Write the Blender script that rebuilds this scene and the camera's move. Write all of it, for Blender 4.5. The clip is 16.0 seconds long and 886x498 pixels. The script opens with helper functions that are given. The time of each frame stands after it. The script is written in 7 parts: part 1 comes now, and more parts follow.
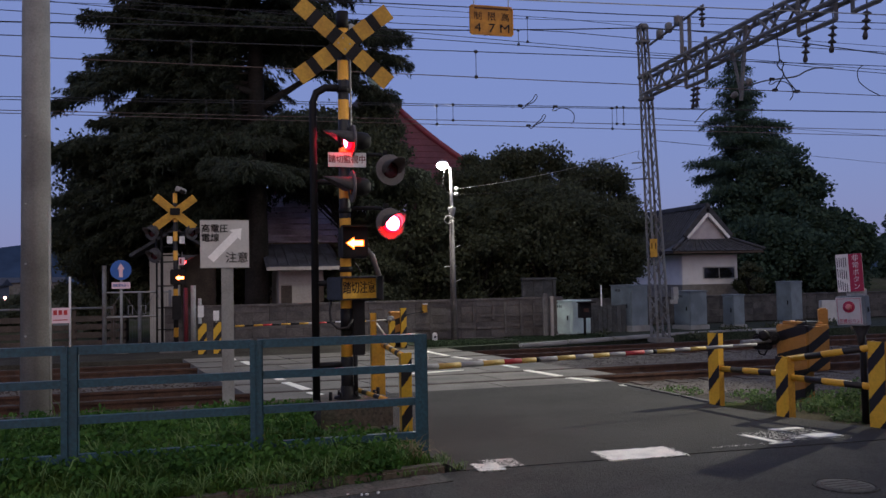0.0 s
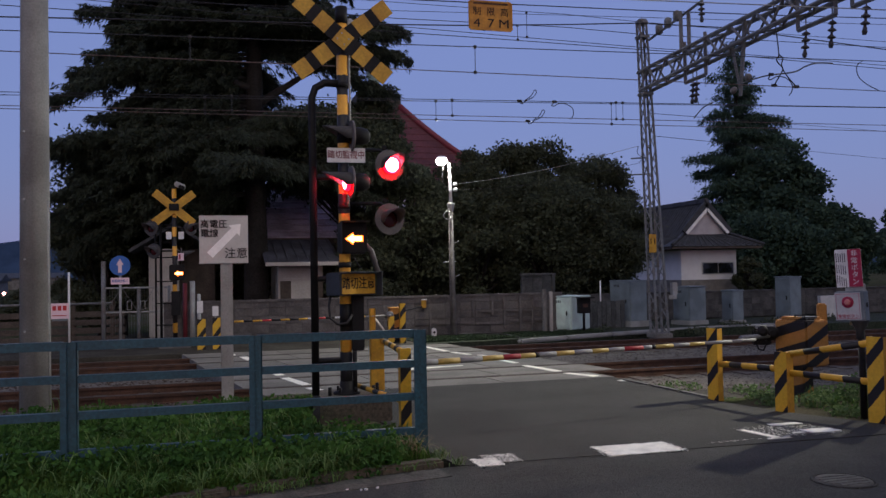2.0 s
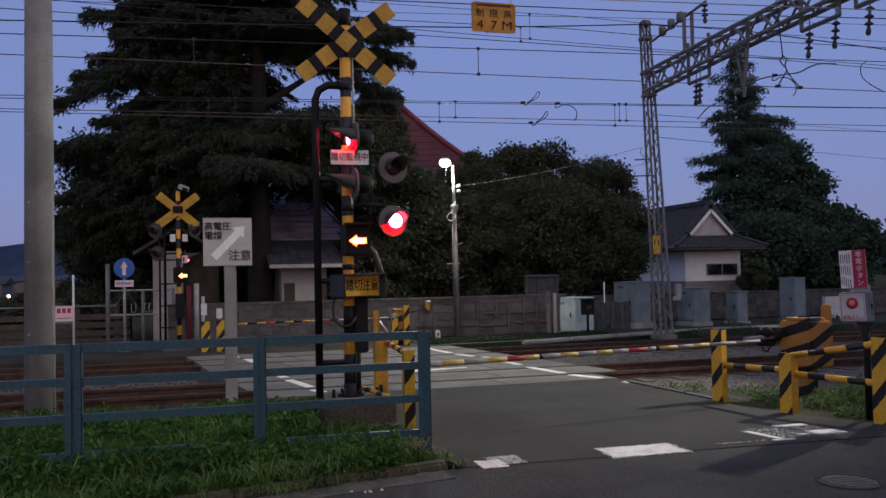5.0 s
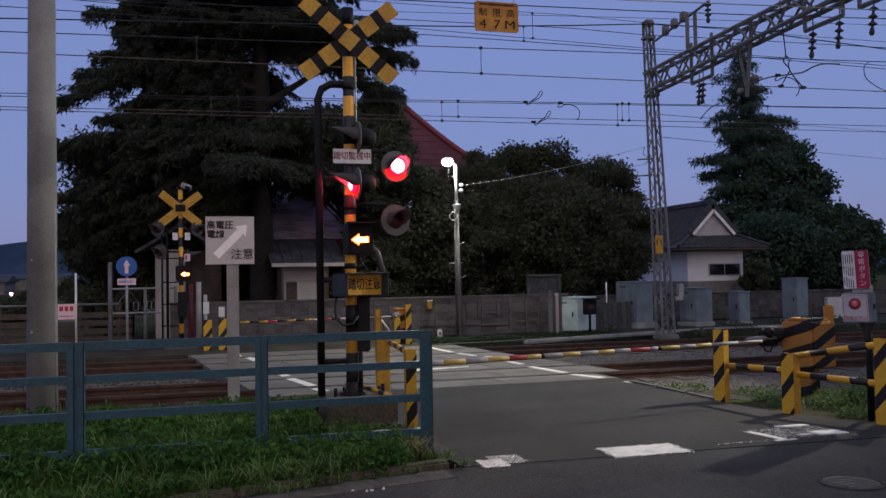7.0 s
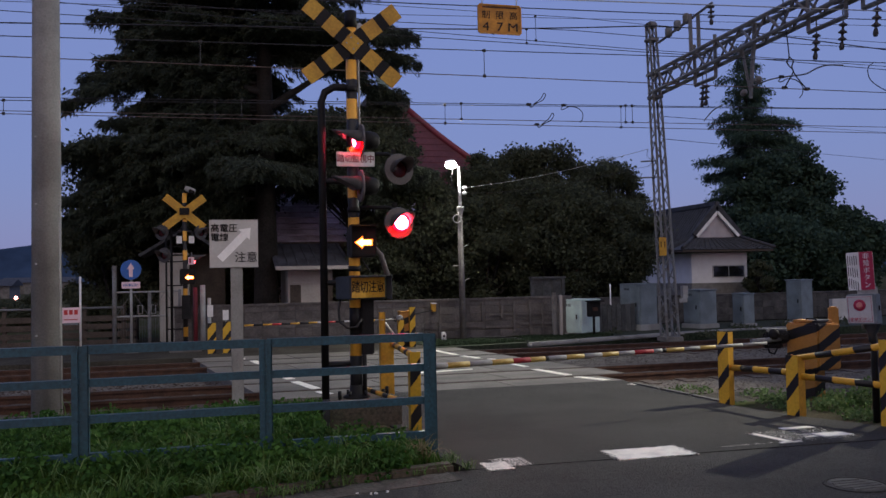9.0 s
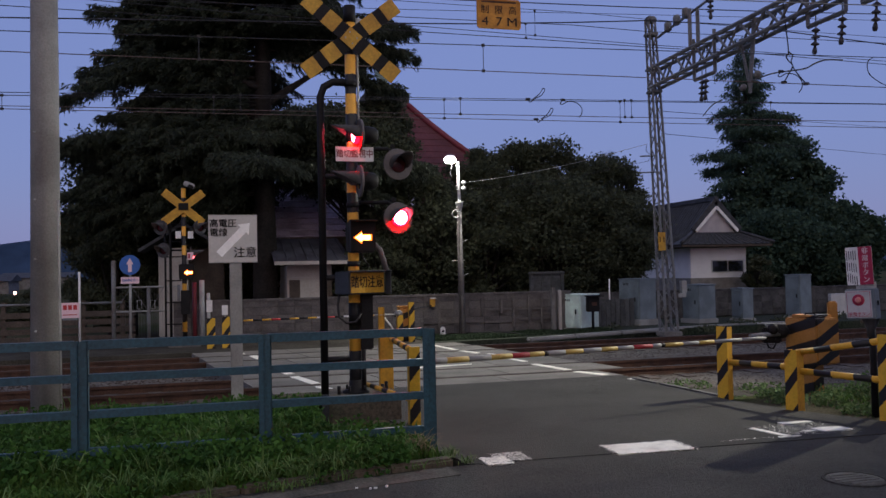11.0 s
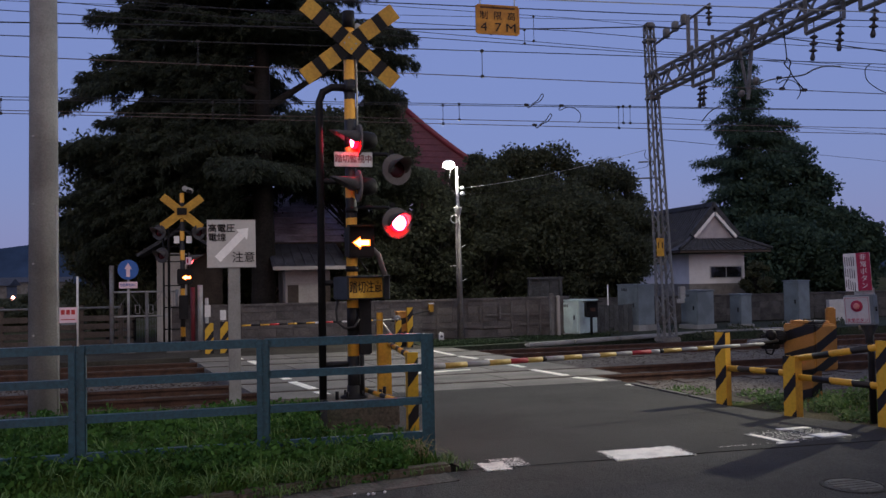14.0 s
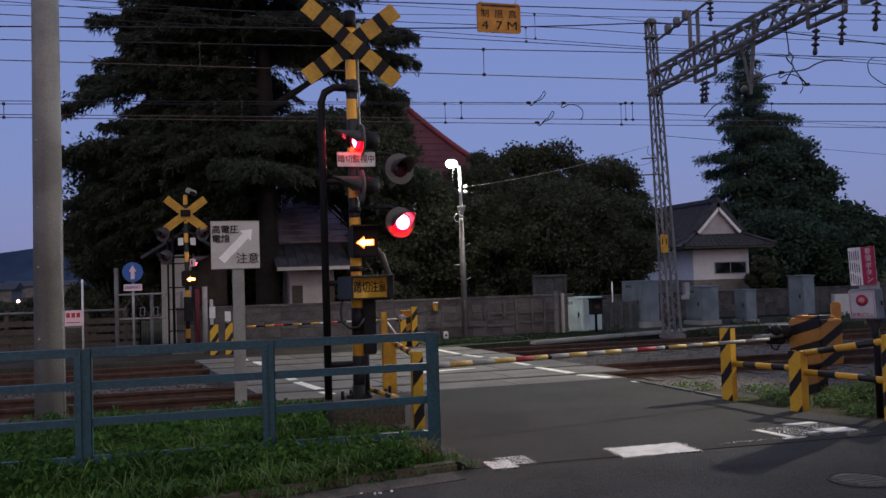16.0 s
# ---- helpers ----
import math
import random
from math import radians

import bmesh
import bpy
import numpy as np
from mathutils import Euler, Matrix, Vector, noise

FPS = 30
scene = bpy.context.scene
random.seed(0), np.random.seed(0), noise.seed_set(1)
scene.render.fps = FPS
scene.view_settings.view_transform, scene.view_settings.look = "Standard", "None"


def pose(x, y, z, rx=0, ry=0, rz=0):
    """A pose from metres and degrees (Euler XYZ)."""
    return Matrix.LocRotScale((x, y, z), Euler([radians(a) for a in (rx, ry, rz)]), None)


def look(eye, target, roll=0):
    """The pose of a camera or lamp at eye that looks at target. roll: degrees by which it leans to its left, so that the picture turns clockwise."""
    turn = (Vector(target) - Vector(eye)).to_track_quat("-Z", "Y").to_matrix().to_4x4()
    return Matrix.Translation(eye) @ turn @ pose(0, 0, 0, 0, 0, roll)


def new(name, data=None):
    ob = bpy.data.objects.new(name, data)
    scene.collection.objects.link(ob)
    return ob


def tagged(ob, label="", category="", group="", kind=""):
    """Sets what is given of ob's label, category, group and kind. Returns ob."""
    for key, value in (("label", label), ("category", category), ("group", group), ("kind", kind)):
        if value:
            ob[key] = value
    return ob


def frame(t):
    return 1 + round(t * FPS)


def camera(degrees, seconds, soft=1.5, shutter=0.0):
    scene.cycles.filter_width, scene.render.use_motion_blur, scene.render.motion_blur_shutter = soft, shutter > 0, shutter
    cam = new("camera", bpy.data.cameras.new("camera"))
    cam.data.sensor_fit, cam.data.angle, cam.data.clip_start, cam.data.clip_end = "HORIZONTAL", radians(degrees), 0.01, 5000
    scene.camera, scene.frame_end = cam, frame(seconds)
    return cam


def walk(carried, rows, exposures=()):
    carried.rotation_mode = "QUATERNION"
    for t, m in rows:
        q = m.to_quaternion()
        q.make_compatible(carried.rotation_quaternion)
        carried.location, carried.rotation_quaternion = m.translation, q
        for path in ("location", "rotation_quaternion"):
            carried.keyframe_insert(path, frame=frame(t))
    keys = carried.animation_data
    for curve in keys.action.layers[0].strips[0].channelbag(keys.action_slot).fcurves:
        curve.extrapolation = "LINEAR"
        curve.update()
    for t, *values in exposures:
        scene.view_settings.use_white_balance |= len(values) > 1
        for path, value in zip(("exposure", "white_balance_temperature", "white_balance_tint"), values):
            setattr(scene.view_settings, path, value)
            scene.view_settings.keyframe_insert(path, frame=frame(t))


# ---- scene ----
EYE = (0.0, 0.0, 1.6)
# seconds, heading to the right of north, tilt upwards, roll
VIEW = [
    (0.0, 15.200, 1.870, -1.020),
    (0.5, 15.197, 1.727, -1.070),
    (1.0, 15.202, 1.614, -1.061),
    (1.5, 15.235, 1.541, -0.970),
    (2.0, 15.253, 1.564, -1.036),
    (2.5, 15.258, 1.647, -1.035),
    (3.0, 15.236, 1.711, -1.071),
    (3.5, 15.210, 1.750, -1.004),
    (4.0, 15.145, 1.757, -1.134),
    (6.5, 14.848, 1.592, -1.035),
    (7.0, 14.860, 1.641, -0.987),
    (7.5, 14.899, 1.705, -0.968),
    (8.0, 14.828, 1.774, -1.129),
    (8.5, 14.672, 1.834, -1.128),
    (9.0, 14.615, 1.821, -1.136),
    (11.5, 14.674, 1.449, -1.169),
    (12.0, 14.676, 1.473, -1.103),
    (12.5, 14.649, 1.515, -1.021),
    (13.0, 14.652, 1.590, -1.028),
    (13.5, 14.692, 1.689, -1.138),
    (14.0, 14.773, 1.841, -1.060),
    (14.5, 14.828, 1.984, -1.144),
    (15.0, 14.832, 2.001, -1.234),
    (15.5, 14.726, 1.887, -1.513),
    (16.0, 14.519, 1.771, -1.705),
]


def aim(heading, tilt, roll):
    return pose(*EYE, 90 + tilt, 0, -heading) @ pose(0, 0, 0, 0, 0, roll)


cam = camera(55.2, 16.0, soft=1.5)
walk(cam, [(t, aim(h, p, r)) for t, h, p, r in VIEW], exposures=[(0, 1.6), (16, 1.6)])

# ---- light: blue dusk, afterglow behind the camera ----
world = bpy.data.worlds.new("dusk")
scene.world = world
world.use_nodes = True
wn = world.node_tree.nodes
sky = wn.new("ShaderNodeTexSky")
sky.sky_type, sky.sun_disc = "NISHITA", False
sky.sun_elevation, sky.sun_rotation = radians(2.0), radians(195)
sky.air_density, sky.dust_density, sky.ozone_density = 1.0, 1.0, 4.0
dusk = wn.new("ShaderNodeMix")            # the violet cast of a hazy twilight
dusk.data_type, dusk.blend_type = "RGBA", "MULTIPLY"
dusk.inputs[0].default_value, dusk.inputs[7].default_value = 1.0, (1.75, 1.0, 1.1, 1)
world.node_tree.links.new(sky.outputs[0], dusk.inputs[6])
haze = wn.new("ShaderNodeMix")            # high thin cloud evens the sky out
haze.data_type = "RGBA"
haze.inputs[0].default_value, haze.inputs[7].default_value = 0.88, (0.36, 0.455, 0.94, 1)
world.node_tree.links.new(dusk.outputs[2], haze.inputs[6])
world.node_tree.links.new(haze.outputs[2], wn["Background"].inputs[0])
wn["Background"].inputs[1].default_value = 0.182

sun = new("afterglow_sun", bpy.data.lights.new("afterglow_sun", "SUN"))
sun.data.energy, sun.data.angle, sun.data.color = 0.27, radians(80), (1.0, 0.84, 0.47)
sun.matrix_world = look((-3, -20, 18), (0, 0, 0))

# ---- materials ----


def material(name, color, rough=0.7, metal=0.0, scale=8.0, vary=0.25, grain=60.0, bump=0.15, second=None, mix=0.5, spec=0.4, piece=0.0):
    """A surface with stains at one scale and grain at a finer one. second: a colour that comes through in patches."""
    m = bpy.data.materials.new(name)
    m.use_nodes = True
    nt, n = m.node_tree, m.node_tree.nodes
    b = n["Principled BSDF"]
    tc = n.new("ShaderNodeTexCoord")
    info, shift = n.new("ShaderNodeObjectInfo"), n.new("ShaderNodeVectorMath")
    shift.operation, shift.inputs[1].default_value = "MULTIPLY_ADD", (31, 17, 23)
    nt.links.new(info.outputs["Random"], shift.inputs[0])
    nt.links.new(tc.outputs["Object"], shift.inputs[2])
    big, fine = n.new("ShaderNodeTexNoise"), n.new("ShaderNodeTexNoise")
    big.inputs["Scale"].default_value, big.inputs["Detail"].default_value = scale, 5
    fine.inputs["Scale"].default_value, fine.inputs["Detail"].default_value = grain, 3
    for t in (big, fine):
        nt.links.new(shift.outputs[0], t.inputs["Vector"])
    ramp = n.new("ShaderNodeMapRange")
    ramp.inputs["From Min"].default_value, ramp.inputs["From Max"].default_value = 0.5 - 0.2 * mix, 0.5 + 0.2 * (1.2 - mix)
    nt.links.new(big.outputs[0], ramp.inputs[0])
    blend = n.new("ShaderNodeMix")
    blend.data_type = "RGBA"
    blend.inputs[6].default_value = (*color, 1)
    blend.inputs[7].default_value = (*(second or [c * (1 - vary) for c in color]), 1)
    nt.links.new(ramp.outputs[0], blend.inputs[0])
    hsv = n.new("ShaderNodeHueSaturation")
    val = n.new("ShaderNodeMapRange")
    val.inputs["From Min"].default_value, val.inputs["From Max"].default_value = 0.3, 0.7
    val.inputs["To Min"].default_value, val.inputs["To Max"].default_value = 1 - vary, 1 + vary
    nt.links.new(fine.outputs[0], val.inputs[0])
    each = n.new("ShaderNodeMapRange")
    each.inputs["To Min"].default_value, each.inputs["To Max"].default_value = 1 - piece, 1 + piece
    nt.links.new(info.outputs["Random"], each.inputs[0])
    both = n.new("ShaderNodeMath")
    both.operation = "MULTIPLY"
    nt.links.new(val.outputs[0], both.inputs[0])
    nt.links.new(each.outputs[0], both.inputs[1])
    nt.links.new(both.outputs[0], hsv.inputs["Value"])
    nt.links.new(blend.outputs[2], hsv.inputs["Color"])
    nt.links.new(hsv.outputs[0], b.inputs["Base Color"])
    rr = n.new("ShaderNodeMapRange")
    rr.inputs["To Min"].default_value, rr.inputs["To Max"].default_value = max(0.05, rough - 0.12), min(1, rough + 0.12)
    nt.links.new(big.outputs[0], rr.inputs[0])
    nt.links.new(rr.outputs[0], b.inputs["Roughness"])
    b.inputs["Metallic"].default_value = metal
    b.inputs["Specular IOR Level"].default_value = spec
    if bump:
        bp = n.new("ShaderNodeBump")
        bp.inputs["Strength"].default_value, bp.inputs["Distance"].default_value = bump, 0.02
        nt.links.new(fine.outputs[0], bp.inputs["Height"])
        nt.links.new(bp.outputs[0], b.inputs["Normal"])
    return m


def striped(name, first, other, axis, period, share=0.5, rough=0.5):
    """Painted bands across the direction axis, with dirt and chipped edges."""
    m = material(name, first, rough, scale=5, vary=0.1, grain=40, bump=0.04)
    nt, n = m.node_tree, m.node_tree.nodes
    tc, dot, fr, gt = n.new("ShaderNodeTexCoord"), n.new("ShaderNodeVectorMath"), n.new("ShaderNodeMath"), n.new("ShaderNodeMath")
    wob = n.new("ShaderNodeTexNoise")
    wob.inputs["Scale"].default_value = 30
    add = n.new("ShaderNodeMath")
    add.operation, add.inputs[1].default_value = "MULTIPLY_ADD", 0.06
    dot.operation, fr.operation, gt.operation = "DOT_PRODUCT", "FRACT", "GREATER_THAN"
    dot.inputs[1].default_value = [a / period for a in axis]
    gt.inputs[1].default_value = share
    nt.links.new(tc.outputs["Object"], dot.inputs[0])
    nt.links.new(tc.outputs["Object"], wob.inputs["Vector"])
    nt.links.new(wob.outputs[0], add.inputs[0])
    nt.links.new(dot.outputs["Value"], add.inputs[2])
    nt.links.new(add.outputs[0], fr.inputs[0])
    nt.links.new(fr.outputs[0], gt.inputs[0])
    hsv = next(x for x in n if x.bl_idname == "ShaderNodeHueSaturation")
    blend = next(x for x in n if x.bl_idname == "ShaderNodeMix")
    two = n.new("ShaderNodeMix")
    two.data_type = "RGBA"
    nt.links.new(gt.outputs[0], two.inputs[0])
    nt.links.new(blend.outputs[2], two.inputs[6])
    two.inputs[7].default_value = (*other, 1)
    nt.links.new(two.outputs[2], hsv.inputs["Color"])
    return m


def glowing(name, color, strength, base=(0.2, 0.02, 0.02)):
    m = bpy.data.materials.new(name)
    m.use_nodes = True
    b = m.node_tree.nodes["Principled BSDF"]
    b.inputs["Base Color"].default_value = (*base, 1)
    b.inputs["Emission Color"].default_value = (*color, 1)
    b.inputs["Emission Strength"].default_value = strength
    b.inputs["Roughness"].default_value = 0.2
    return m


def leafy(name, color, other, through_light=0.3):
    """Leaves: each its own tone, with some light that shines through."""
    m = bpy.data.materials.new(name)
    m.use_nodes = True
    nt, n = m.node_tree, m.node_tree.nodes
    b = n["Principled BSDF"]
    geo, mix, noi, tc = n.new("ShaderNodeNewGeometry"), n.new("ShaderNodeMix"), n.new("ShaderNodeTexNoise"), n.new("ShaderNodeTexCoord")
    add = n.new("ShaderNodeMath")
    add.operation, add.use_clamp = "ADD", True
    mix.data_type = "RGBA"
    noi.inputs["Scale"].default_value = 1.2
    nt.links.new(tc.outputs["Object"], noi.inputs["Vector"])
    half = n.new("ShaderNodeMath")
    half.operation, half.inputs[1].default_value, half.inputs[2].default_value = "MULTIPLY_ADD", 1.6, -0.9
    nt.links.new(noi.outputs[0], half.inputs[0])
    nt.links.new(geo.outputs["Random Per Island"], add.inputs[0])
    nt.links.new(half.outputs[0], add.inputs[1])
    nt.links.new(add.outputs[0], mix.inputs[0])
    mix.inputs[6].default_value, mix.inputs[7].default_value = (*color, 1), (*other, 1)
    nt.links.new(mix.outputs[2], b.inputs["Base Color"])
    b.inputs["Roughness"].default_value = 0.75
    b.inputs["Specular IOR Level"].default_value = 0.12
    thin, out = n.new("ShaderNodeBsdfTranslucent"), n.new("ShaderNodeMixShader")
    out.inputs[0].default_value = through_light
    nt.links.new(mix.outputs[2], thin.inputs["Color"])
    nt.links.new(b.outputs[0], out.inputs[1])
    nt.links.new(thin.outputs[0], out.inputs[2])
    nt.links.new(out.outputs[0], n["Material Output"].inputs["Surface"])
    return m


ASPHALT = material("asphalt", (0.047, 0.045, 0.0385), 0.9, scale=1.1, vary=0.52, grain=85, bump=0.7, second=(0.039, 0.037, 0.032), spec=0.25)
ASPHALT_OLD = material("old_asphalt", (0.047, 0.0455, 0.039), 0.9, scale=1.0, vary=0.5, grain=70, bump=0.7, second=(0.037, 0.0355, 0.031), spec=0.25)
PANEL = material("crossing_concrete", (0.147, 0.134, 0.114), 0.85, scale=1.6, vary=0.28, grain=45, bump=0.25, second=(0.105, 0.097, 0.083), piece=0.1)
CONCRETE = material("concrete", (0.305, 0.3, 0.285), 0.85, scale=1.7, vary=0.13, grain=45, bump=0.14, second=(0.215, 0.208, 0.2))
DARK_CONCRETE = material("weathered_concrete", (0.18, 0.17, 0.158), 0.9, scale=2.5, vary=0.25, grain=40, bump=0.3, second=(0.12, 0.11, 0.105))
BLOCK = material("wall_block", (0.125, 0.112, 0.106), 0.9, scale=2.2, vary=0.25, grain=30, bump=0.35, second=(0.078, 0.07, 0.068), piece=0.07)
DARK_BLOCK = material("dark_wall_block", (0.075, 0.07, 0.068), 0.9, scale=3.2, vary=0.3, grain=40, bump=0.35, second=(0.04, 0.038, 0.04), piece=0.2)
GREY_WOOD = material("grey_weathered_wood", (0.07, 0.072, 0.072), 0.85, scale=3, vary=0.35, grain=30, bump=0.2, second=(0.045, 0.046, 0.048), piece=0.15)
EARTH = material("earth", (0.075, 0.066, 0.046), 1.0, scale=0.6, vary=0.4, grain=30, bump=0.5, second=(0.045, 0.055, 0.024), spec=0.0)
BALLAST = material("ballast", (0.1, 0.086, 0.072), 0.9, scale=3, vary=0.5, grain=28, bump=0.9, second=(0.06, 0.048, 0.039))
RUST = material("rusty_steel", (0.085, 0.042, 0.028), 0.8, 0.2, scale=5, vary=0.3, grain=40, bump=0.2, second=(0.05, 0.026, 0.019))
RAIL_TOP = material("worn_rail_head", (0.06, 0.045, 0.04), 0.75, 0.1, scale=3, vary=0.2, grain=60, bump=0.05)


def worn_paint(name, wear, edge, streak=(26, 26, 26)):
    """Road paint worn through to the asphalt: holes where the noise is high, more of them towards the outline."""
    m = material(name, (0.84, 0.81, 0.7), 0.8, scale=6, vary=0.15, grain=70, bump=0.2, second=(0.62, 0.6, 0.52), mix=0.3)
    nt, n = m.node_tree, m.node_tree.nodes
    tc, sep, half = n.new("ShaderNodeTexCoord"), n.new("ShaderNodeSeparateXYZ"), []
    nt.links.new(tc.outputs["Generated"], sep.inputs[0])
    for axis in (0, 1):
        a, b = n.new("ShaderNodeMath"), n.new("ShaderNodeMath")
        a.operation, a.inputs[1].default_value = "SUBTRACT", 0.5
        b.operation = "ABSOLUTE"
        nt.links.new(sep.outputs[axis], a.inputs[0])
        nt.links.new(a.outputs[0], b.inputs[0])
        half.append(b)
    far = n.new("ShaderNodeMath")
    far.operation = "MAXIMUM"
    nt.links.new(half[0].outputs[0], far.inputs[0])
    nt.links.new(half[1].outputs[0], far.inputs[1])
    rim = n.new("ShaderNodeMapRange")
    rim.inputs["From Min"].default_value, rim.inputs["From Max"].default_value = 0.34, 0.5
    rim.inputs["To Min"].default_value, rim.inputs["To Max"].default_value = wear, edge
    nt.links.new(far.outputs[0], rim.inputs[0])
    vec, noi = n.new("ShaderNodeVectorMath"), n.new("ShaderNodeTexNoise")
    vec.operation, vec.inputs[1].default_value = "MULTIPLY", streak
    noi.inputs["Scale"].default_value, noi.inputs["Detail"].default_value, noi.inputs["Roughness"].default_value = 1.0, 8, 0.7
    nt.links.new(tc.outputs["Object"], vec.inputs[0])
    nt.links.new(vec.outputs[0], noi.inputs["Vector"])
    worn = n.new("ShaderNodeMath")
    worn.operation = "LESS_THAN"
    nt.links.new(noi.outputs[0], worn.inputs[0])
    nt.links.new(rim.outputs[0], worn.inputs[1])
    clear, mix = n.new("ShaderNodeBsdfTransparent"), n.new("ShaderNodeMixShader")
    nt.links.new(worn.outputs[0], mix.inputs[0])
    nt.links.new(n["Principled BSDF"].outputs[0], mix.inputs[1])
    nt.links.new(clear.outputs[0], mix.inputs[2])
    nt.links.new(mix.outputs[0], n["Material Output"].inputs["Surface"])
    return m


PAINT_WHOLE = worn_paint("chipped_road_paint", 0.3, 0.7, (50, 70, 40))
PAINT_PATCH = worn_paint("flaking_road_paint", 0.42, 0.72, (60, 90, 40))
PAINT_FLECKS = worn_paint("flecks_of_road_paint", 0.51, 0.72, (55, 80, 40))
PAINT_REMAINS = worn_paint("remains_of_road_paint", 0.56, 0.66, (34, 60, 30))
ROAD_PAINT = material("worn_road_paint", (0.84, 0.81, 0.7), 0.8, scale=6, vary=0.15, grain=70, bump=0.2, second=(0.62, 0.6, 0.52), mix=0.3)
BLUE = material("blue_paint", (0.021, 0.071, 0.098), 0.45, scale=5, vary=0.28, grain=35, bump=0.06, second=(0.02, 0.06, 0.085), spec=0.4)
YELLOW = material("yellow_paint", (0.58, 0.32, 0.03), 0.5, scale=5, vary=0.15, grain=35, bump=0.05, second=(0.45, 0.23, 0.025))
# height-limit board: its backlit shade is put into a darker yellow
BACKLIT_YELLOW = material("backlit_orange_yellow_sheet", (0.44, 0.19, 0.02), 0.6, scale=5, vary=0.18, grain=35, bump=0.04, second=(0.34, 0.14, 0.02))
BLACK = material("black_paint", (0.012, 0.011, 0.012), 0.62, scale=5, vary=0.3, grain=40, bump=0.05, spec=0.2)
HIP = material("dark_red_ridge", (0.2, 0.03, 0.04), 0.5, scale=5, vary=0.15, grain=40, bump=0.04)
FADED_BUTTON = material("faded_red_button", (0.6, 0.22, 0.2), 0.4, scale=5, vary=0.1, grain=40, bump=0.0)
SIGN_RED = material("faded_red_sheet", (0.36, 0.02, 0.06), 0.5, scale=5, vary=0.12, grain=40, bump=0.0)
BLUE_SIGN = material("blue_sign_sheet", (0.03, 0.12, 0.4), 0.5, scale=5, vary=0.08, grain=30, bump=0.0)
# white sheet with the pink of the red lamps' light put into its colour
PINKISH = material("lamp_pinked_white_sheet", (0.8, 0.58, 0.63), 0.5, scale=5, vary=0.05, grain=30, bump=0.0)
ARM_GREY = material("dull_grey_sleeve", (0.24, 0.24, 0.235), 0.7, scale=6, vary=0.15, grain=40, bump=0.02)
ARM_RED = material("dull_red_sleeve", (0.3, 0.025, 0.03), 0.65, scale=6, vary=0.15, grain=40, bump=0.02)
ARM_YELLOW = material("pale_reflective_yellow", (0.44, 0.31, 0.08), 0.5, scale=6, vary=0.15, grain=40, bump=0.02)
CRACK = material("asphalt_crack", (0.035, 0.033, 0.03), 0.95, scale=6, vary=0.3, grain=40, bump=0.2)
RED = material("red_paint", (0.5, 0.03, 0.035), 0.5, scale=5, vary=0.15, grain=40, bump=0.04)
WHITE = material("white_paint", (0.78, 0.76, 0.74), 0.55, scale=4, vary=0.06, grain=30, bump=0.03, second=(0.66, 0.64, 0.62))
GREYSIGN = material("pale_grey_print", (0.9, 0.88, 0.86), 0.6, scale=4, vary=0.05, grain=30, bump=0.0)
SIGNGREY = material("sign_ground", (0.5, 0.48, 0.46), 0.6, scale=3, vary=0.06, grain=30, bump=0.02, second=(0.44, 0.42, 0.4))
STEEL = material("galvanised_steel", (0.36, 0.365, 0.345), 0.6, 0.15, scale=4, vary=0.15, grain=30, bump=0.05, second=(0.3, 0.29, 0.28))
OLD_STEEL = material("weathered_truss_steel", (0.165, 0.17, 0.178), 0.75, 0.1, scale=3, vary=0.25, grain=30, bump=0.08, second=(0.13, 0.115, 0.105), mix=0.3)
LINING = material("hood_lining", (0.17, 0.14, 0.14), 0.6, scale=5, vary=0.2, grain=30, bump=0.03)
HOOD = material("grey_hood_paint", (0.06, 0.055, 0.055), 0.6, scale=5, vary=0.2, grain=30, bump=0.03)
CABINET = material("grey_cabinet_paint", (0.18, 0.215, 0.235), 0.5, scale=2.5, vary=0.1, grain=30, bump=0.03, second=(0.13, 0.155, 0.17))
BOXFACE = material("dull_white_enamel", (0.5, 0.49, 0.485), 0.55, scale=4, vary=0.08, grain=30, bump=0.02, second=(0.43, 0.42, 0.42))
MINT = material("pale_green_cabinet", (0.58, 0.71, 0.64), 0.5, scale=2.5, vary=0.08, grain=30, bump=0.03, second=(0.48, 0.57, 0.53))
PORCELAIN = material("insulator", (0.05, 0.046, 0.05), 0.6, scale=6, vary=0.2, grain=30, bump=0.0)
CABLE = material("cable", (0.02, 0.018, 0.02), 0.6, scale=6, vary=0.2, grain=30, bump=0.0)
COPPER = material("dull_copper_wire", (0.12, 0.085, 0.075), 0.75, 0.1, scale=6, vary=0.2, grain=30, bump=0.0)
PLASTER = material("white_plaster", (0.66, 0.65, 0.66), 0.8, scale=1.2, vary=0.05, grain=25, bump=0.08, second=(0.56, 0.55, 0.56))
# white gable plaster with the shade under the roof put into its colour
GABLE = material("shaded_gable_plaster", (0.44, 0.4, 0.42), 0.8, scale=1.5, vary=0.08, grain=25, bump=0.05, second=(0.36, 0.33, 0.35))
CREAM = material("cream_siding", (0.42, 0.385, 0.35), 0.75, scale=1.5, vary=0.1, grain=25, bump=0.05, second=(0.34, 0.31, 0.28))
TILE = material("grey_roof_tile", (0.058, 0.06, 0.067), 0.7, scale=3, vary=0.25, grain=20, bump=0.2, second=(0.04, 0.041, 0.046), spec=0.2, piece=0.15)
RED_ROOF = material("red_metal_roof", (0.125, 0.038, 0.043), 0.6, 0.0, scale=1.5, vary=0.15, grain=15, bump=0.05, second=(0.09, 0.03, 0.035), spec=0.2)
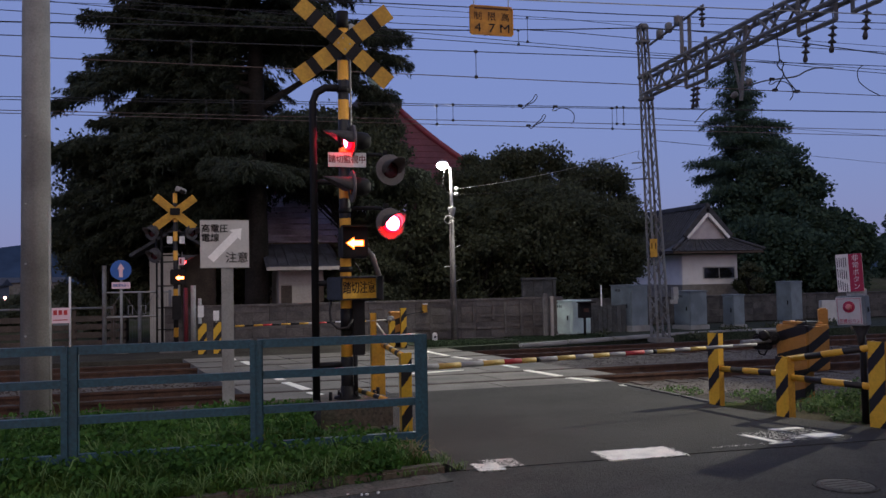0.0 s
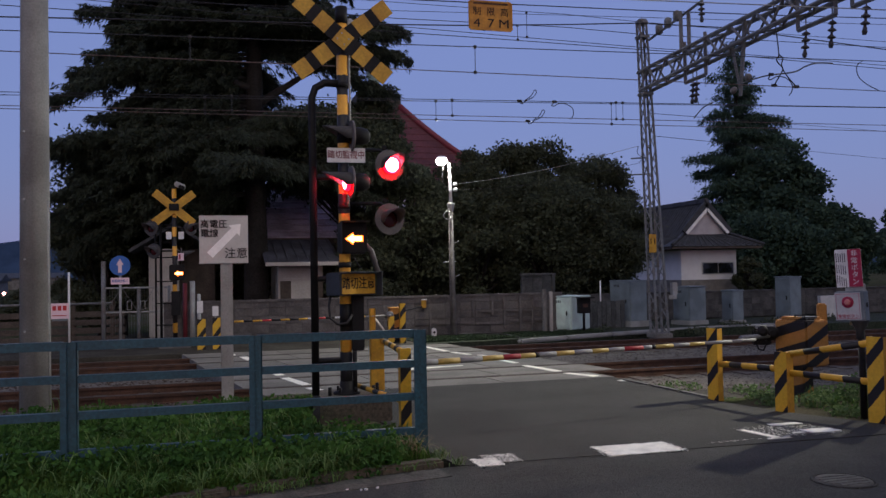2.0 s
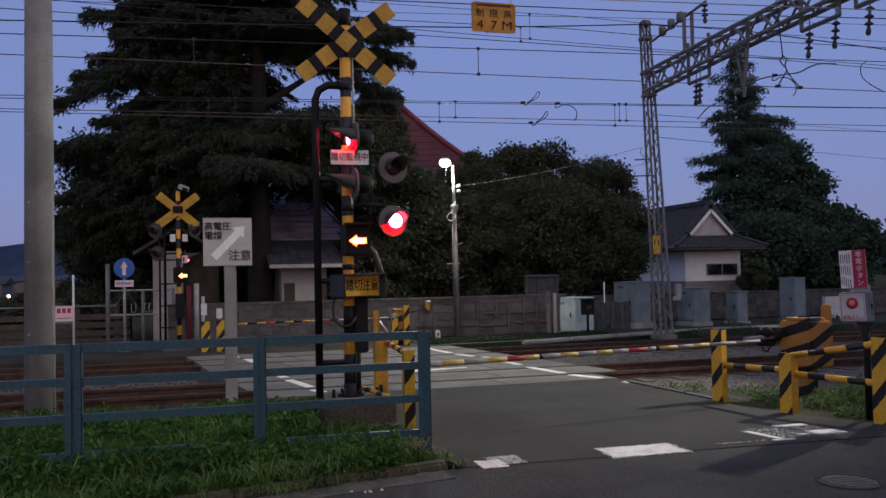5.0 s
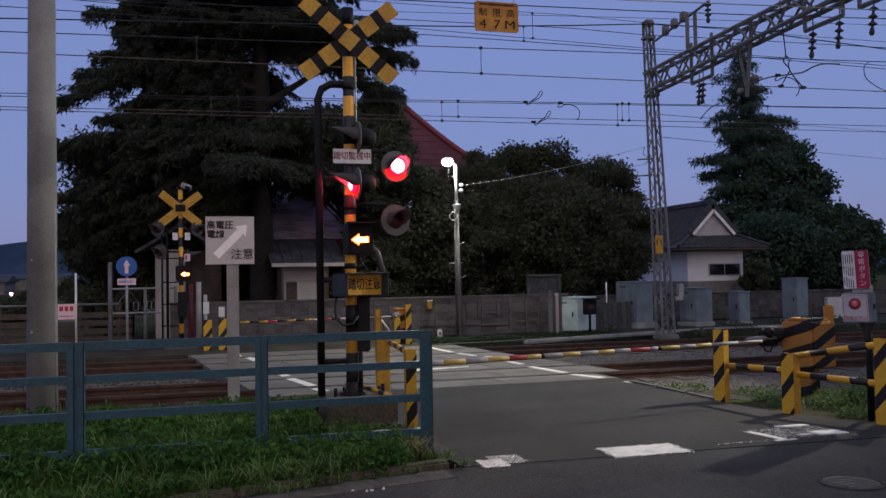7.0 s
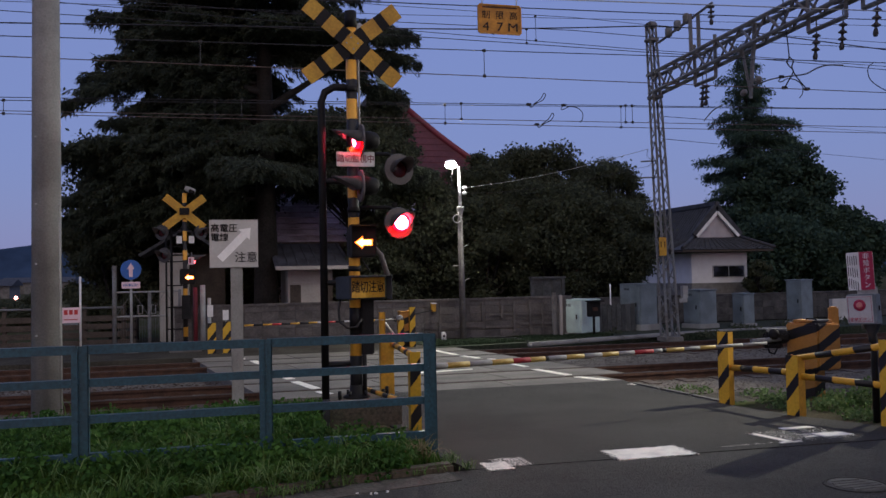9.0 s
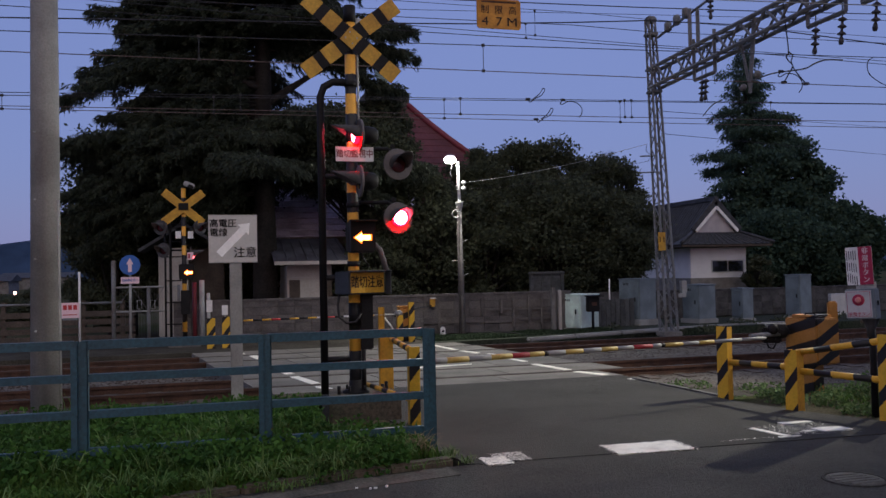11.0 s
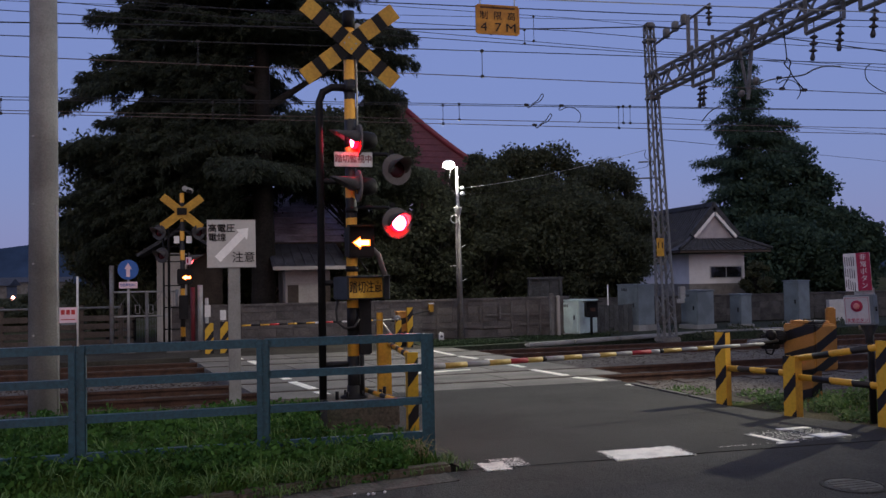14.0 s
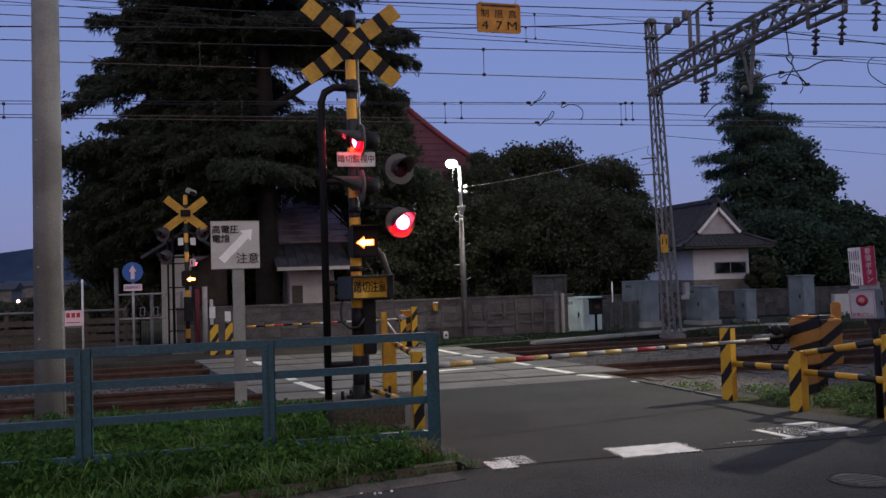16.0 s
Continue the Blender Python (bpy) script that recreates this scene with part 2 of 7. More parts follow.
# tin roof: the violet sky's shine is put into the base colour
TIN_ROOF = material("sky_tinted_tin_roof", (0.55, 0.48, 0.58), 0.6, 0.0, scale=1.5, vary=0.15, grain=15, bump=0.05, second=(0.3, 0.25, 0.29), spec=0.2)
VERDIGRIS = material("green_copper", (0.24, 0.32, 0.28), 0.7, scale=4, vary=0.2, grain=30, bump=0.05)
WOOD = material("dark_timber", (0.085, 0.065, 0.052), 0.8, scale=3, vary=0.3, grain=30, bump=0.2, piece=0.2)
GLASS = material("dark_glass", (0.01, 0.012, 0.015), 0.08, scale=2, vary=0.1, grain=10, bump=0.0, spec=0.6)
BARK = material("bark", (0.022, 0.018, 0.016), 0.95, scale=2, vary=0.4, grain=18, bump=0.7)
CEDAR = leafy("cedar_needles", (0.045, 0.054, 0.04), (0.068, 0.08, 0.053), 0.3)
LEAVES = leafy("broad_leaves", (0.06, 0.068, 0.044), (0.09, 0.1, 0.058), 0.4)
SPRUCE = leafy("spruce_needles", (0.04, 0.068, 0.05), (0.064, 0.1, 0.066), 0.35)
GRASS = leafy("grass_blades", (0.035, 0.075, 0.014), (0.1, 0.17, 0.035))
MOSSGRASS = leafy("mossy_grass", (0.026, 0.042, 0.023), (0.045, 0.064, 0.034))
TALL = leafy("long_grass", (0.08, 0.15, 0.04), (0.17, 0.25, 0.09))
TRACKWEED = leafy("pale_weed_leaves", (0.06, 0.11, 0.035), (0.17, 0.23, 0.1))
WEED = leafy("weed_leaves", (0.03, 0.08, 0.016), (0.08, 0.17, 0.035))
MOSSY = material("mossy_ground", (0.026, 0.035, 0.022), 0.95, scale=1.5, vary=0.5, grain=22, bump=0.8, second=(0.042, 0.042, 0.032), spec=0.1)
DIAGONAL = striped("diagonal_hazard_stripes", (0.66, 0.39, 0.03), (0.012, 0.011, 0.012), (-1.3, 0, 1), 0.4, 0.63)
BANDS = striped("hazard_bands", (0.62, 0.34, 0.03), (0.012, 0.011, 0.012), (1, 0, 0.25), 0.43, 0.55)
POLE_BANDS = striped("signal_pole_bands", (0.78, 0.38, 0.05), (0.015, 0.013, 0.014), (0, 0, 1), 0.44, 0.5)
ORANGE_BOX = striped("striped_machine_paint", (0.44, 0.205, 0.045), (0.014, 0.012, 0.012), (-0.3, -0.5, 1), 0.31, 0.54)
ORANGE = material("orange_paint", (0.4, 0.19, 0.04), 0.55, scale=5, vary=0.15, grain=40, bump=0.05, second=(0.38, 0.18, 0.04))
BOX_GREY = material("dark_blue_grey_paint", (0.04, 0.045, 0.055), 0.55, scale=4, vary=0.15, grain=30, bump=0.03)
RED_GLOW = glowing("red_signal_light", (1.0, 0.0002, 0.0013), 30.0)
RED_CORE = glowing("white_hot_signal_core", (1.0, 0.07, 0.13), 24.0)
AMBER_CORE = glowing("hot_amber_light", (1.0, 0.42, 0.12), 3.6, (0.3, 0.1, 0.02))
AMBER_GLOW = glowing("amber_arrow_light", (1.0, 0.15, 0.01), 1.6, (0.3, 0.1, 0.02))
LAMP_GLOW = glowing("white_lamp_light", (1.0, 0.97, 0.9), 95.0, (0.8, 0.8, 0.8))
FLOOD_GLASS = glowing("floodlight_glass", (1.0, 0.95, 0.8), 6.0, (0.8, 0.8, 0.8))
FAR_RED = glowing("far_red_light", (1.0, 0.05, 0.06), 4.0)
PINK_GLOW = glowing("far_pinkish_light", (1.0, 0.32, 0.26), 9.0)
DARK_LENS = material("dark_red_lens", (0.06, 0.008, 0.01), 0.2, scale=4, vary=0.1, grain=30, bump=0.0, spec=0.6)
BACKPLATE = material("grey_backplate", (0.115, 0.1, 0.1), 0.6, scale=4, vary=0.15, grain=30, bump=0.03)

# ---- mesh helpers ----


def box(bm, x, y, z, sx, sy, sz, m=None, rz=0.0):
    """A box of that size whose centre is (x, y, z)."""
    t = Matrix.Translation((x, y, z)) @ Matrix.Rotation(radians(rz), 4, "Z")
    if m:
        t = m @ t
    v = [bm.verts.new(t @ Vector((sx / 2 * i, sy / 2 * j, sz / 2 * k))) for i in (-1, 1) for j in (-1, 1) for k in (-1, 1)]
    for f in ((0, 1, 3, 2), (4, 6, 7, 5), (0, 4, 5, 1), (2, 3, 7, 6), (0, 2, 6, 4), (1, 5, 7, 3)):
        bm.faces.new([v[i] for i in f])
    return bm


def block(x, y, z, sx, sy, sz, bevel=0.01, rz=0.0):
    """A fresh mesh with one box with rounded edges."""
    bm = box(bmesh.new(), x, y, z, sx, sy, sz, rz=rz)
    bmesh.ops.bevel(bm, geom=list(bm.edges), offset=bevel, segments=2, affect="EDGES")
    return bm


def tube(bm, a, b, r, r2=None, n=10, cap=True):
    """A round bar from a to b."""
    a, b, r2 = Vector(a), Vector(b), r if r2 is None else r2
    q = (b - a).to_track_quat("Z", "Y")
    rings = []
    for c, rad in ((a, r), (b, r2)):
        rings.append([bm.verts.new(c + q @ Vector((rad * math.cos(2 * math.pi * i / n), rad * math.sin(2 * math.pi * i / n), 0))) for i in range(n)])
    for i in range(n):
        f = bm.faces.new((rings[0][i], rings[0][(i + 1) % n], rings[1][(i + 1) % n], rings[1][i]))
        f.smooth = n > 6
    if cap:
        bm.faces.new(rings[0][::-1])
        bm.faces.new(rings[1])
    return bm


def pipe(bm, points, r, n=8):
    """One bent round bar through the points."""
    pts = [Vector(p) for p in points]
    rings, side = [], None
    for i, p in enumerate(pts):
        d = (pts[min(i + 1, len(pts) - 1)] - pts[max(i - 1, 0)]).normalized()
        if side is None:
            side = d.orthogonal().normalized()
        side = (side - d * side.dot(d)).normalized()
        up = d.cross(side)
        rings.append([bm.verts.new(p + r * (math.cos(2 * math.pi * k / n) * side + math.sin(2 * math.pi * k / n) * up)) for k in range(n)])
    for a, b in zip(rings, rings[1:]):
        for k in range(n):
            bm.faces.new((a[k], a[(k + 1) % n], b[(k + 1) % n], b[k])).smooth = True
    bm.faces.new(rings[0][::-1])
    bm.faces.new(rings[-1])
    return bm


def slab(bm, outline, z0, z1, m=None):
    """An upright prism over a flat outline, counterclockwise."""
    m = m or Matrix()
    lo = [bm.verts.new(m @ Vector((x, y, z0))) for x, y in outline]
    hi = [bm.verts.new(m @ Vector((x, y, z1))) for x, y in outline]
    bm.faces.new(lo[::-1])
    bm.faces.new(hi)
    for i in range(len(lo)):
        j = (i + 1) % len(lo)
        bm.faces.new((lo[i], lo[j], hi[j], hi[i]))
    return bm


def lathe(bm, profile, m=None, n=20):
    """A turned shape about z from (radius, height) pairs."""
    m = m or Matrix()
    rings = [[bm.verts.new(m @ Vector((r * math.cos(2 * math.pi * i / n), r * math.sin(2 * math.pi * i / n), z))) for i in range(n)] for r, z in profile]
    for a, b in zip(rings, rings[1:]):
        for i in range(n):
            bm.faces.new((a[i], a[(i + 1) % n], b[(i + 1) % n], b[i])).smooth = True
    bm.faces.new(rings[0][::-1])
    bm.faces.new(rings[-1])
    return bm


def mesh_of(name, bm, mat):
    bmesh.ops.recalc_face_normals(bm, faces=list(bm.faces))
    me = bpy.data.meshes.new(name)
    bm.to_mesh(me)
    bm.free()
    me.materials.append(mat)
    return me


def part(name, bm, mat, parent, label="", m=None):
    ob = new(name, mesh_of(name, bm, mat))
    ob.parent = parent
    if m:
        ob.matrix_basis = m
    return tagged(ob, label)


def thing(name, label, category, m=None, group="", kind=""):
    ob = new(name)
    ob.empty_display_size = 0.1
    if m:
        ob.matrix_basis = m
    return tagged(ob, label, category, group, kind)


def solid(name, bm, mat, label, category, m=None, group="", kind=""):
    ob = new(name, mesh_of(name, bm, mat))
    if m:
        ob.matrix_basis = m
    return tagged(ob, label, category, group, kind)


def raw(name, verts, faces, mat):
    me = bpy.data.meshes.new(name)
    me.from_pydata(verts, [], faces)
    me.materials.append(mat)
    return me


def lettering(name, text, size, mat, parent, m, label="", squeeze=1.0, bold=0.009):
    """Flat raised letters, centred at the origin of m, upright in its x-z plane and read from -y."""
    cu = bpy.data.curves.new(name, "FONT")
    cu.body, cu.size, cu.align_x, cu.align_y, cu.extrude, cu.offset = text, size, "CENTER", "CENTER", 0.0015, size * bold
    tmp = new("lettering_source", cu)
    dg = bpy.context.evaluated_depsgraph_get()
    me = bpy.data.meshes.new_from_object(tmp.evaluated_get(dg))
    bpy.data.objects.remove(tmp)
    bpy.data.curves.remove(cu)
    me.transform(pose(0, 0, 0, 90, 0, 0) @ Matrix.Diagonal((squeeze, 1, 1, 1)))
    me.materials.clear()
    me.materials.append(mat)
    ob = new(name, me)
    ob.parent, ob.matrix_basis = parent, m
    return tagged(ob, label)


def scatter_quads(rng, centres, size, stretch=1.0, droop=0.0):
    """Small leaves of four corners round the given points: verts and faces."""
    n = len(centres)
    u = rng.normal(size=(n, 3))
    u[:, 2] -= droop
    u /= np.linalg.norm(u, axis=1)[:, None]
    w = rng.normal(size=(n, 3))
    w -= (w * u).sum(1)[:, None] * u
    w /= np.linalg.norm(w, axis=1)[:, None]
    s = (size * rng.uniform(0.6, 1.4, n))[:, None]
    u, w = u * s * stretch, w * s * (1.0 if stretch < 3 else 0.8)
    v = np.stack([centres - u * 0.5, centres + w * 0.5 + u * 0.05, centres + u * 0.5, centres - w * 0.5 + u * 0.05], 1).reshape(-1, 3)
    return v, np.arange(4 * n).reshape(-1, 4)

# ---- ground, road, tracks ----
X0, X1 = -60.0, 90.0          # how far the line is built to either side
NEAR = (12.33, 13.40)         # rails of the near track
FAR = (16.33, 17.40)          # rails of the far track


def left_edge(y):
    """The crossing road's west edge; the road crosses the line a little askew."""
    return 1.86 - 0.06 * (y - 7) - 0.012 * max(0, y - 8.5) ** 2 * 1.2 if y < 12 else 1.30 - 0.175 * (y - 12)


def right_edge(y):
    return 5.78 - 0.02 * (y - 9) if y < 11.5 else 5.73 - 0.2 * (y - 11.5)


bm = bmesh.new()
n = 60
grid = [[bm.verts.new((-900 + 1800 * i / n, -300 + 1500 * j / n, -0.24)) for i in range(n + 1)] for j in range(n + 1)]
for j in range(n):
    for i in range(n):
        bm.faces.new((grid[j][i], grid[j][i + 1], grid[j + 1][i + 1], grid[j + 1][i]))
solid("ground", bm, EARTH, "bare earth and rough grass round the railway", "ground", kind="structure")

bm = bmesh.new()
slab(bm, [(X0, -14), (X1, -14), (X1, 6.62), (6.4, 6.62), (1.95, 6.75), (0.5, 6.6), (-3, 5.6), (-14, 2.4), (X0, 2.0)], -0.3, 0.0)
solid("road", bm, ASPHALT_OLD, "patched dark asphalt road along the railway", "road", kind="structure")

bm = bmesh.new()
ys = [6.76, 7.4, 8, 9, 10, 11, 11.55]
west = [(1.95 if y < 6.8 else left_edge(y), y) for y in ys]
east = [(6.5, 6.63), (6.45, 7.1), (6.05, 8.0), (5.8, 9.0), (5.72, 10.2), (5.7, 11.0), (5.72, 11.55)]
slab(bm, west[::-1] + east, -0.3, 0.004)
solid("road_crossing", bm, ASPHALT, "grey asphalt approach to the level crossing", "road", kind="structure")

# concrete slabs of the crossing: rows between and beside the rails
crossing = thing("crossing_deck", "pale concrete slabs between the rails of the crossing", "crossing", kind="structure")
rows_y = [(11.56, 12.25), (12.42, 13.32), (13.48, 14.85), (14.87, 16.25), (16.42, 17.32), (17.48, 18.35)]
for a, b in rows_y:
    xa, xb = left_edge((a + b) / 2) - 0.75, right_edge((a + b) / 2) + (0.12 if a < 12 else 0.75)
    k = 3 if b - a < 1 else 4
    for i in range(k):
        lo, hi = xa + (xb - xa) * i / k + 0.012, xa + (xb - xa) * (i + 1) / k - 0.012
        skew = -0.17 * (b - a)
        bm = slab(bmesh.new(), [(lo, a), (hi, a), (hi + skew, b), (lo + skew, b)], -0.2, 0.0)
        part("slab", bm, PANEL, crossing)

# rails, with worn heads, on sleepers in ballast
bm = bmesh.new()
for (y0, z0), (y1, z1) in (((10.2, -0.235), (11.2, -0.13)), ((11.2, -0.13), (18.3, -0.13)), ((18.3, -0.13), (19.2, -0.235))):
    bm.faces.new([bm.verts.new(p) for p in ((X0, y0, z0), (X1, y0, z0), (X1, y1, z1), (X0, y1, z1))])
solid("ballast_bed", bm, BALLAST, "brown crushed-stone track bed", "ballast", kind="structure")

for track, rails in (("near", NEAR), ("far", FAR)):
    for y in rails:
        rail = thing("rail", "rusty steel rail with a worn bright head", "rail", group="rails of the two tracks", kind="structure")
        bm = bmesh.new()
        box(bm, (X0 + X1) / 2, y, -0.13, X1 - X0, 0.12, 0.02)
        box(bm, (X0 + X1) / 2, y, -0.075, X1 - X0, 0.018, 0.10)
        box(bm, (X0 + X1) / 2, y, -0.02, X1 - X0, 0.062, 0.034)
        part("web", bm, RUST, rail)
        part("head", box(bmesh.new(), (X0 + X1) / 2, y, 0.0, X1 - X0, 0.05, 0.006), RAIL_TOP, rail)
sleeper_mesh = mesh_of("sleeper", block(0, 0, 0, 0.22, 2.0, 0.1, 0.015), WOOD)
for rails in (NEAR, FAR):
    for i in range(70):
        x = -14 + i * 0.62
        if 0.4 < x < 6.3:
            continue
        ob = new("sleeper", sleeper_mesh)
        ob.matrix_basis = pose(x, sum(rails) / 2, -0.165)
        tagged(ob, "dark wooden sleeper sunk in the ballast", "sleeper", "sleepers under the rails", "structure")

rng = np.random.default_rng(3)


def stones(name, n, x, y, z, size, mat, label):
    """Loose angular stones, as one object."""
    c = np.stack([rng.uniform(*x, n), rng.uniform(*y, n), np.full(n, z)], 1)
    c = c[~((c[:, 0] > 0.6) & (c[:, 0] < 6.0))]
    c = c[~((c[:, 0] > 6.1) & (c[:, 0] < 7.0) & (c[:, 1] > 9.6) & (c[:, 1] < 10.7) & (rng.uniform(0, 1, len(c)) < 0.85))]
    n = len(c)
    base = np.array([(1, 0, 0), (0, 1, 0), (-1, 0, 0), (0, -1, 0), (0, 0, 0.5), (0, 0, -0.5)], float)
    s = size * rng.uniform(0.5, 1.5, (n, 1, 1)) * rng.uniform(0.6, 1.3, (n, 6, 1))
    a = rng.uniform(0, 6.28, n)
    rot = np.stack([np.stack([np.cos(a), -np.sin(a), 0 * a], 1), np.stack([np.sin(a), np.cos(a), 0 * a], 1), np.stack([0 * a, 0 * a, 1 + 0 * a], 1)], 1)
    v = np.einsum("nij,nkj->nki", rot, base[None] * s) + c[:, None]
    f = np.array([(0, 1, 4), (1, 2, 4), (2, 3, 4), (3, 0, 4), (1, 0, 5), (2, 1, 5), (3, 2, 5), (0, 3, 5)])
    faces = (f[None] + 6 * np.arange(n)[:, None, None]).reshape(-1, 3)
    ob = new(name, raw(name, v.reshape(-1, 3).tolist(), faces.tolist(), mat))
    return tagged(ob, label, "gravel", kind="stuff")


BALLAST_STONE = leafy("ballast_stone", (0.07, 0.061, 0.052), (0.16, 0.14, 0.12), 0.0)
stones("trackside_stones", 9000, (6.3, 12), (9.3, 11.4), -0.178, 0.016, BALLAST_STONE, "small loose stones beside the barrier machine")
# stones west of the crossing are darker and browner
DARK_STONE = leafy("dark_ballast_stone", (0.04, 0.028, 0.022), (0.085, 0.062, 0.048), 0.0)
stones("ballast_stones", 20000, (6, 22), (10.6, 18.6), -0.127, 0.018, BALLAST_STONE, "loose grey-brown ballast stones between the rails")
stones("dark_ballast", 9000, (-9, 0.6), (10.6, 18.6), -0.125, 0.024, DARK_STONE, "dark brown ballast stones between the rails")

# white edge marks of the crossing and the broken stop line
marks = [
    [(4.93, 14.42), (5.02, 13.9), (5.13, 13.92), (5.04, 14.44)], [(5.0, 13.45), (5.19, 12.46), (5.33, 12.5), (5.13, 13.47)],
    [(5.22, 12.2), (5.45, 11.66), (5.6, 11.7), (5.35, 12.22)], [(5.58, 11.1), (5.64, 10.98), (5.78, 11.0), (5.72, 11.12)],
    [(4.28, 18.2), (4.5, 16.55), (4.62, 16.58), (4.4, 18.22)], [(4.54, 16.3), (4.7, 15.68), (4.82, 15.72), (4.66, 16.33)],
    [(4.86, 15.5), (4.93, 15.3), (5.02, 15.32), (4.95, 15.52)],
    [(0.2, 18.5), (0.3, 17.6), (0.44, 17.62), (0.34, 18.52)], [(0.5, 17.2), (0.62, 16.45), (0.76, 16.48), (0.64, 17.22)],
    [(0.84, 14.35), (0.97, 13.75), (1.11, 13.78), (0.97, 14.38)], [(1.0, 13.4), (1.23, 12.4), (1.37, 12.43), (1.14, 13.42)], [(1.25, 12.08), (1.38, 11.6), (1.52, 11.62), (1.38, 12.1)],
    [(3.1, 13.68), (4.1, 13.9), (4.12, 13.95), (3.1, 13.86)],
]
for k, o in enumerate(marks):
    mark = solid("road_mark", slab(bmesh.new(), o, 0.0, 0.006 if o[0][1] > 11.5 else 0.009), ROAD_PAINT, "worn white painted edge mark on the crossing", "road mark", group="edge marks of the crossing", kind="structure")


def ragged(cx, cy, w, d, seed, rag=0.08, skew=0.0):
    """The outline of a worn patch of paint."""
    r, out = random.Random(seed), []
    k = 16
    for i in range(k):
        out.append((cx - w / 2 + w * (i + 0.5) / k, cy - d / 2 + r.uniform(-rag, rag) * d))
    for i in range(5):
        out.append((cx + w / 2 + r.uniform(0, rag) * w * 0.3, cy - d * 0.4 + d * 0.8 * i / 4))
    for i in range(k):
        out.append((cx + w / 2 - w * (i + 0.5) / k, cy + d / 2 + r.uniform(-rag, rag) * d))
    for i in range(5):
        out.append((cx - w / 2 - r.uniform(0, rag) * w * 0.3, cy + d * 0.4 - d * 0.8 * i / 4))
    return [(x + skew * (y - cy), y) for x, y in out]


# broken stop line: a worn patch, a whole one, and the remains of a third with a box round it
for cx, cy, w, d, seed, rag, paint in ((2.2, 6.79, 0.27, 0.3, 2, 0.14, PAINT_PATCH), (2.36, 6.9, 0.36, 0.34, 3, 0.12, PAINT_FLECKS), (3.62, 6.84, 0.82, 0.42, 5, 0.07, PAINT_WHOLE), (5.4, 7.1, 0.9, 0.62, 8, 0.03, PAINT_REMAINS), (4.62, 6.85, 0.7, 0.05, 9, 0.05, PAINT_REMAINS)):
    solid("stop_line", slab(bmesh.new(), ragged(cx, cy, w, d, seed, rag, -0.2 if cx > 5 else 0.0), 0.0, 0.007 if paint in (PAINT_REMAINS, PAINT_FLECKS) else 0.009), paint, "worn white dash of the stop line", "road mark", group="stop line", kind="structure")
for cx, cy, w, d, rz, seed in ((5.02, 7.05, 0.07, 0.46, 0, 1), (5.56, 7.4, 0.34, 0.09, 0, 2), (5.66, 7.0, 0.32, 0.17, 0, 3), (5.06, 6.82, 0.22, 0.04, 0, 4), (5.4, 6.98, 0.12, 0.05, 0, 6)):
    solid("stop_line", slab(bmesh.new(), ragged(cx, cy, w, d, seed, 0.08, -0.2), 0.0, 0.009), ROAD_PAINT, "flaked remains of a white painted stop line", "road mark", group="stop line", kind="structure")


def crack(pts, w, seed):
    """A dark irregular seam in the asphalt."""
    q, line = random.Random(seed), []
    for (xa, ya), (xb, yb) in zip(pts, pts[1:]):
        k = max(2, int(math.hypot(xb - xa, yb - ya) / 0.06))
        line += [(xa + (xb - xa) * i / k + q.gauss(0, 0.006), ya + (yb - ya) * i / k + q.gauss(0, 0.008)) for i in range(k)]
    bm, prev = bmesh.new(), None
    for x, y in line:
        h = w * q.uniform(0.3, 1.2)
        cur = (bm.verts.new((x, y - h, 0.0062)), bm.verts.new((x, y + h, 0.0062)))
        if prev:
            bm.faces.new((prev[0], cur[0], cur[1], prev[1]))
        prev = cur
    return solid("road_crack", bm, CRACK, "dark ragged seam in the old asphalt", "road crack", group="cracks in the road", kind="structure")


crack([(1.98, 6.74), (2.6, 6.7), (3.2, 6.68), (4.0, 6.63)], 0.008, 1)
crack([(3.87, 6.79), (3.86, 6.3), (3.84, 5.73)], 0.012, 2)
crack([(4.1, 6.7), (5.0, 6.68), (6.2, 6.64)], 0.006, 3)
crack([(1.995, 6.7), (2.0, 6.49), (1.97, 6.02)], 0.006, 7)
crack([(2.05, 6.4), (2.8, 6.34), (3.84, 6.3)], 0.004, 8)
crack([(2.0, 8.9), (2.1, 10.0), (2.0, 11.3)], 0.004, 5)
crack([(1.7, 11.5), (3.0, 11.52), (4.4, 11.5), (5.6, 11.52)], 0.012, 6)
CONCRETE_OLD = material("dark_old_concrete", (0.1, 0.098, 0.088), 0.95, scale=2, vary=0.35, grain=35, bump=0.4, second=(0.065, 0.064, 0.055))
IRON = material("worn_iron", (0.095, 0.09, 0.075), 0.85, 0.0, scale=6, vary=0.3, grain=40, bump=0.2)
GRAVELLY = material("stony_earth", (0.055, 0.049, 0.04), 0.95, scale=2.5, vary=0.4, grain=30, bump=0.7, second=(0.036, 0.033, 0.026), spec=0.1)
edge = thing("road_edge", "worn concrete edging of the crossing road", "kerb", kind="structure")
for a, b in (((5.62, 11.1), (5.68, 10.45)), ((5.68, 10.43), (5.74, 9.78)), ((5.74, 9.76), (5.8, 9.1))):
    d = Vector((b[0] - a[0], b[1] - a[1]))
    part("edging_stone", block(0, 0, 0, d.length, 0.11, 0.2, 0.02), CONCRETE_OLD, edge, m=pose((a[0] + b[0]) / 2 + 0.06, (a[1] + b[1]) / 2, -0.075, 0, 0, math.degrees(math.atan2(d.y, d.x))))

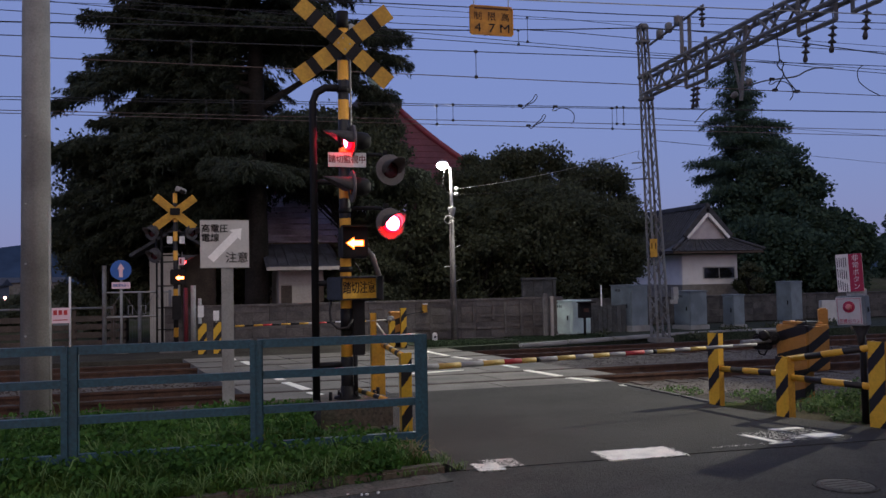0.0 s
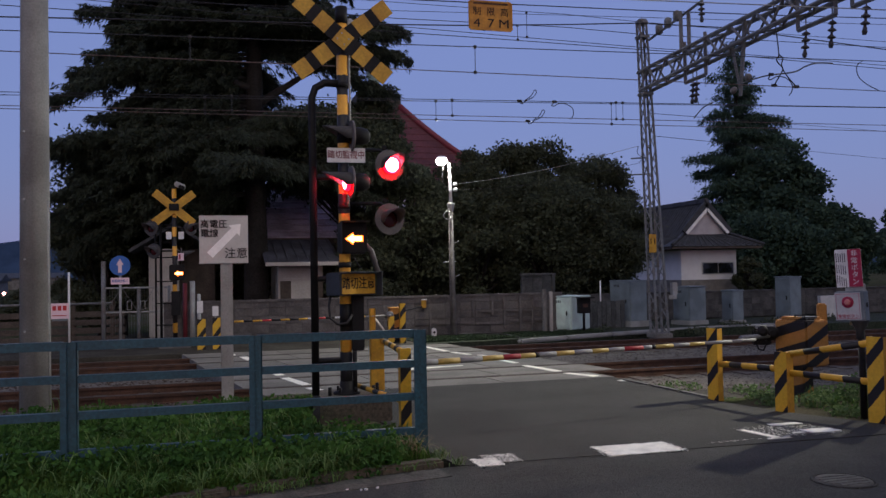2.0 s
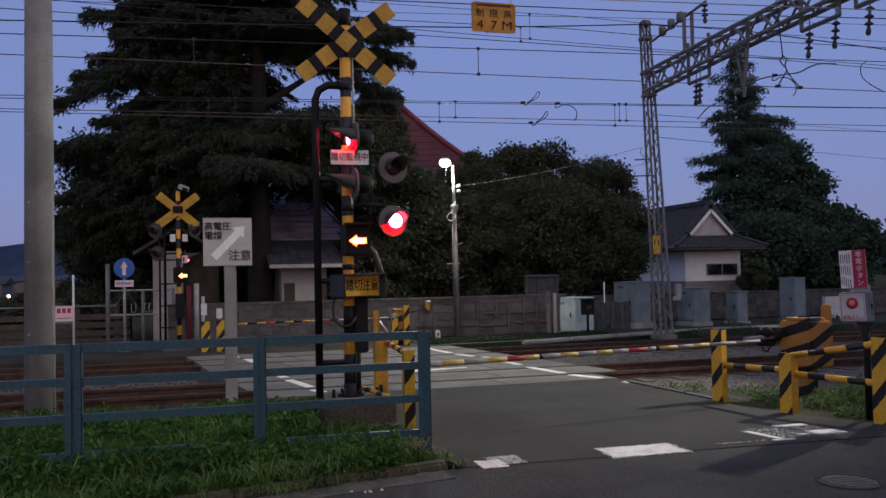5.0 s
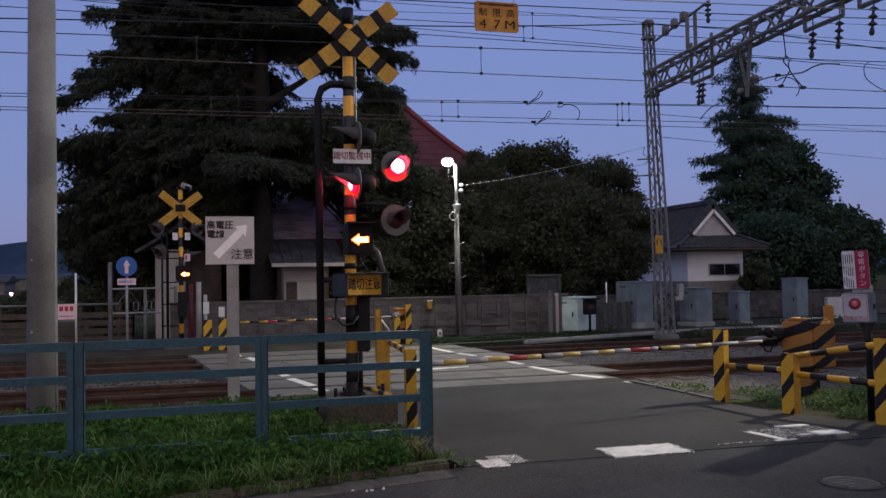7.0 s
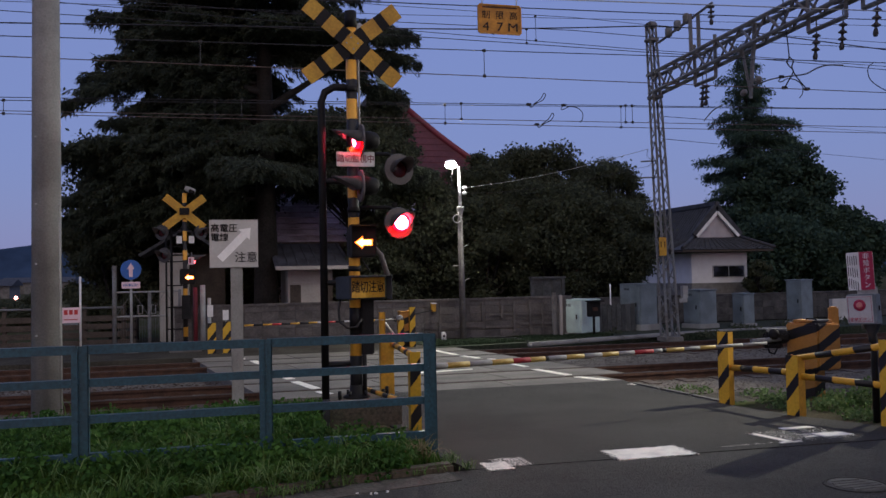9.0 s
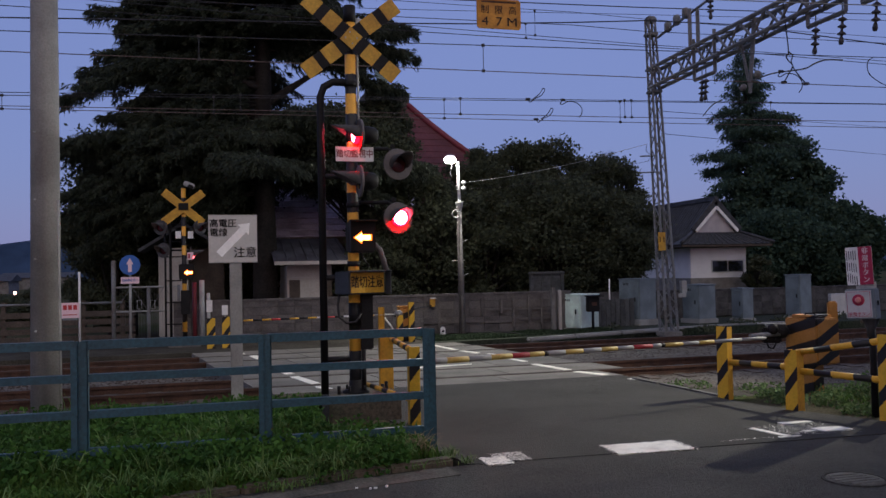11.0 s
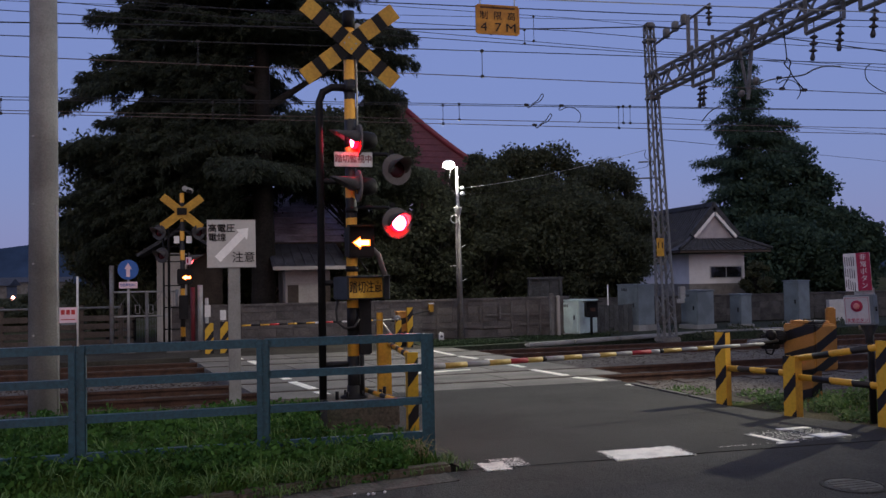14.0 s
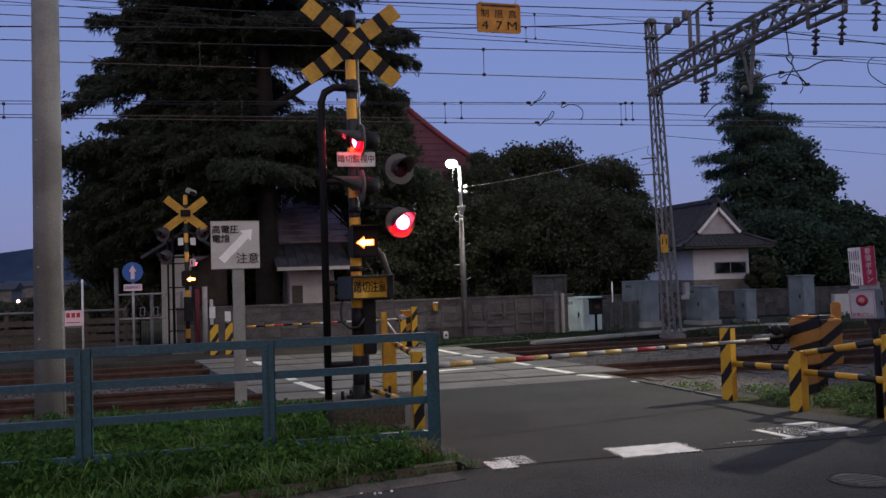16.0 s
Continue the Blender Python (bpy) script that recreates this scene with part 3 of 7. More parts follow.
for o in ([(6.0, 9.65), (6.9, 9.75), (6.85, 10.7), (6.02, 10.62)], [(6.92, 9.75), (7.6, 9.85), (7.5, 10.75), (6.87, 10.7)]):
    solid("cover_slab", slab(bmesh.new(), o, -0.26, -0.135), GRAVELLY, "flat dark concrete cover slab beside the road", "cover slab", group="cover slabs")
manhole = thing("manhole", "round iron manhole cover set in the asphalt", "manhole", pose(4.5, 5.33, 0))
rim = part("rim", lathe(bmesh.new(), [(0.205, -0.02), (0.205, 0.009), (0.23, 0.009), (0.235, -0.02)], None, 40), ASPHALT, manhole)
cover = part("cover", lathe(bmesh.new(), [(0.198, -0.02), (0.198, 0.007), (0.12, 0.0075), (0.01, 0.008)], None, 40), IRON, manhole)
for i in range(5):
    y = -0.12 + 0.06 * i
    w = 2 * math.sqrt(0.17 ** 2 - y * y)
    part("tread", block(0, y, 0.008, w, 0.025, 0.006, 0.002), IRON, cover)

# far lane, mossy strip, near verge
LANE = material("dark_lane", (0.06, 0.055, 0.045), 1.0, scale=1.2, vary=0.35, grain=30, bump=0.5, second=(0.04, 0.036, 0.03), spec=0.05)
bm = slab(bmesh.new(), [(X0, 18.75), (-0.5, 18.6), (0.0, 18.36), (4.4, 18.36), (4.6, 18.7), (4.3, 20.7), (X0, 20.7)], -0.3, -0.01)
solid("far_lane", bm, LANE, "narrow asphalt lane behind the crossing", "road", kind="structure")
bm = slab(bmesh.new(), [(4.5, 18.4), (6.6, 18.7), (9.5, 19.6), (24, 19.9), (24, 23.4), (4.3, 23.4), (4.33, 20.7), (4.62, 18.7)], -0.3, 0.0)
solid("mossy_strip", bm, MOSSY, "low mossy strip of ground before the block wall", "ground", kind="structure")


def hump(x, y):
    return 0.05 * noise.noise((x * 0.7, y * 0.7, 0)) + 0.03 * noise.noise((x * 2.3, y * 2.3, 5))


def south(x):
    """The verge's edge along the road."""
    return 6.72 + 0.19 * (x - 1.2) if x > 1.2 else max(3.0, 6.72 + 0.28 * (x - 1.2))


bm = bmesh.new()
nx, ny = 60, 24
g = []
for j in range(ny + 1):
    row = []
    for i in range(nx + 1):
        f = j / ny
        x = -16 + (1.78 + 16) * (i / nx) ** 0.8
        y = south(x) + f * (10.9 - south(x))
        x = min(x, left_edge(y) - 0.06)
        z = hump(x, y) + 0.03 - 0.24 * max(0, (f - 0.75) / 0.25) ** 2
        row.append(bm.verts.new((x, y, z)))
    g.append(row)
for j in range(ny):
    for i in range(nx):
        bm.faces.new((g[j][i], g[j][i + 1], g[j + 1][i + 1], g[j + 1][i])).smooth = True
solid("verge", bm, EARTH, "grassy earth verge between road and railway", "verge", kind="structure")

KERB = material("earthy_kerb", (0.1, 0.077, 0.056), 0.95, scale=4, vary=0.38, grain=30, bump=0.4, second=(0.07, 0.065, 0.045))
kerb = thing("kerb", "low worn concrete kerb along the grass verge", "kerb", kind="structure")
pts = [(1.82, 6.83), (1.25, 6.72), (0.7, 6.6), (0.1, 6.45), (-0.5, 6.29), (-1.1, 6.12), (-1.7, 5.95), (-2.3, 5.78), (-2.9, 5.6)]
for (xa, ya), (xb, yb) in zip(pts, pts[1:]):
    d = Vector((xb - xa, yb - ya))
    part("kerb_stone", block(0, 0, 0, d.length - 0.012, 0.13, 0.3, 0.02), KERB, kerb,
         m=pose((xa + xb) / 2, (ya + yb) / 2, -0.09, 0, 0, math.degrees(math.atan2(d.y, d.x))))
gutter = thing("gutter", "low earthy concrete gutter at the foot of the kerb", "gutter", kind="structure")
GUTTER = material("earthy_gutter_concrete", (0.082, 0.073, 0.058), 0.95, scale=4.5, vary=0.4, grain=40, bump=0.6, second=(0.038, 0.036, 0.027))
pts = [(1.76, 6.56), (1.16, 6.45), (0.56, 6.31), (-0.04, 6.15), (-0.64, 5.98), (-1.24, 5.81), (-1.84, 5.63)]
for (xa, ya), (xb, yb) in zip(pts, pts[1:]):
    d = Vector((xb - xa, yb - ya))
    k, L, q = 9, d.length + 0.02, random.Random(int(xa * 100))
    near = [(-L / 2 + L * a / k, -0.12 + q.uniform(-0.015, 0.05)) for a in range(k + 1)]
    part("gutter_stone", slab(bmesh.new(), near + [(L / 2, 0.13), (-L / 2, 0.13)], -0.1, 0.1), GUTTER, gutter, m=pose((xa + xb) / 2, (ya + yb) / 2, -0.089, -2.5, 0, math.degrees(math.atan2(d.y, d.x))))


def blades(name, n, area, height, mat, label, width=0.009, keep=None, floor=None):
    """Grass: bent blades of two triangles each, as one object."""
    xs, ys = rng.uniform(area[0], area[1], n), area[2] + (area[3] - area[2]) * rng.uniform(0, 1, n) ** 1.25
    tuft = np.array([noise.noise((x * 1.1, y * 1.1, 9)) for x, y in zip(xs, ys)])
    ok = np.array([keep(x, y) for x, y in zip(xs, ys)]) if keep else np.ones(n, bool)
    ok &= rng.uniform(0, 1, n) < 0.65 + tuft * 0.8
    xs, ys, tuft = xs[ok], ys[ok], tuft[ok]
    n = len(xs)
    zs = np.array([(floor(x, y) if floor else 0.0) for x, y in zip(xs, ys)])
    a, lean = rng.uniform(0, 6.28, n), rng.uniform(0.05, 0.75, n)
    h = height * rng.uniform(0.35, 1.25, n) * (1 + 0.8 * tuft)
    w = width * rng.uniform(0.7, 1.8, n)
    base = np.stack([xs, ys, zs - 0.01], 1)
    side = np.stack([-np.sin(a), np.cos(a), 0 * a], 1) * w[:, None]
    fwd = np.stack([np.cos(a), np.sin(a), 0 * a], 1)
    mid = base + fwd * (h * lean * 0.4)[:, None] + np.array([0, 0, 1]) * (h * 0.62)[:, None]
    tip = base + fwd * (h * lean)[:, None] + np.array([0, 0, 1]) * (h * (1 - 0.35 * lean))[:, None]
    v = np.stack([base - side, base + side, mid + side * 0.8, mid - side * 0.8, tip], 1).reshape(-1, 3)
    i = 5 * np.arange(n)[:, None]
    faces = [tuple(f) for f in (i + np.array([[0, 1, 2, 3]])).tolist()] + [tuple(f) for f in (i + np.array([[3, 2, 4]])).tolist()]
    return tagged(new(name, raw(name, v.tolist(), faces, mat)), label, "grass", kind="stuff")


blades("grass", 230000, (-6.5, 1.8, 5.2, 11.0), 0.15, GRASS, "dense green grass and weeds on the verge",
       keep=lambda x, y: x < left_edge(y) - 0.12 and not (0.95 < x < 1.95 and 7.75 < y < 9.8) and x > -2.0 - (y - 6.0) * 0.9 and y > south(x) + 0.06, floor=lambda x, y: hump(x, y) + 0.03 - 0.24 * max(0, ((y - 6.72) / 4.18 - 0.75) / 0.25) ** 2)


def weeds(name, n, spots, size, mat, label):
    """Broad-leaved weeds: low mounds of small leaves."""
    c = []
    for x, y, z, r, h, k in spots:
        p = rng.normal(size=(int(n * k), 3))
        p /= np.linalg.norm(p, axis=1)[:, None]
        p *= rng.uniform(0.4, 1, (len(p), 1))
        c.append(p * (r, r, h) + (x, y, z))
    c = np.concatenate(c)
    c = c[~((c[:, 0] > 0.95) & (c[:, 0] < 1.95) & (c[:, 1] > 7.75) & (c[:, 1] < 9.8))]
    v, f = scatter_quads(rng, c, size, 1.5)
    v[:, 2] = np.maximum(v[:, 2], -0.2)
    return tagged(new(name, raw(name, v.tolist(), f.tolist(), mat)), label, "weeds", kind="stuff")


weeds("verge_weeds", 260, [(rng.uniform(-3.0, 1.55), rng.uniform(6.75, 9.6), 0.06, rng.uniform(0.12, 0.35), rng.uniform(0.14, 0.29), 1.3) for _ in range(420)], 0.033, WEED,
      "leafy weeds among the verge grass")
weeds("fence_weeds", 330, [(x, rng.uniform(7.0, 7.4), 0.08, rng.uniform(0.12, 0.24), rng.uniform(0.14, 0.22), 1.1) for x in rng.uniform(-3.4, 0.2, 110) if abs(x + 1.12) > 0.25 and abs(x + 2.56) > 0.25], 0.03, WEED,
      "taller leafy weeds round the foot of the blue fence")
front = [(x, south(x) + rng.uniform(0.06, 0.6), 0.03, rng.uniform(0.1, 0.24), rng.uniform(0.07, 0.15), 1) for x in rng.uniform(-3.2, 1.2, 120)]
weeds("kerb_weeds", 380, front, 0.026, WEED, "low leafy weeds along the kerb")
weeds("track_weeds", 900, [(7.15, 8.7, 0.0, 0.35, 0.16, 0.8), (7.5, 8.5, 0.02, 0.35, 0.3, 1.3), (7.9, 8.3, 0.05, 0.4, 0.34, 1.4), (8.4, 8.4, 0.0, 0.5, 0.24, 1.1), (7.2, 10.2, -0.17, 0.4, 0.16, 0.9), (6.4, 9.6, -0.17, 0.2, 0.1, 0.4),
                           (6.9, 9.5, -0.17, 0.3, 0.12, 0.5), (6.5, 11.0, -0.12, 0.35, 0.08, 0.3), (9.4, 8.8, 0, 0.6, 0.3, 1), (7.2, 7.6, 0.0, 0.3, 0.2, 0.6), (6.9, 7.1, 0.0, 0.25, 0.14, 0.4), (6.55, 9.0, -0.03, 0.3, 0.1, 0.6), (6.3, 8.6, -0.03, 0.2, 0.08, 0.35), (6.75, 8.35, 0.0, 0.3, 0.14, 0.7), (6.6, 7.7, 0.0, 0.25, 0.1, 0.5)], 0.03, TRACKWEED, "pale green weeds beside the barrier machine")
weeds("far_weeds", 260, [(15.4, 20.6, 0.03, 0.6, 0.14, 1.2), (17.5, 20.8, 0.03, 0.7, 0.16, 1), (12.0, 19.2, 0.0, 0.4, 0.1, 0.6), (9.9, 20.4, 0.0, 0.3, 0.14, 0.5), (14, 12, -0.12, 0.7, 0.12, 0.6), (13.6, 20.2, 0.03, 0.5, 0.14, 0.7)],
      0.05, LEAVES, "low dark weeds at the foot of the cabinets")
bm = slab(bmesh.new(), [(5.83, 9.05), (6.1, 8.05), (6.5, 7.1), (6.6, 6.66), (X1, 6.66), (X1, 9.2), (5.8, 9.2)], -0.3, -0.02)
solid("trackside_ground", bm, EARTH, "gravelly earth beside the barrier machine", "ground", kind="structure")
bm = slab(bmesh.new(), [(5.72, 9.2), (X1, 9.2), (X1, 11.5), (5.72, 11.5)], -0.3, -0.18)
solid("trackside", bm, GRAVELLY, "low stony strip beside the near track", "ground", kind="structure")
blades("tall_grass", 700, (-4.0, 1.75, 5.6, 9.5), 0.3, TALL, "long pale bent grass stalks on the verge", width=0.006,
       keep=lambda x, y: x < left_edge(y) - 0.08 and not (0.95 < x < 1.95 and 7.75 < y < 9.8) and y > south(x) + 0.02, floor=lambda x, y: hump(x, y) + 0.03)
def tufts(name, spots, n, height, mat, label, width=0.006):
    """Arching grass that grows in separate tufts, as one object."""
    at = np.repeat(np.array(spots), n, 0)
    k = len(at)
    a, out = rng.uniform(0, 6.28, k), rng.uniform(0.4, 1.1, k)
    h = height * rng.uniform(0.5, 1.2, k)
    base = at + np.stack([rng.normal(0, 0.03, k), rng.normal(0, 0.03, k), 0 * a], 1)
    fwd, side = np.stack([np.cos(a), np.sin(a), 0 * a], 1), np.stack([-np.sin(a), np.cos(a), 0 * a], 1) * (width * rng.uniform(0.6, 1.4, k))[:, None]
    rows = []
    for f, w in ((0, 0.8), (0.35, 1.0), (0.7, 0.75), (1.0, 0.1)):
        c = base + fwd * (h * out * 0.9 * f ** 1.6)[:, None] + np.array([0, 0, 1]) * (h * (f - 0.75 * out * f ** 2.6))[:, None]
        c[:, 2] = np.maximum(c[:, 2], 0.015)
        rows += [c - side * w, c + side * w]
    v = np.stack(rows, 1).reshape(-1, 3)
    i = 8 * np.arange(k)[:, None]
    faces = np.concatenate([i + np.array([[q, q + 1, q + 3, q + 2]]) for q in (0, 2, 4)])
    return tagged(new(name, raw(name, v.tolist(), faces.tolist(), mat)), label, "grass", kind="stuff")


STRAW = leafy("dry_straw", (0.2, 0.16, 0.09), (0.34, 0.28, 0.17), 0.2)
tufts("kerb_tufts", [(x, south(x) + 0.02 + o, 0.05) for x, o in ((0.35, 0.0), (0.5, 0.05), (0.62, -0.02), (0.7, 0.06), (0.82, 0.0), (0.93, 0.03), (1.02, -0.03), (1.1, 0.05), (0.2, 0.1), (-0.1, 0.04), (-0.45, 0.08), (-0.9, 0.05), (-1.4, 0.1), (1.3, 0.2), (1.45, 0.12), (0.0, 0.3), (-0.7, 0.35), (0.9, 0.3))],
      30, 0.3, TALL, "long arching grass tufts that hang over the kerb", 0.004)
tufts("verge_tufts", [p for p in [(rng.uniform(-2.8, 1.5), rng.uniform(6.9, 9.4), 0.06) for _ in range(190)] if not (p[1] > 7.4 and 0.6 < p[0] < 1.8)], 12, 0.36, TALL, "long arching grass tufts on the verge", 0.004)
tufts("gutter_tufts", [(x, south(x) - 0.1 + rng.normal(0, 0.025), 0.012) for x in (1.72, 1.5, 0.9, 0.62, 0.55, 0.45, 0.38, 0.3, -0.1, -0.2, -0.85, -0.9, -1.3)], 16, 0.13, TALL, "small grass tufts at the foot of the kerb", 0.004)
tufts("straw", [(1.56, 7.1, 0.03), (1.62, 7.18, 0.03), (1.5, 7.2, 0.03), (1.66, 7.05, 0.03)], 30, 0.3, STRAW, "dry straw at the foot of the fence post", 0.004)
tufts("post_tufts", [(1.84, 7.02, 0.0), (1.9, 7.12, 0.0), (1.93, 6.74, 0.0), (1.78, 6.98, 0.0)], 26, 0.15, TRACKWEED, "small grass tufts at the road's edge", 0.005)
for x, y, rz in ((0.944, 6.275, 20), (1.043, 6.24, 80), (1.082, 6.243, 140), (1.17, 6.264, 50)):
    solid("paper_scrap", slab(bmesh.new(), [(-0.012, -0.006), (0.01, -0.008), (0.014, 0.005), (-0.006, 0.009)], 0.0, 0.012, pose(x, y, 0, 0, 0, rz)), WHITE, "tiny white paper scrap on the road by the gutter", "litter", group="paper scraps by the gutter")
blades("trackside_grass", 2500, (6.9, 13, 7.2, 9.4), 0.12, GRASS, "sparse grass beside the barrier machine", keep=lambda x, y: x > 6.25 + 0.3 * (8 - y) * (y < 8), floor=lambda x, y: -0.03)

blades("lane_grass", 30000, (4.7, 9.6, 18.6, 20.6), 0.07, MOSSGRASS, "short dark mossy grass before the block wall", keep=lambda x, y: y > 18.45 + 0.1 * (x - 4.6) + 0.12 * max(0, x - 6) + 0.3)
# ---- block wall behind the far lane ----


def block_wall(name, x0, x1, y, top, label, BLOCK=BLOCK):
    """A low wall of concrete blocks with capping and small buttresses."""
    wall = thing(name, label, "wall", kind="structure")
    h, w = 0.2, 0.4
    core = box(bmesh.new(), (x0 + x1) / 2, y + 0.06, top / 2 - 0.12, x1 - x0, 0.08, top + 0.2)
    part("mortar", core, BLOCK, wall)
    rows = int(round((top - 0.02) / h))
    me = mesh_of("block", block(0, 0, 0, w - 0.004, 0.12, h - 0.004, 0.003), BLOCK)
    for j in range(rows):
        k = int((x1 - x0) / w)
        for i in range(k):
            ob = new("block", me)
            ob.parent = wall
            ob.matrix_basis = pose(x0 + (i + 0.5) * w, y + random.uniform(-0.004, 0.004), 0.02 + h * (j + 0.5), 0, 0, 0)
    part("capping", block((x0 + x1) / 2, y, top + 0.03, x1 - x0, 0.17, 0.06, 0.01), BLOCK, wall)
    return wall


wall_north = block_wall("wall_north", -1.1, 8.9, 20.85, 0.96, "weathered grey concrete-block wall along the lane")
for x, z, h, w in ((5.3, 0.3, 0.5, 0.07), (5.98, 0.62, 0.42, 0.06), (6.42, 0.66, 0.46, 0.06), (6.95, 0.66, 0.36, 0.06), (7.28, 0.52, 0.8, 0.07), (7.72, 0.52, 0.84, 0.09), (8.06, 0.46, 0.8, 0.06)):
    part("fence_stub", block(x, 20.74, z, w, 0.05, h, 0.012), BLOCK, wall_north)
for z, x0, x1 in ((0.3, 4.8, 6.4), (0.27, 6.5, 7.3), (0.58, 6.6, 8.3), (0.32, 7.4, 8.4)):
    part("fence_plank", block((x0 + x1) / 2, 20.765, z, x1 - x0, 0.025, 0.06, 0.008), BLOCK, wall_north)
wall_east = block_wall("wall_east", 9.0, 23.0, 23.6, 0.8, "low dark concrete-block wall behind the cabinets", DARK_BLOCK)
# ---- trees ----


def limb_points(rng, p, d, length, steps, wobble, lift):
    pts = [Vector(p)]
    d = Vector(d).normalized()
    for i in range(steps):
        d = (d + Vector(rng.normal(0, wobble, 3)) + Vector((0, 0, lift))).normalized()
        pts.append(pts[-1] + d * (length / steps))
    return pts


def conifer(name, label, x, y, height, radius, mat, bare=(), wobble=1.0, first=2.0, n_limbs=70, leaf=0.03, spike=0.14, dense=150, thick=0.3, shape=0.8, seed=0, z0=0.0, hang=0.3, tiers=0, extra=(), gap=None, rise=0.1, sag=-0.05, uneven=(0.55, 1.1), fan=0.36, loose=0.022):
    """A conifer: tapered trunk, boughs in loose layers, each a flat fan of twigs with pointed sprays that hang from them."""
    r = np.random.default_rng(seed)
    tree = thing(name, label, "tree", pose(x, y, z0))
    bm = bmesh.new()
    k = 10
    for i in range(k):
        a, b = i / k, (i + 1) / k
        tube(bm, (0.1 * wobble * math.sin(a * 4), 0.08 * math.cos(a * 3), height * a - 0.2 * (i == 0)), (0.1 * wobble * math.sin(b * 4), 0.08 * math.cos(b * 3), height * b), thick * (1 - a) ** 0.8 + 0.02, thick * (1 - b) ** 0.8 + 0.02, 10, cap=False)
    limbs, pts, outs = bmesh.new(), [], []
    for i in range(n_limbs + len(extra)):
        if i < n_limbs:
            f = (i + r.uniform(0, 1)) / n_limbs
            if tiers:
                f = (math.floor(f * tiers) + 0.5 + r.normal(0, 0.14)) / tiers
            f = min(max(f, 0.0), 0.985)
            z = first + (height - first) * f
            length = radius * (1 - f) ** shape * r.uniform(*uneven) + 0.25
            ang = i * 2.4 + r.uniform(-0.5, 0.5)
            if gap and gap[0] < z < gap[1] and (math.cos(ang) > gap[2] or math.sin(ang) < -0.6):
                continue
            up = rise
        else:
            z, ang, length, up = extra[i - n_limbs]
            ang, f = radians(ang), min(0.95, max(0.0, (z - first) / (height - first)))
        line = limb_points(r, (0, 0, z), (math.cos(ang), math.sin(ang), up), length, 8, 0.06, sag)
        for q, (a, b) in enumerate(zip(line, line[1:])):
            tube(limbs, a, b, max(0.012, thick * 0.2 * (1 - f) * (1 - q / 8.5)), max(0.01, thick * 0.2 * (1 - f) * (1 - (q + 1) / 8.5)), 5, cap=False)
        L = np.array([tuple(p) for p in line])
        fwd, side = np.array([math.cos(ang), math.sin(ang), 0]), np.array([-math.sin(ang), math.cos(ang), 0])
        twigs = max(6, int(length / 0.075))
        for q in range(twigs):
            t = 0.08 + 0.92 * (q + r.uniform(0, 1)) / twigs
            j = min(int(t * 8), 7)
            c = L[j] + (L[j + 1] - L[j]) * (t * 8 - j)
            w = fan * length * (1 - t) ** 0.75 * (0.5 + t) * r.uniform(0.6, 1.25) + 0.14
            d = side * (1 if q % 2 else -1) * r.uniform(0.5, 1.0) + fwd * r.uniform(0.35, 0.9) + np.array([0, 0, r.uniform(-0.3, 0.12)])
            m = max(4, int(dense * w * r.uniform(0.7, 1.2)))
            u = r.uniform(0, 1, m)
            p = c + d * (u * w)[:, None] + r.normal(0, loose, (m, 3))
            p[:, 2] -= 0.22 * w * u * u + np.minimum(r.exponential(hang * 0.3, m), hang * 1.3) * (0.35 + 0.65 * (1 - u))
            pts.append(p)
            outs.append(np.repeat(d[None, :] * 0.55, m, 0))
    for line in bare:
        for q, (a, b) in enumerate(zip(line, line[1:])):
            tube(limbs, a, b, 0.13 - 0.025 * q, 0.105 - 0.025 * q, 8, cap=False)
    part("trunk", bm, BARK, tree)
    tagged(part("branchwork", limbs, BARK, tree), kind="stuff")
    c, d = np.concatenate(pts), np.concatenate(outs)
    n = len(c)
    d = d + r.normal(0, 0.33, (n, 3)) + np.array([0, 0, -0.55])
    d /= np.linalg.norm(d, axis=1)[:, None]
    w = r.normal(size=(n, 3))
    w -= (w * d).sum(1)[:, None] * d
    w *= (leaf * r.uniform(0.5, 1.2, n) / np.linalg.norm(w, axis=1))[:, None]
    v = np.stack([c - w, c + w, c + d * (spike * r.uniform(0.5, 1.3, n))[:, None]], 1).reshape(-1, 3)
    ob = new("crown", raw("crown", v.tolist(), np.arange(3 * n).reshape(-1, 3).tolist(), mat))
    ob.parent = tree
    return tree


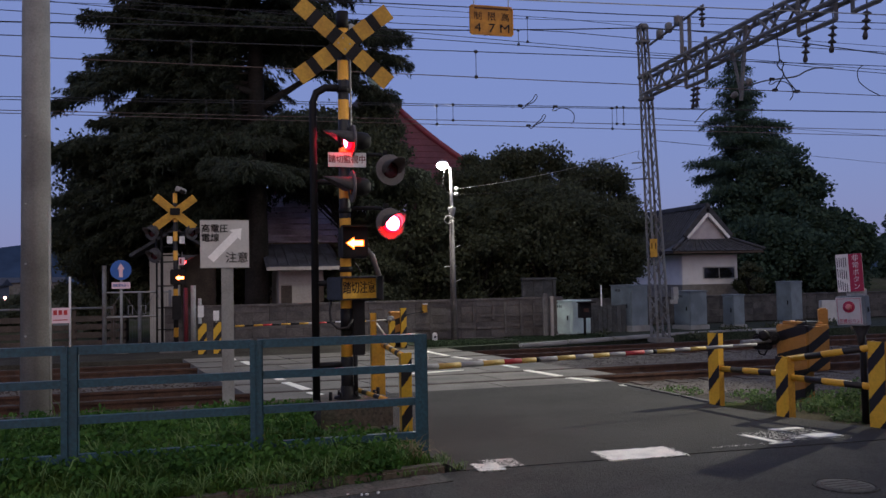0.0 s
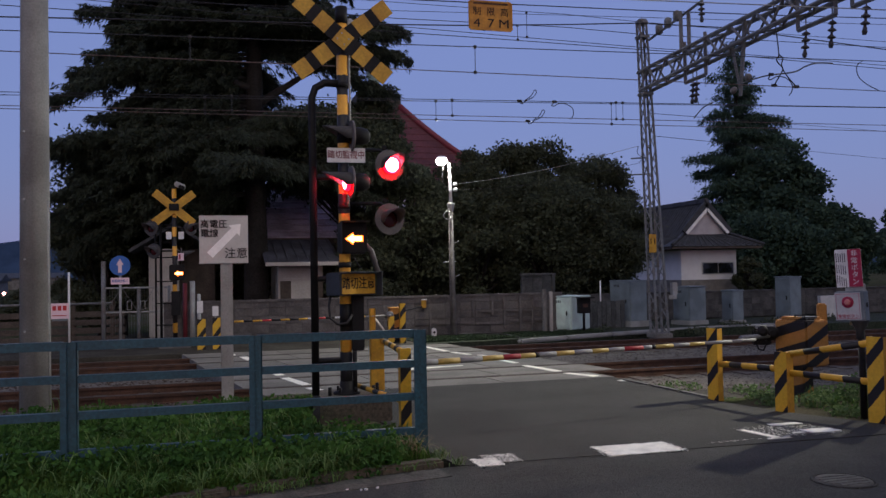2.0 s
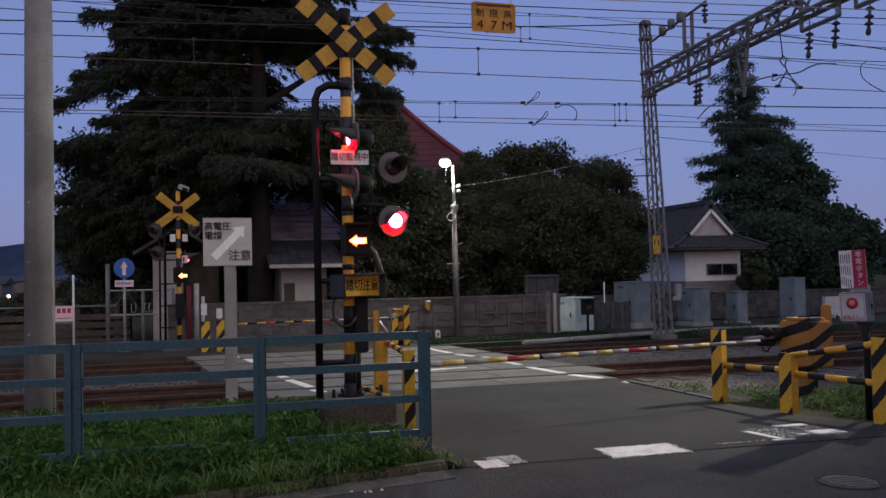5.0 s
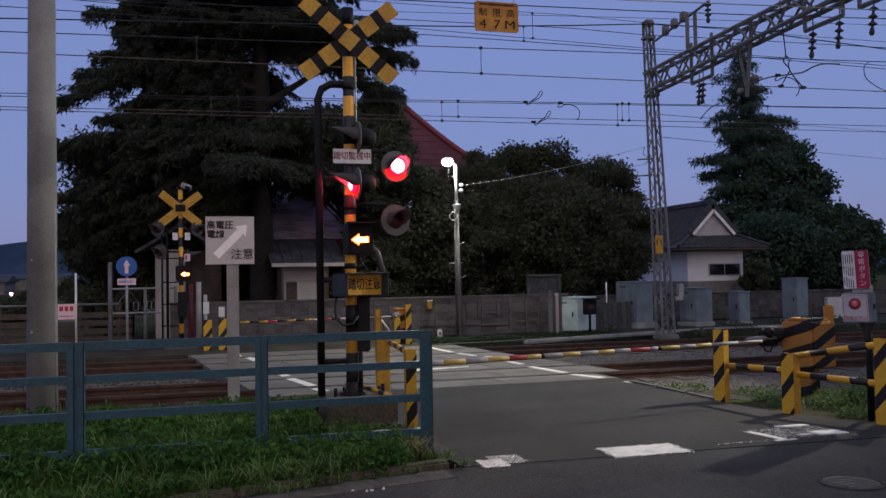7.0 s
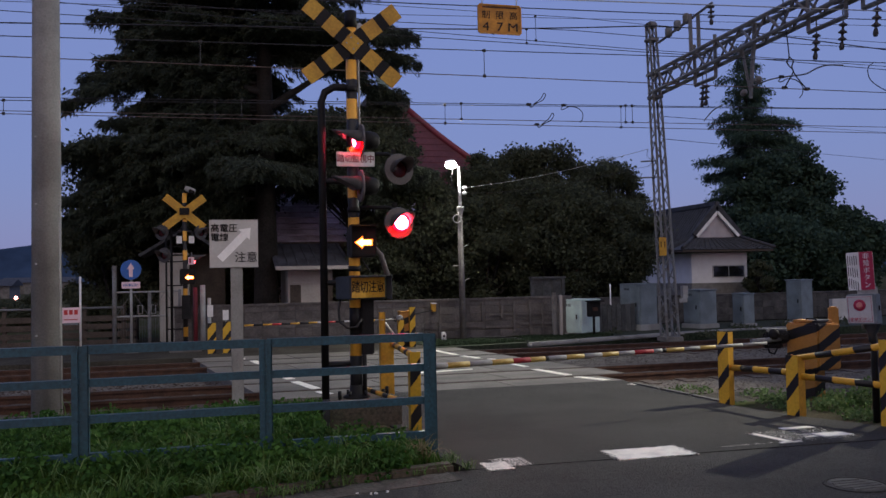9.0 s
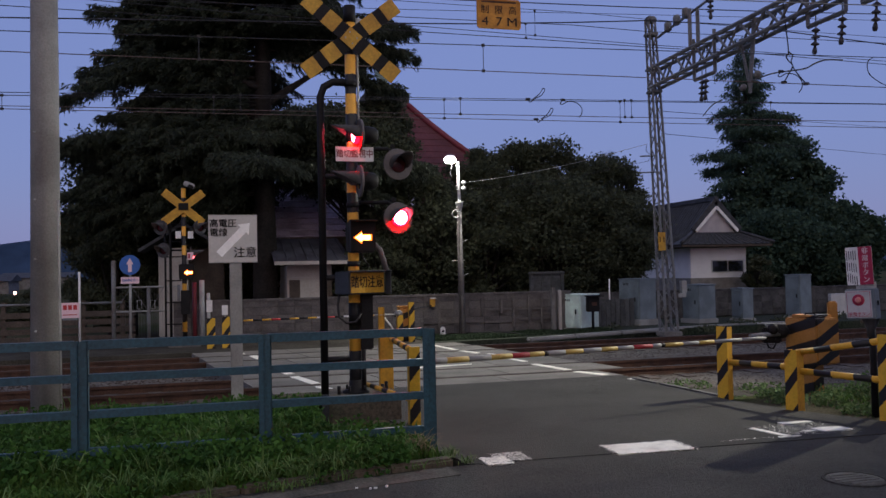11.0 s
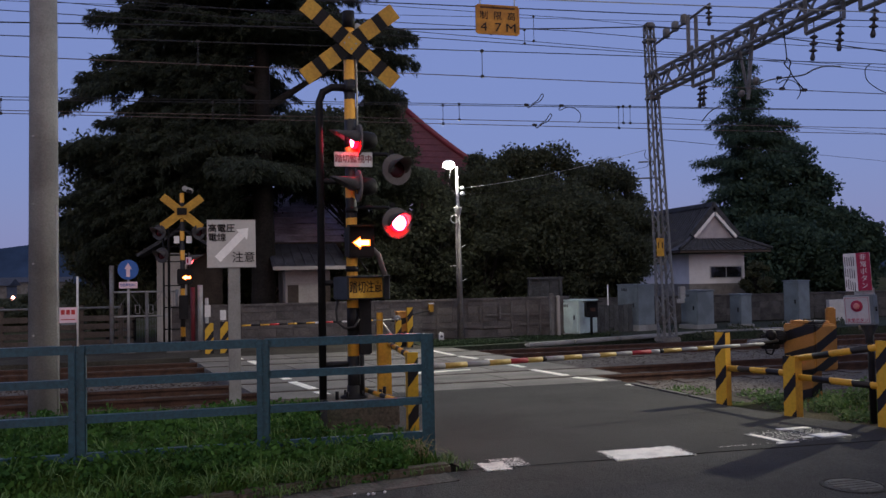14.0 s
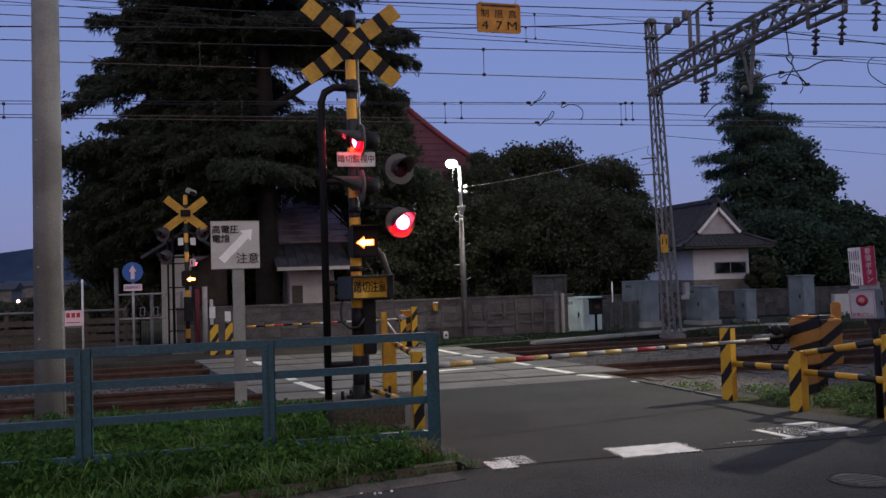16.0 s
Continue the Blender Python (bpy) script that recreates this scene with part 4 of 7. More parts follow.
def broadleaf(name, label, x, y, height, radius, mat, clumps=40, per=420, leaf=0.13, seed=0, base=0.25, thick=0.16, squash=1.0, z0=0.0):
    """A broad-leaved tree: trunk, forking limbs, and a crown of leaf clumps with gaps."""
    r = np.random.default_rng(seed)
    tree = thing(name, label, "tree", pose(x, y, z0))
    trunk, limbs = bmesh.new(), bmesh.new()
    fork = height * max(base, 0.2)
    tube(trunk, (0, 0, -0.2), (0.05, 0.02, fork), thick, thick * 0.75, 10)
    pts = []
    for i in range(clumps):
        d = r.normal(size=3)
        d /= np.linalg.norm(d)
        rad = r.uniform(0.5, 1.0) ** 0.6
        mid = height * (base + 1) / 2
        c = np.array([d[0] * radius * rad, d[1] * radius * rad * squash, mid + d[2] * (height - mid) * rad * 0.95])
        end = Vector(c)
        start = Vector((0.05, 0.02, fork * r.uniform(0.75, 1.0)))
        m = start.lerp(end, 0.5) + Vector((0, 0, -0.15 * radius))
        tube(limbs, start, m, thick * 0.35, thick * 0.2, 5, cap=False)
        tube(limbs, m, end, thick * 0.2, 0.012, 5, cap=False)
        size = radius * r.uniform(0.16, 0.36)
        k = int(per * r.uniform(0.6, 1.3))
        p = r.normal(size=(k, 3))
        p /= np.linalg.norm(p, axis=1)[:, None]
        p *= (r.uniform(0.25, 1.0, (k, 1)) ** 0.5) * size * (1 + 0.24 * r.normal(size=(k, 1)))
        pts.append(c + p * (1.15, 1.15, 0.8))
    part("trunk", trunk, BARK, tree)
    tagged(part("branchwork", limbs, BARK, tree), kind="stuff")
    v, f = scatter_quads(r, np.concatenate(pts), leaf, 1.5, 0.3)
    v[:, 2] = np.maximum(v[:, 2], 0.02)
    ob = new("crown", raw("crown", v.tolist(), f.tolist(), mat))
    ob.parent = tree
    return tree


conifer("cedar_tree", "huge dark cedar with drooping layered boughs", 1.22, 25.0, 15.0, 4.6, CEDAR, bare=([(0, 0, 6.5), (0.7, -0.1, 6.95), (1.3, -0.15, 7.35), (2.1, -0.2, 7.8), (3.0, -0.2, 8.1)], [(0, 0, 7.0), (-0.5, -0.2, 7.1), (-1.1, -0.3, 7.45), (-1.8, -0.3, 7.6)]), wobble=0.2, first=4.4, n_limbs=92, seed=4, thick=0.36, shape=0.55, hang=0.34, tiers=11, gap=(6.75, 8.1, 0.15), dense=150, leaf=0.024, spike=0.17,
        extra=((7.85, 178, 5.7, 0.12), (7.75, 186, 5.0, 0.1), (7.9, 170, 4.6, 0.1), (8.75, 179, 4.9, 0.12), (8.4, 189, 3.9, 0.1), (8.6, 168, 3.7, 0.1), (9.35, 176, 4.1, 0.12), (9.65, 186, 3.8, 0.14), (10.3, 178, 4.4, 0.14), (10.1, 170, 3.9, 0.12), (7.0, 180, 3.0, 0.1), (7.3, 178, 4.0, 0.1), (7.1, 188, 3.9, 0.1), (7.2, 168, 3.7, 0.1), (6.7, 175, 3.8, 0.1), (6.6, 185, 3.7, 0.08), (6.5, 178, 4.1, 0.05), (6.3, 187, 4.1, 0.05), (6.2, 168, 4.1, 0.05), (6.0, 176, 4.5, 0.05), (5.9, 190, 4.3, 0.05), (6.7, 172, 3.7, 0.05), (6.8, 184, 3.6, 0.0),
               (5.9, 178, 4.4, 0.1), (5.85, 185, 4.4, 0.08), (5.7, 176, 5.8, 0.12), (5.5, 186, 5.3, 0.1), (5.4, 168, 5.4, 0.1), (5.0, 179, 5.7, 0.05), (4.7, 172, 5.6, 0.0), (4.5, 187, 5.6, 0.0), (4.3, 180, 5.6, -0.05), (4.0, 174, 5.4, -0.1),
               (8.3, 2, 4.7, 0.12), (8.6, 344, 4.0, 0.15), (9.1, 356, 4.6, 0.1), (10.0, 8, 3.9, 0.1), (8.1, 352, 4.4, 0.15), (9.0, 20, 3.8, 0.1), (8.45, 12, 4.3, 0.1), (9.5, 0, 4.3, 0.05)))
broadleaf("shade_tree", "dark broad-leaved tree beside the cedar", -0.9, 28.0, 6.4, 2.4, LEAVES, clumps=70, per=600, leaf=0.085, seed=7, base=0.15)
broadleaf("shade_tree", "dark broad-leaved tree behind the signal", 6.0, 25.5, 4.9, 1.8, LEAVES, clumps=60, per=600, leaf=0.08, seed=8, base=0.15)
broadleaf("shade_tree", "slim broad-leaved tree between the cedar and the red roof", 3.75, 25.7, 6.7, 1.75, LEAVES, clumps=80, per=800, leaf=0.07, seed=9, base=0.6, thick=0.09)
broadleaf("shade_tree", "slim broad-leaved tree between the cedar and the red roof", 4.75, 26.2, 7.5, 1.05, LEAVES, clumps=70, per=600, leaf=0.07, seed=10, base=0.3, thick=0.08)
broadleaf("shade_tree", "dark low bush beside the outbuilding", 4.3, 24.4, 2.7, 1.1, LEAVES, clumps=50, per=600, leaf=0.07, seed=44, base=0.03)
broadleaf("shade_tree", "dark low tree behind the cedar trunk", 0.5, 29.5, 3.4, 1.7, LEAVES, clumps=45, per=600, leaf=0.1, seed=41, base=0.05)
broadleaf("shade_tree", "dark low bush beyond the mesh gate", -3.1, 26.5, 3.2, 1.2, LEAVES, clumps=45, per=600, leaf=0.07, seed=42, base=0.03)
broadleaf("garden_bush", "dark round bush below the house window", 27.1, 38.6, 2.0, 0.75, LEAVES, clumps=30, per=300, leaf=0.1, seed=43, base=0.05)
broadleaf("shade_tree", "dark broad-leaved tree beyond the mesh gate", -2.7, 28.0, 6.5, 2.0, LEAVES, clumps=60, per=600, leaf=0.08, seed=17, base=0.1)
for i, (x, y, h, rad) in enumerate(((9.75, 28.0, 6.7, 1.7), (11.5, 28.0, 6.2, 1.8), (13.4, 28.0, 5.75, 1.7), (7.9, 25.6, 4.7, 1.6), (10.4, 25.6, 4.6, 2.0), (12.5, 26.0, 4.3, 1.5), (8.6, 27.6, 5.6, 1.5))):
    tagged(broadleaf("shade_tree", "dense dark green broad-leaved tree behind the wall", x, y, h, rad, LEAVES, clumps=62, per=720, leaf=0.073, seed=20 + i, base=0.1), group="grove behind the wall")
conifer("spruce_tree", "tall ragged conifer behind the white house", 34.4, 50, 17.0, 3.9, SPRUCE, first=4.0, n_limbs=100, leaf=0.05, spike=0.24, dense=36, seed=11, thick=0.3, shape=0.62, hang=0.45, tiers=0, rise=0.45, sag=-0.09, uneven=(0.3, 1.2), fan=0.34, loose=0.12,
        extra=((11.6, 0, 4.3, 0.3), (11.2, 14, 3.9, 0.2), (10.3, 2, 5.0, 0.25), (10.6, 346, 4.4, 0.2), (8.6, 0, 5.2, 0.15), (5.4, 180, 3.9, 0.25), (5.7, 192, 3.4, 0.25), (11.2, 178, 2.2, 0.2), (4.8, 174, 3.7, 0.15)))
for x, y, h, rad, clumps, seed, base in ((36.0, 48, 9.9, 2.9, 110, 31, 0.05), (34.3, 47.5, 7.4, 2.3, 60, 36, 0.05), (38.3, 49, 7.7, 2.0, 80, 32, 0.05), (40.7, 49.4, 6.4, 1.5, 50, 35, 0.05), (38.8, 46.5, 5.6, 2.6, 70, 37, 0.02), (33.0, 45, 4.6, 3.2, 60, 33, 0.02), (43.0, 50, 4.2, 1.4, 40, 34, 0.05)):
    tagged(broadleaf("garden_tree", "dark broad-leaved garden tree below the tall conifer", x, y, h, rad, SPRUCE, clumps=clumps, per=420, leaf=0.175, seed=seed, base=base), group="trees round the tall conifer")
conifer("spruce_tree", "slim far conifer beyond the gardens", 58.0, 62, 6.6, 1.6, SPRUCE, first=1.0, n_limbs=50, leaf=0.08, spike=0.3, dense=40, seed=12, thick=0.15)

# ---- buildings ----


def hall():
    """A temple hall with a concave pyramid roof and a finial."""
    h = thing("temple_hall", "temple hall with a steep red metal pyramid roof", "temple", pose(6.5, 34.0, 0))
    half, z0, z1 = 6.7, 3.2, 8.25
    part("wall", block(0, 0, 1.5, 9.6, 9.6, 3.4, 0.02), CREAM, h)
    steps = 22
    bm, seams = bmesh.new(), []
    ring = []
    for i in range(steps + 1):
        f = i / steps
        s = half * (1 - f) + 0.85 * f
        z = z0 + (z1 - z0) * (0.55 * f + 0.45 * f * f)
        ring.append((s, z))
    for (s, z), (s2, z2) in zip(ring, ring[1:]):
        for a, b in (((-1, -1), (1, -1)), ((1, -1), (1, 1)), ((1, 1), (-1, 1)), ((-1, 1), (-1, -1))):
            bm.faces.new([bm.verts.new(p) for p in ((a[0] * s, a[1] * s, z), (b[0] * s, b[1] * s, z), (b[0] * s2, b[1] * s2, z2), (a[0] * s2, a[1] * s2, z2))])
        seams.append((s, z))
    roof = part("roof", bm, RED_ROOF, h)
    for s, z in seams:
        part("roof_course", box(bmesh.new(), 0, -s + 0.01, z + 0.012, 2 * s, 0.03, 0.03), RED_ROOF, roof)
    for a in ((-1, -1), (1, -1), (1, 1), (-1, 1)):
        part("hip_ridge", pipe(bmesh.new(), [(a[0] * s, a[1] * s, z + 0.04) for s, z in ring], 0.13, 6), HIP, roof)
    part("eave_board", block(0, 0, z0 - 0.1, 2 * half, 2 * half, 0.18, 0.03), WOOD, h)
    top = part("roof_crown", block(0, 0, z1 + 0.25, 1.78, 1.78, 0.6, 0.03), WOOD, h)
    part("finial", lathe(bmesh.new(), [(0.4, z1 + 0.5), (0.46, z1 + 0.85), (0.2, z1 + 1.1), (0.34, z1 + 1.4), (0.3, z1 + 1.65), (0.08, z1 + 2.1), (0.02, z1 + 2.5)]), VERDIGRIS, top)
    return h


hall()


def side_hall():
    """A low hall with a ribbed tin roof; its shine of the sky is put into the colour."""
    h = thing("side_hall", "low hall with a ribbed tin roof tinted violet like the sky", "hall", pose(4.0, 26.9, 0))
    part("wall", block(0, 1.6, 1.3, 4.0, 2.8, 2.7, 0.02), WOOD, h)
    m = Matrix.Translation((0, -0.3, 2.72)) @ Matrix.Rotation(radians(34), 4, "X")
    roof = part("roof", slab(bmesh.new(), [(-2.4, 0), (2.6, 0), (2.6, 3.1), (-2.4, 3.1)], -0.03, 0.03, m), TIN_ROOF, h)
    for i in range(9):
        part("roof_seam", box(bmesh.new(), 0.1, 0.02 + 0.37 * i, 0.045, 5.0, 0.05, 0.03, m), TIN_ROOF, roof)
    part("fascia", block(0.1, -0.3, 2.66, 5.0, 0.06, 0.16, 0.01), WOOD, h)
    return h


side_hall()


def window(parent, x, y, z, w, h, panes=2, depth=0.06, frame=STEEL):
    win = part("window", box(bmesh.new(), x, y, z, w, depth, h), frame, parent)
    for i in range(panes):
        pw = (w - 0.08) / panes - 0.04
        part("pane", box(bmesh.new(), x - w / 2 + 0.04 + (pw + 0.04) * (i + 0.5), y - depth / 2 - 0.002, z, pw, 0.01, h - 0.1), GLASS, win)
    return win


def annex():
    a = thing("annex", "small cream outbuilding with a dull dark roof", "outbuilding", pose(1.78, 24.0, 0))
    part("wall", block(0.62, 1.6, 0.92, 1.25, 3.0, 1.86, 0.02), CREAM, a)
    m = Matrix.Translation((0, 0, 2.02)) @ Matrix.Rotation(radians(14), 4, "X")
    roof = part("roof", slab(bmesh.new(), [(-0.38, -0.45), (1.75, -0.45), (1.75, 3.4), (-0.38, 3.4)], -0.03, 0.03, m), DULL_ROOF, a, "dull blue-grey sheet roof")
    for i in range(8):
        part("roof_seam", box(bmesh.new(), -0.3 + 0.28 * i, 1.5, 0.045, 0.03, 3.8, 0.03, m), DULL_ROOF, roof)
    part("fascia", box(bmesh.new(), 0.69, -0.46, 1.9, 2.13, 0.04, 0.1), CREAM, roof)
    part("door", box(bmesh.new(), 0.2, 0.09, 0.72, 0.3, 0.04, 1.42), WOOD, a)
    part("door", box(bmesh.new(), 1.12, 0.09, 0.72, 0.24, 0.04, 1.42), WOOD, a)
    part("band", box(bmesh.new(), 0.62, 0.09, 1.5, 1.25, 0.02, 0.03), CREAM, a)
    return a


DULL_ROOF = material("dull_sheet_roof", (0.1, 0.1, 0.125), 0.7, 0.0, scale=1.5, vary=0.2, grain=15, bump=0.05, second=(0.06, 0.06, 0.075), spec=0.2)
annex()


def cottage():
    c = thing("cottage", "small white-walled house with a dark tiled roof", "house", pose(-1.72, 25.0, 0))
    part("wall", block(0.4, 1.8, 1.15, 0.8, 3.4, 2.5, 0.02), CREAM, c)
    # rest of the white wall, its shade put in as dark timber colour
    part("porch_wall", block(1.3, 2.2, 1.15, 1.0, 2.6, 2.5, 0.02), WOOD, c)
    for x, a in ((0.15, -32), (1.25, 32)):
        bm = slab(bmesh.new(), [(-0.75, -0.4), (0.75, -0.4), (0.75, 3.9), (-0.75, 3.9)], -0.04, 0.04, Matrix.Translation((x, 0, 2.72)) @ Matrix.Rotation(radians(a), 4, "Y"))
        part("roof", bm, TILE, c)
    return c


cottage()


def white_house():
    """A white house with a hip-and-gable tile roof, gable to the line."""
    h = thing("white_house", "white plastered house with a grey hip-and-gable tile roof", "house", pose(25.65, 40.0, 0))
    part("wall", block(0, 3.6, 1.25, 3.35, 7.2, 2.6, 0.02), PLASTER, h)
    part("plinth", block(0, 3.6, 0.45, 3.45, 7.3, 1.0, 0.02), DARK_CONCRETE, h)
    roof = bmesh.new()
    e, zr, zg, ze = 2.75, 5.1, 3.35, 2.72

    def face(*p):
        roof.faces.new([roof.verts.new(q) for q in p])
    y0, y1, yg = -0.95, 8.1, 0.25
    g = 1.32
    for s in (-1, 1):
        face((s * g, yg, zg), (0, yg, zr), (0, y1 - 1, zr), (s * g, y1 - 1, zg))
        face((s * e, y0, ze), (s * g, yg, zg), (s * g, y1 - 1, zg), (s * e, y1, ze))
    face((-e, y0, ze), (e, y0, ze), (g, yg, zg), (-g, yg, zg))
    face((-e, y1, ze), (-g, y1 - 1, zg), (g, y1 - 1, zg), (e, y1, ze))
    face((-g, y1 - 1, zg), (0, y1 - 1, zr), (g, y1 - 1, zg))
    ob = part("roof", roof, TILE, h)
    for i in range(1, 9):
        f = i / 9
        x = e + (g - e) * f
        part("tile_course", box(bmesh.new(), 0, y0 + (yg - y0) * f, ze + (zg - ze) * f + 0.01, 2 * x, 0.03, 0.03), TILE, ob)
    for s in (-1, 1):
        for i in range(26):
            y = yg + 0.2 + i * 0.26
            part("tile_course", tube(bmesh.new(), (s * g, y, zg + 0.03), (0, y, zr + 0.03), 0.035, n=5), TILE, ob)
            part("tile_course", tube(bmesh.new(), (s * e, y - 0.2, ze + 0.03), (s * g, y, zg + 0.03), 0.035, n=5), TILE, ob)
    for i in range(17):
        f = -1 + 2 * i / 16
        part("tile_course", tube(bmesh.new(), (f * e, y0, ze + 0.03), (f * g, yg, zg + 0.03), 0.035, n=5), TILE, ob)
    part("ridge", block(0, 3.7, zr + 0.08, 0.26, 7.3, 0.26, 0.04), TILE, ob)
    for s in (-1, 1):
        part("hip_ridge", tube(bmesh.new(), (s * e, y0, ze + 0.07), (s * g, yg, zg + 0.1), 0.09, n=8), TILE, ob)
    gable = bmesh.new()
    gable.faces.new([gable.verts.new(q) for q in ((-g + 0.1, yg + 0.03, zg), (g - 0.1, yg + 0.03, zg), (0, yg + 0.03, zr - 0.2))])
    part("gable_wall", gable, GABLE, h)
    for s in (-1, 1):
        for kind, wide, low, high, y, mat in (("bargeboard", 1.26, 3.43, 4.72, yg - 0.16, WHITE), ("verge_tile", 1.4, 3.5, 5.04, yg - 0.12, TILE)):
            d = Vector((s * wide, 0, low - high))
            rot = math.degrees(math.atan2(-d.z, d.x))
            depth = 0.15 if mat is WHITE else 0.34
            m = Matrix.Translation((s * wide / 2, y, (low + high) / 2)) @ Matrix.Rotation(radians(rot), 4, "Y")
            part(kind, box(bmesh.new(), 0, 0, 0, d.length, 0.12, depth, m), mat, h)
    part("eave_board", block(0, (y0 + y1) / 2, ze - 0.08, 2 * e - 0.1, y1 - y0 - 0.1, 0.12, 0.02), WOOD, h)
    window(h, 0.52, -0.0, 1.55, 1.95, 0.66)
    return h


white_house()

# distant hills and the low town on the plain to the west
bm = bmesh.new()
prev = None
for i in range(81):
    x = -900 + i * 22.5
    top = 34 + 9 * math.sin(i * 0.35) + 6 * noise.noise((i * 0.3, 2, 0)) + (40 if x < -200 else 0)
    cur = (bm.verts.new((x, 620, -1)), bm.verts.new((x, 660, top)), bm.verts.new((x, 760, top * 0.7)))
    if prev:
        for k in range(2):
            bm.faces.new((prev[k], cur[k], cur[k + 1], prev[k + 1])).smooth = True
    prev = cur
# the blue of the distance haze is put into the hill colour
HILL = material("hazy_hill", (0.036, 0.058, 0.1), 1.0, scale=0.02, vary=0.15, grain=0.1, bump=0.0, spec=0.0)
solid("hills", bm, HILL, "blue wooded hills far across the plain", "backdrop", kind="structure")
for i in range(16):
    x, y = -30 - (i % 8) * 7 + random.uniform(-2, 2), 130 + (i // 8) * 40 + random.uniform(-6, 6)
    w, hh = random.uniform(5, 9), random.uniform(1.4, 2.2)
    t = thing("far_house", "pale house in the distant town", "house", pose(x, y, -0.24), "houses of the far town")
    part("wall", block(0, 0, hh / 2, w, 6, hh, 0.05), DARK_CONCRETE, t)
    part("roof", slab(bmesh.new(), [(-3.4, 0), (3.4, 0), (0, 0.9)], -w / 2 - 0.4, w / 2 + 0.4, Matrix.Translation((0, 0, hh)) @ Matrix(((0, 0, 1, 0), (1, 0, 0, 0), (0, 1, 0, 0), (0, 0, 0, 1)))), TILE, t)
for x, y, h, seed in ((-8.9, 38.0, 1.1, 51), (-8.0, 41.0, 1.3, 52), (-7.3, 36.5, 0.9, 53), (-10.2, 44.0, 1.2, 54)):
    tagged(broadleaf("field_bush", "low dark bush on the plain beyond the fence", x, y, h, 0.9, LEAVES, clumps=24, per=220, leaf=0.09, seed=seed, base=0.03, thick=0.06, z0=-0.24), group="bushes on the plain")
# plain unseen wall added behind the camera, to keep sky light off the right corner
solid("wall_south", block(9.9, -0.7, 2.7, 7.6, 10.6, 5.6, 0.02), CREAM, "unseen plain wall added to shade the road corner", "wall", kind="structure")

# ---- overhead line ----


def smooth(pts, k=5):
    """More points on a rounded line through the given ones."""
    p = [np.array(q, float) for q in pts]
    p = [2 * p[0] - p[1]] + p + [2 * p[-1] - p[-2]]
    out = []
    for a, b, c, d in zip(p, p[1:], p[2:], p[3:]):
        for i in range(k):
            t = i / k
            out.append(tuple(0.5 * (2 * b + (c - a) * t + (2 * a - 5 * b + 4 * c - d) * t * t + (3 * b - a - 3 * c + d) * t ** 3)))
    return out + [tuple(p[-2])]


def wire(name, pts, r, label, mat=CABLE, group="overhead wires"):
    return solid(name, pipe(bmesh.new(), pts, r, 6), mat, label, "wire", group=group)


def span(y, x0, z0, slope, r, label, a=-30.0, b=60.0, mat=CABLE):
    """A taut wire along the line with the height z0 at x0."""
    return wire("overhead_wire", [(a + (b - a) * i / 12, y, z0 + slope * (a + (b - a) * i / 12 - x0)) for i in range(13)], r, label, mat)


span(16.48, 8.52, 5.175, 0.0193, 0.007, "messenger wire over the far track")
span(16.48, 8.51, 4.814, 0.0097, 0.007, "contact wire over the far track", mat=COPPER)
span(16.3, 8.42, 5.11, 0.0216, 0.007, "second messenger wire over the far track")
span(16.3, 8.41, 4.67, 0.005, 0.007, "second contact wire over the far track", mat=COPPER)
span(12.87, 4.08, 5.2, 0.0188, 0.007, "messenger wire over the near track")
span(12.87, 7.08, 4.79, 0.001, 0.007, "contact wire over the near track", mat=COPPER)


def line(y, pts, r, label):
    """A wire over the line at the distance y, hung with slack between its supports."""
    return wire("overhead_wire", [(x, y, z) for x, z in pts], r, label)


line(18.6, [(-11.96, 7.400), (-1.96, 7.650), (4.04, 7.800), (9.98, 7.930), (13.66, 8.040), (17.33, 8.180), (42.33, 9.134)], 0.012, "thick black feeder cable above the mast")
line(18.6, [(-13.04, 7.096), (-3.04, 7.350), (4.04, 7.530), (10.13, 7.760), (17.32, 8.010), (42.32, 8.879)], 0.006, "thin signal wire on the mast")
line(17.5, [(-10.79, 7.487), (-0.79, 7.400), (3.80, 7.360), (5.70, 7.350), (7.70, 7.350), (9.52, 7.290), (12.83, 7.230), (16.28, 7.200), (41.28, 6.983)], 0.006, "messenger wire of the branch line")
line(17.9, [(-11.56, 7.449), (-1.56, 7.250), (1.46, 7.190), (3.88, 7.140), (7.87, 7.180), (9.73, 7.130), (13.12, 7.160), (16.65, 7.180), (41.65, 7.322)], 0.008, "feeder wire along the line")
line(17.2, [(-12.96, 6.125), (-2.96, 6.520), (0.84, 6.670), (3.49, 6.780), (5.21, 6.860), (7.56, 7.020), (9.36, 7.160), (11.55, 7.190), (13.39, 7.080), (15.99, 6.920), (40.99, 5.382)], 0.013, "thick black feeder cable hung below the mast head")
line(17.5, [(-12.36, 7.317), (-2.36, 7.000), (1.42, 6.880), (3.79, 6.850), (6.34, 6.780), (9.51, 6.700), (12.50, 6.670), (16.26, 6.600), (41.26, 6.135)], 0.007, "contact wire of the branch line")
line(17.2, [(-12.81, 6.795), (-2.81, 6.700), (3.49, 6.640), (6.23, 6.610), (9.34, 6.560), (12.29, 6.540), (15.97, 6.430), (40.97, 5.683)], 0.008, "dark wire along the line")
wire("tie_wire", [(10.3, 16.35, 5.34), (10.3, 16.3, 5.15)], 0.006, "short tie wire below an insulator", CABLE, "tie wires")


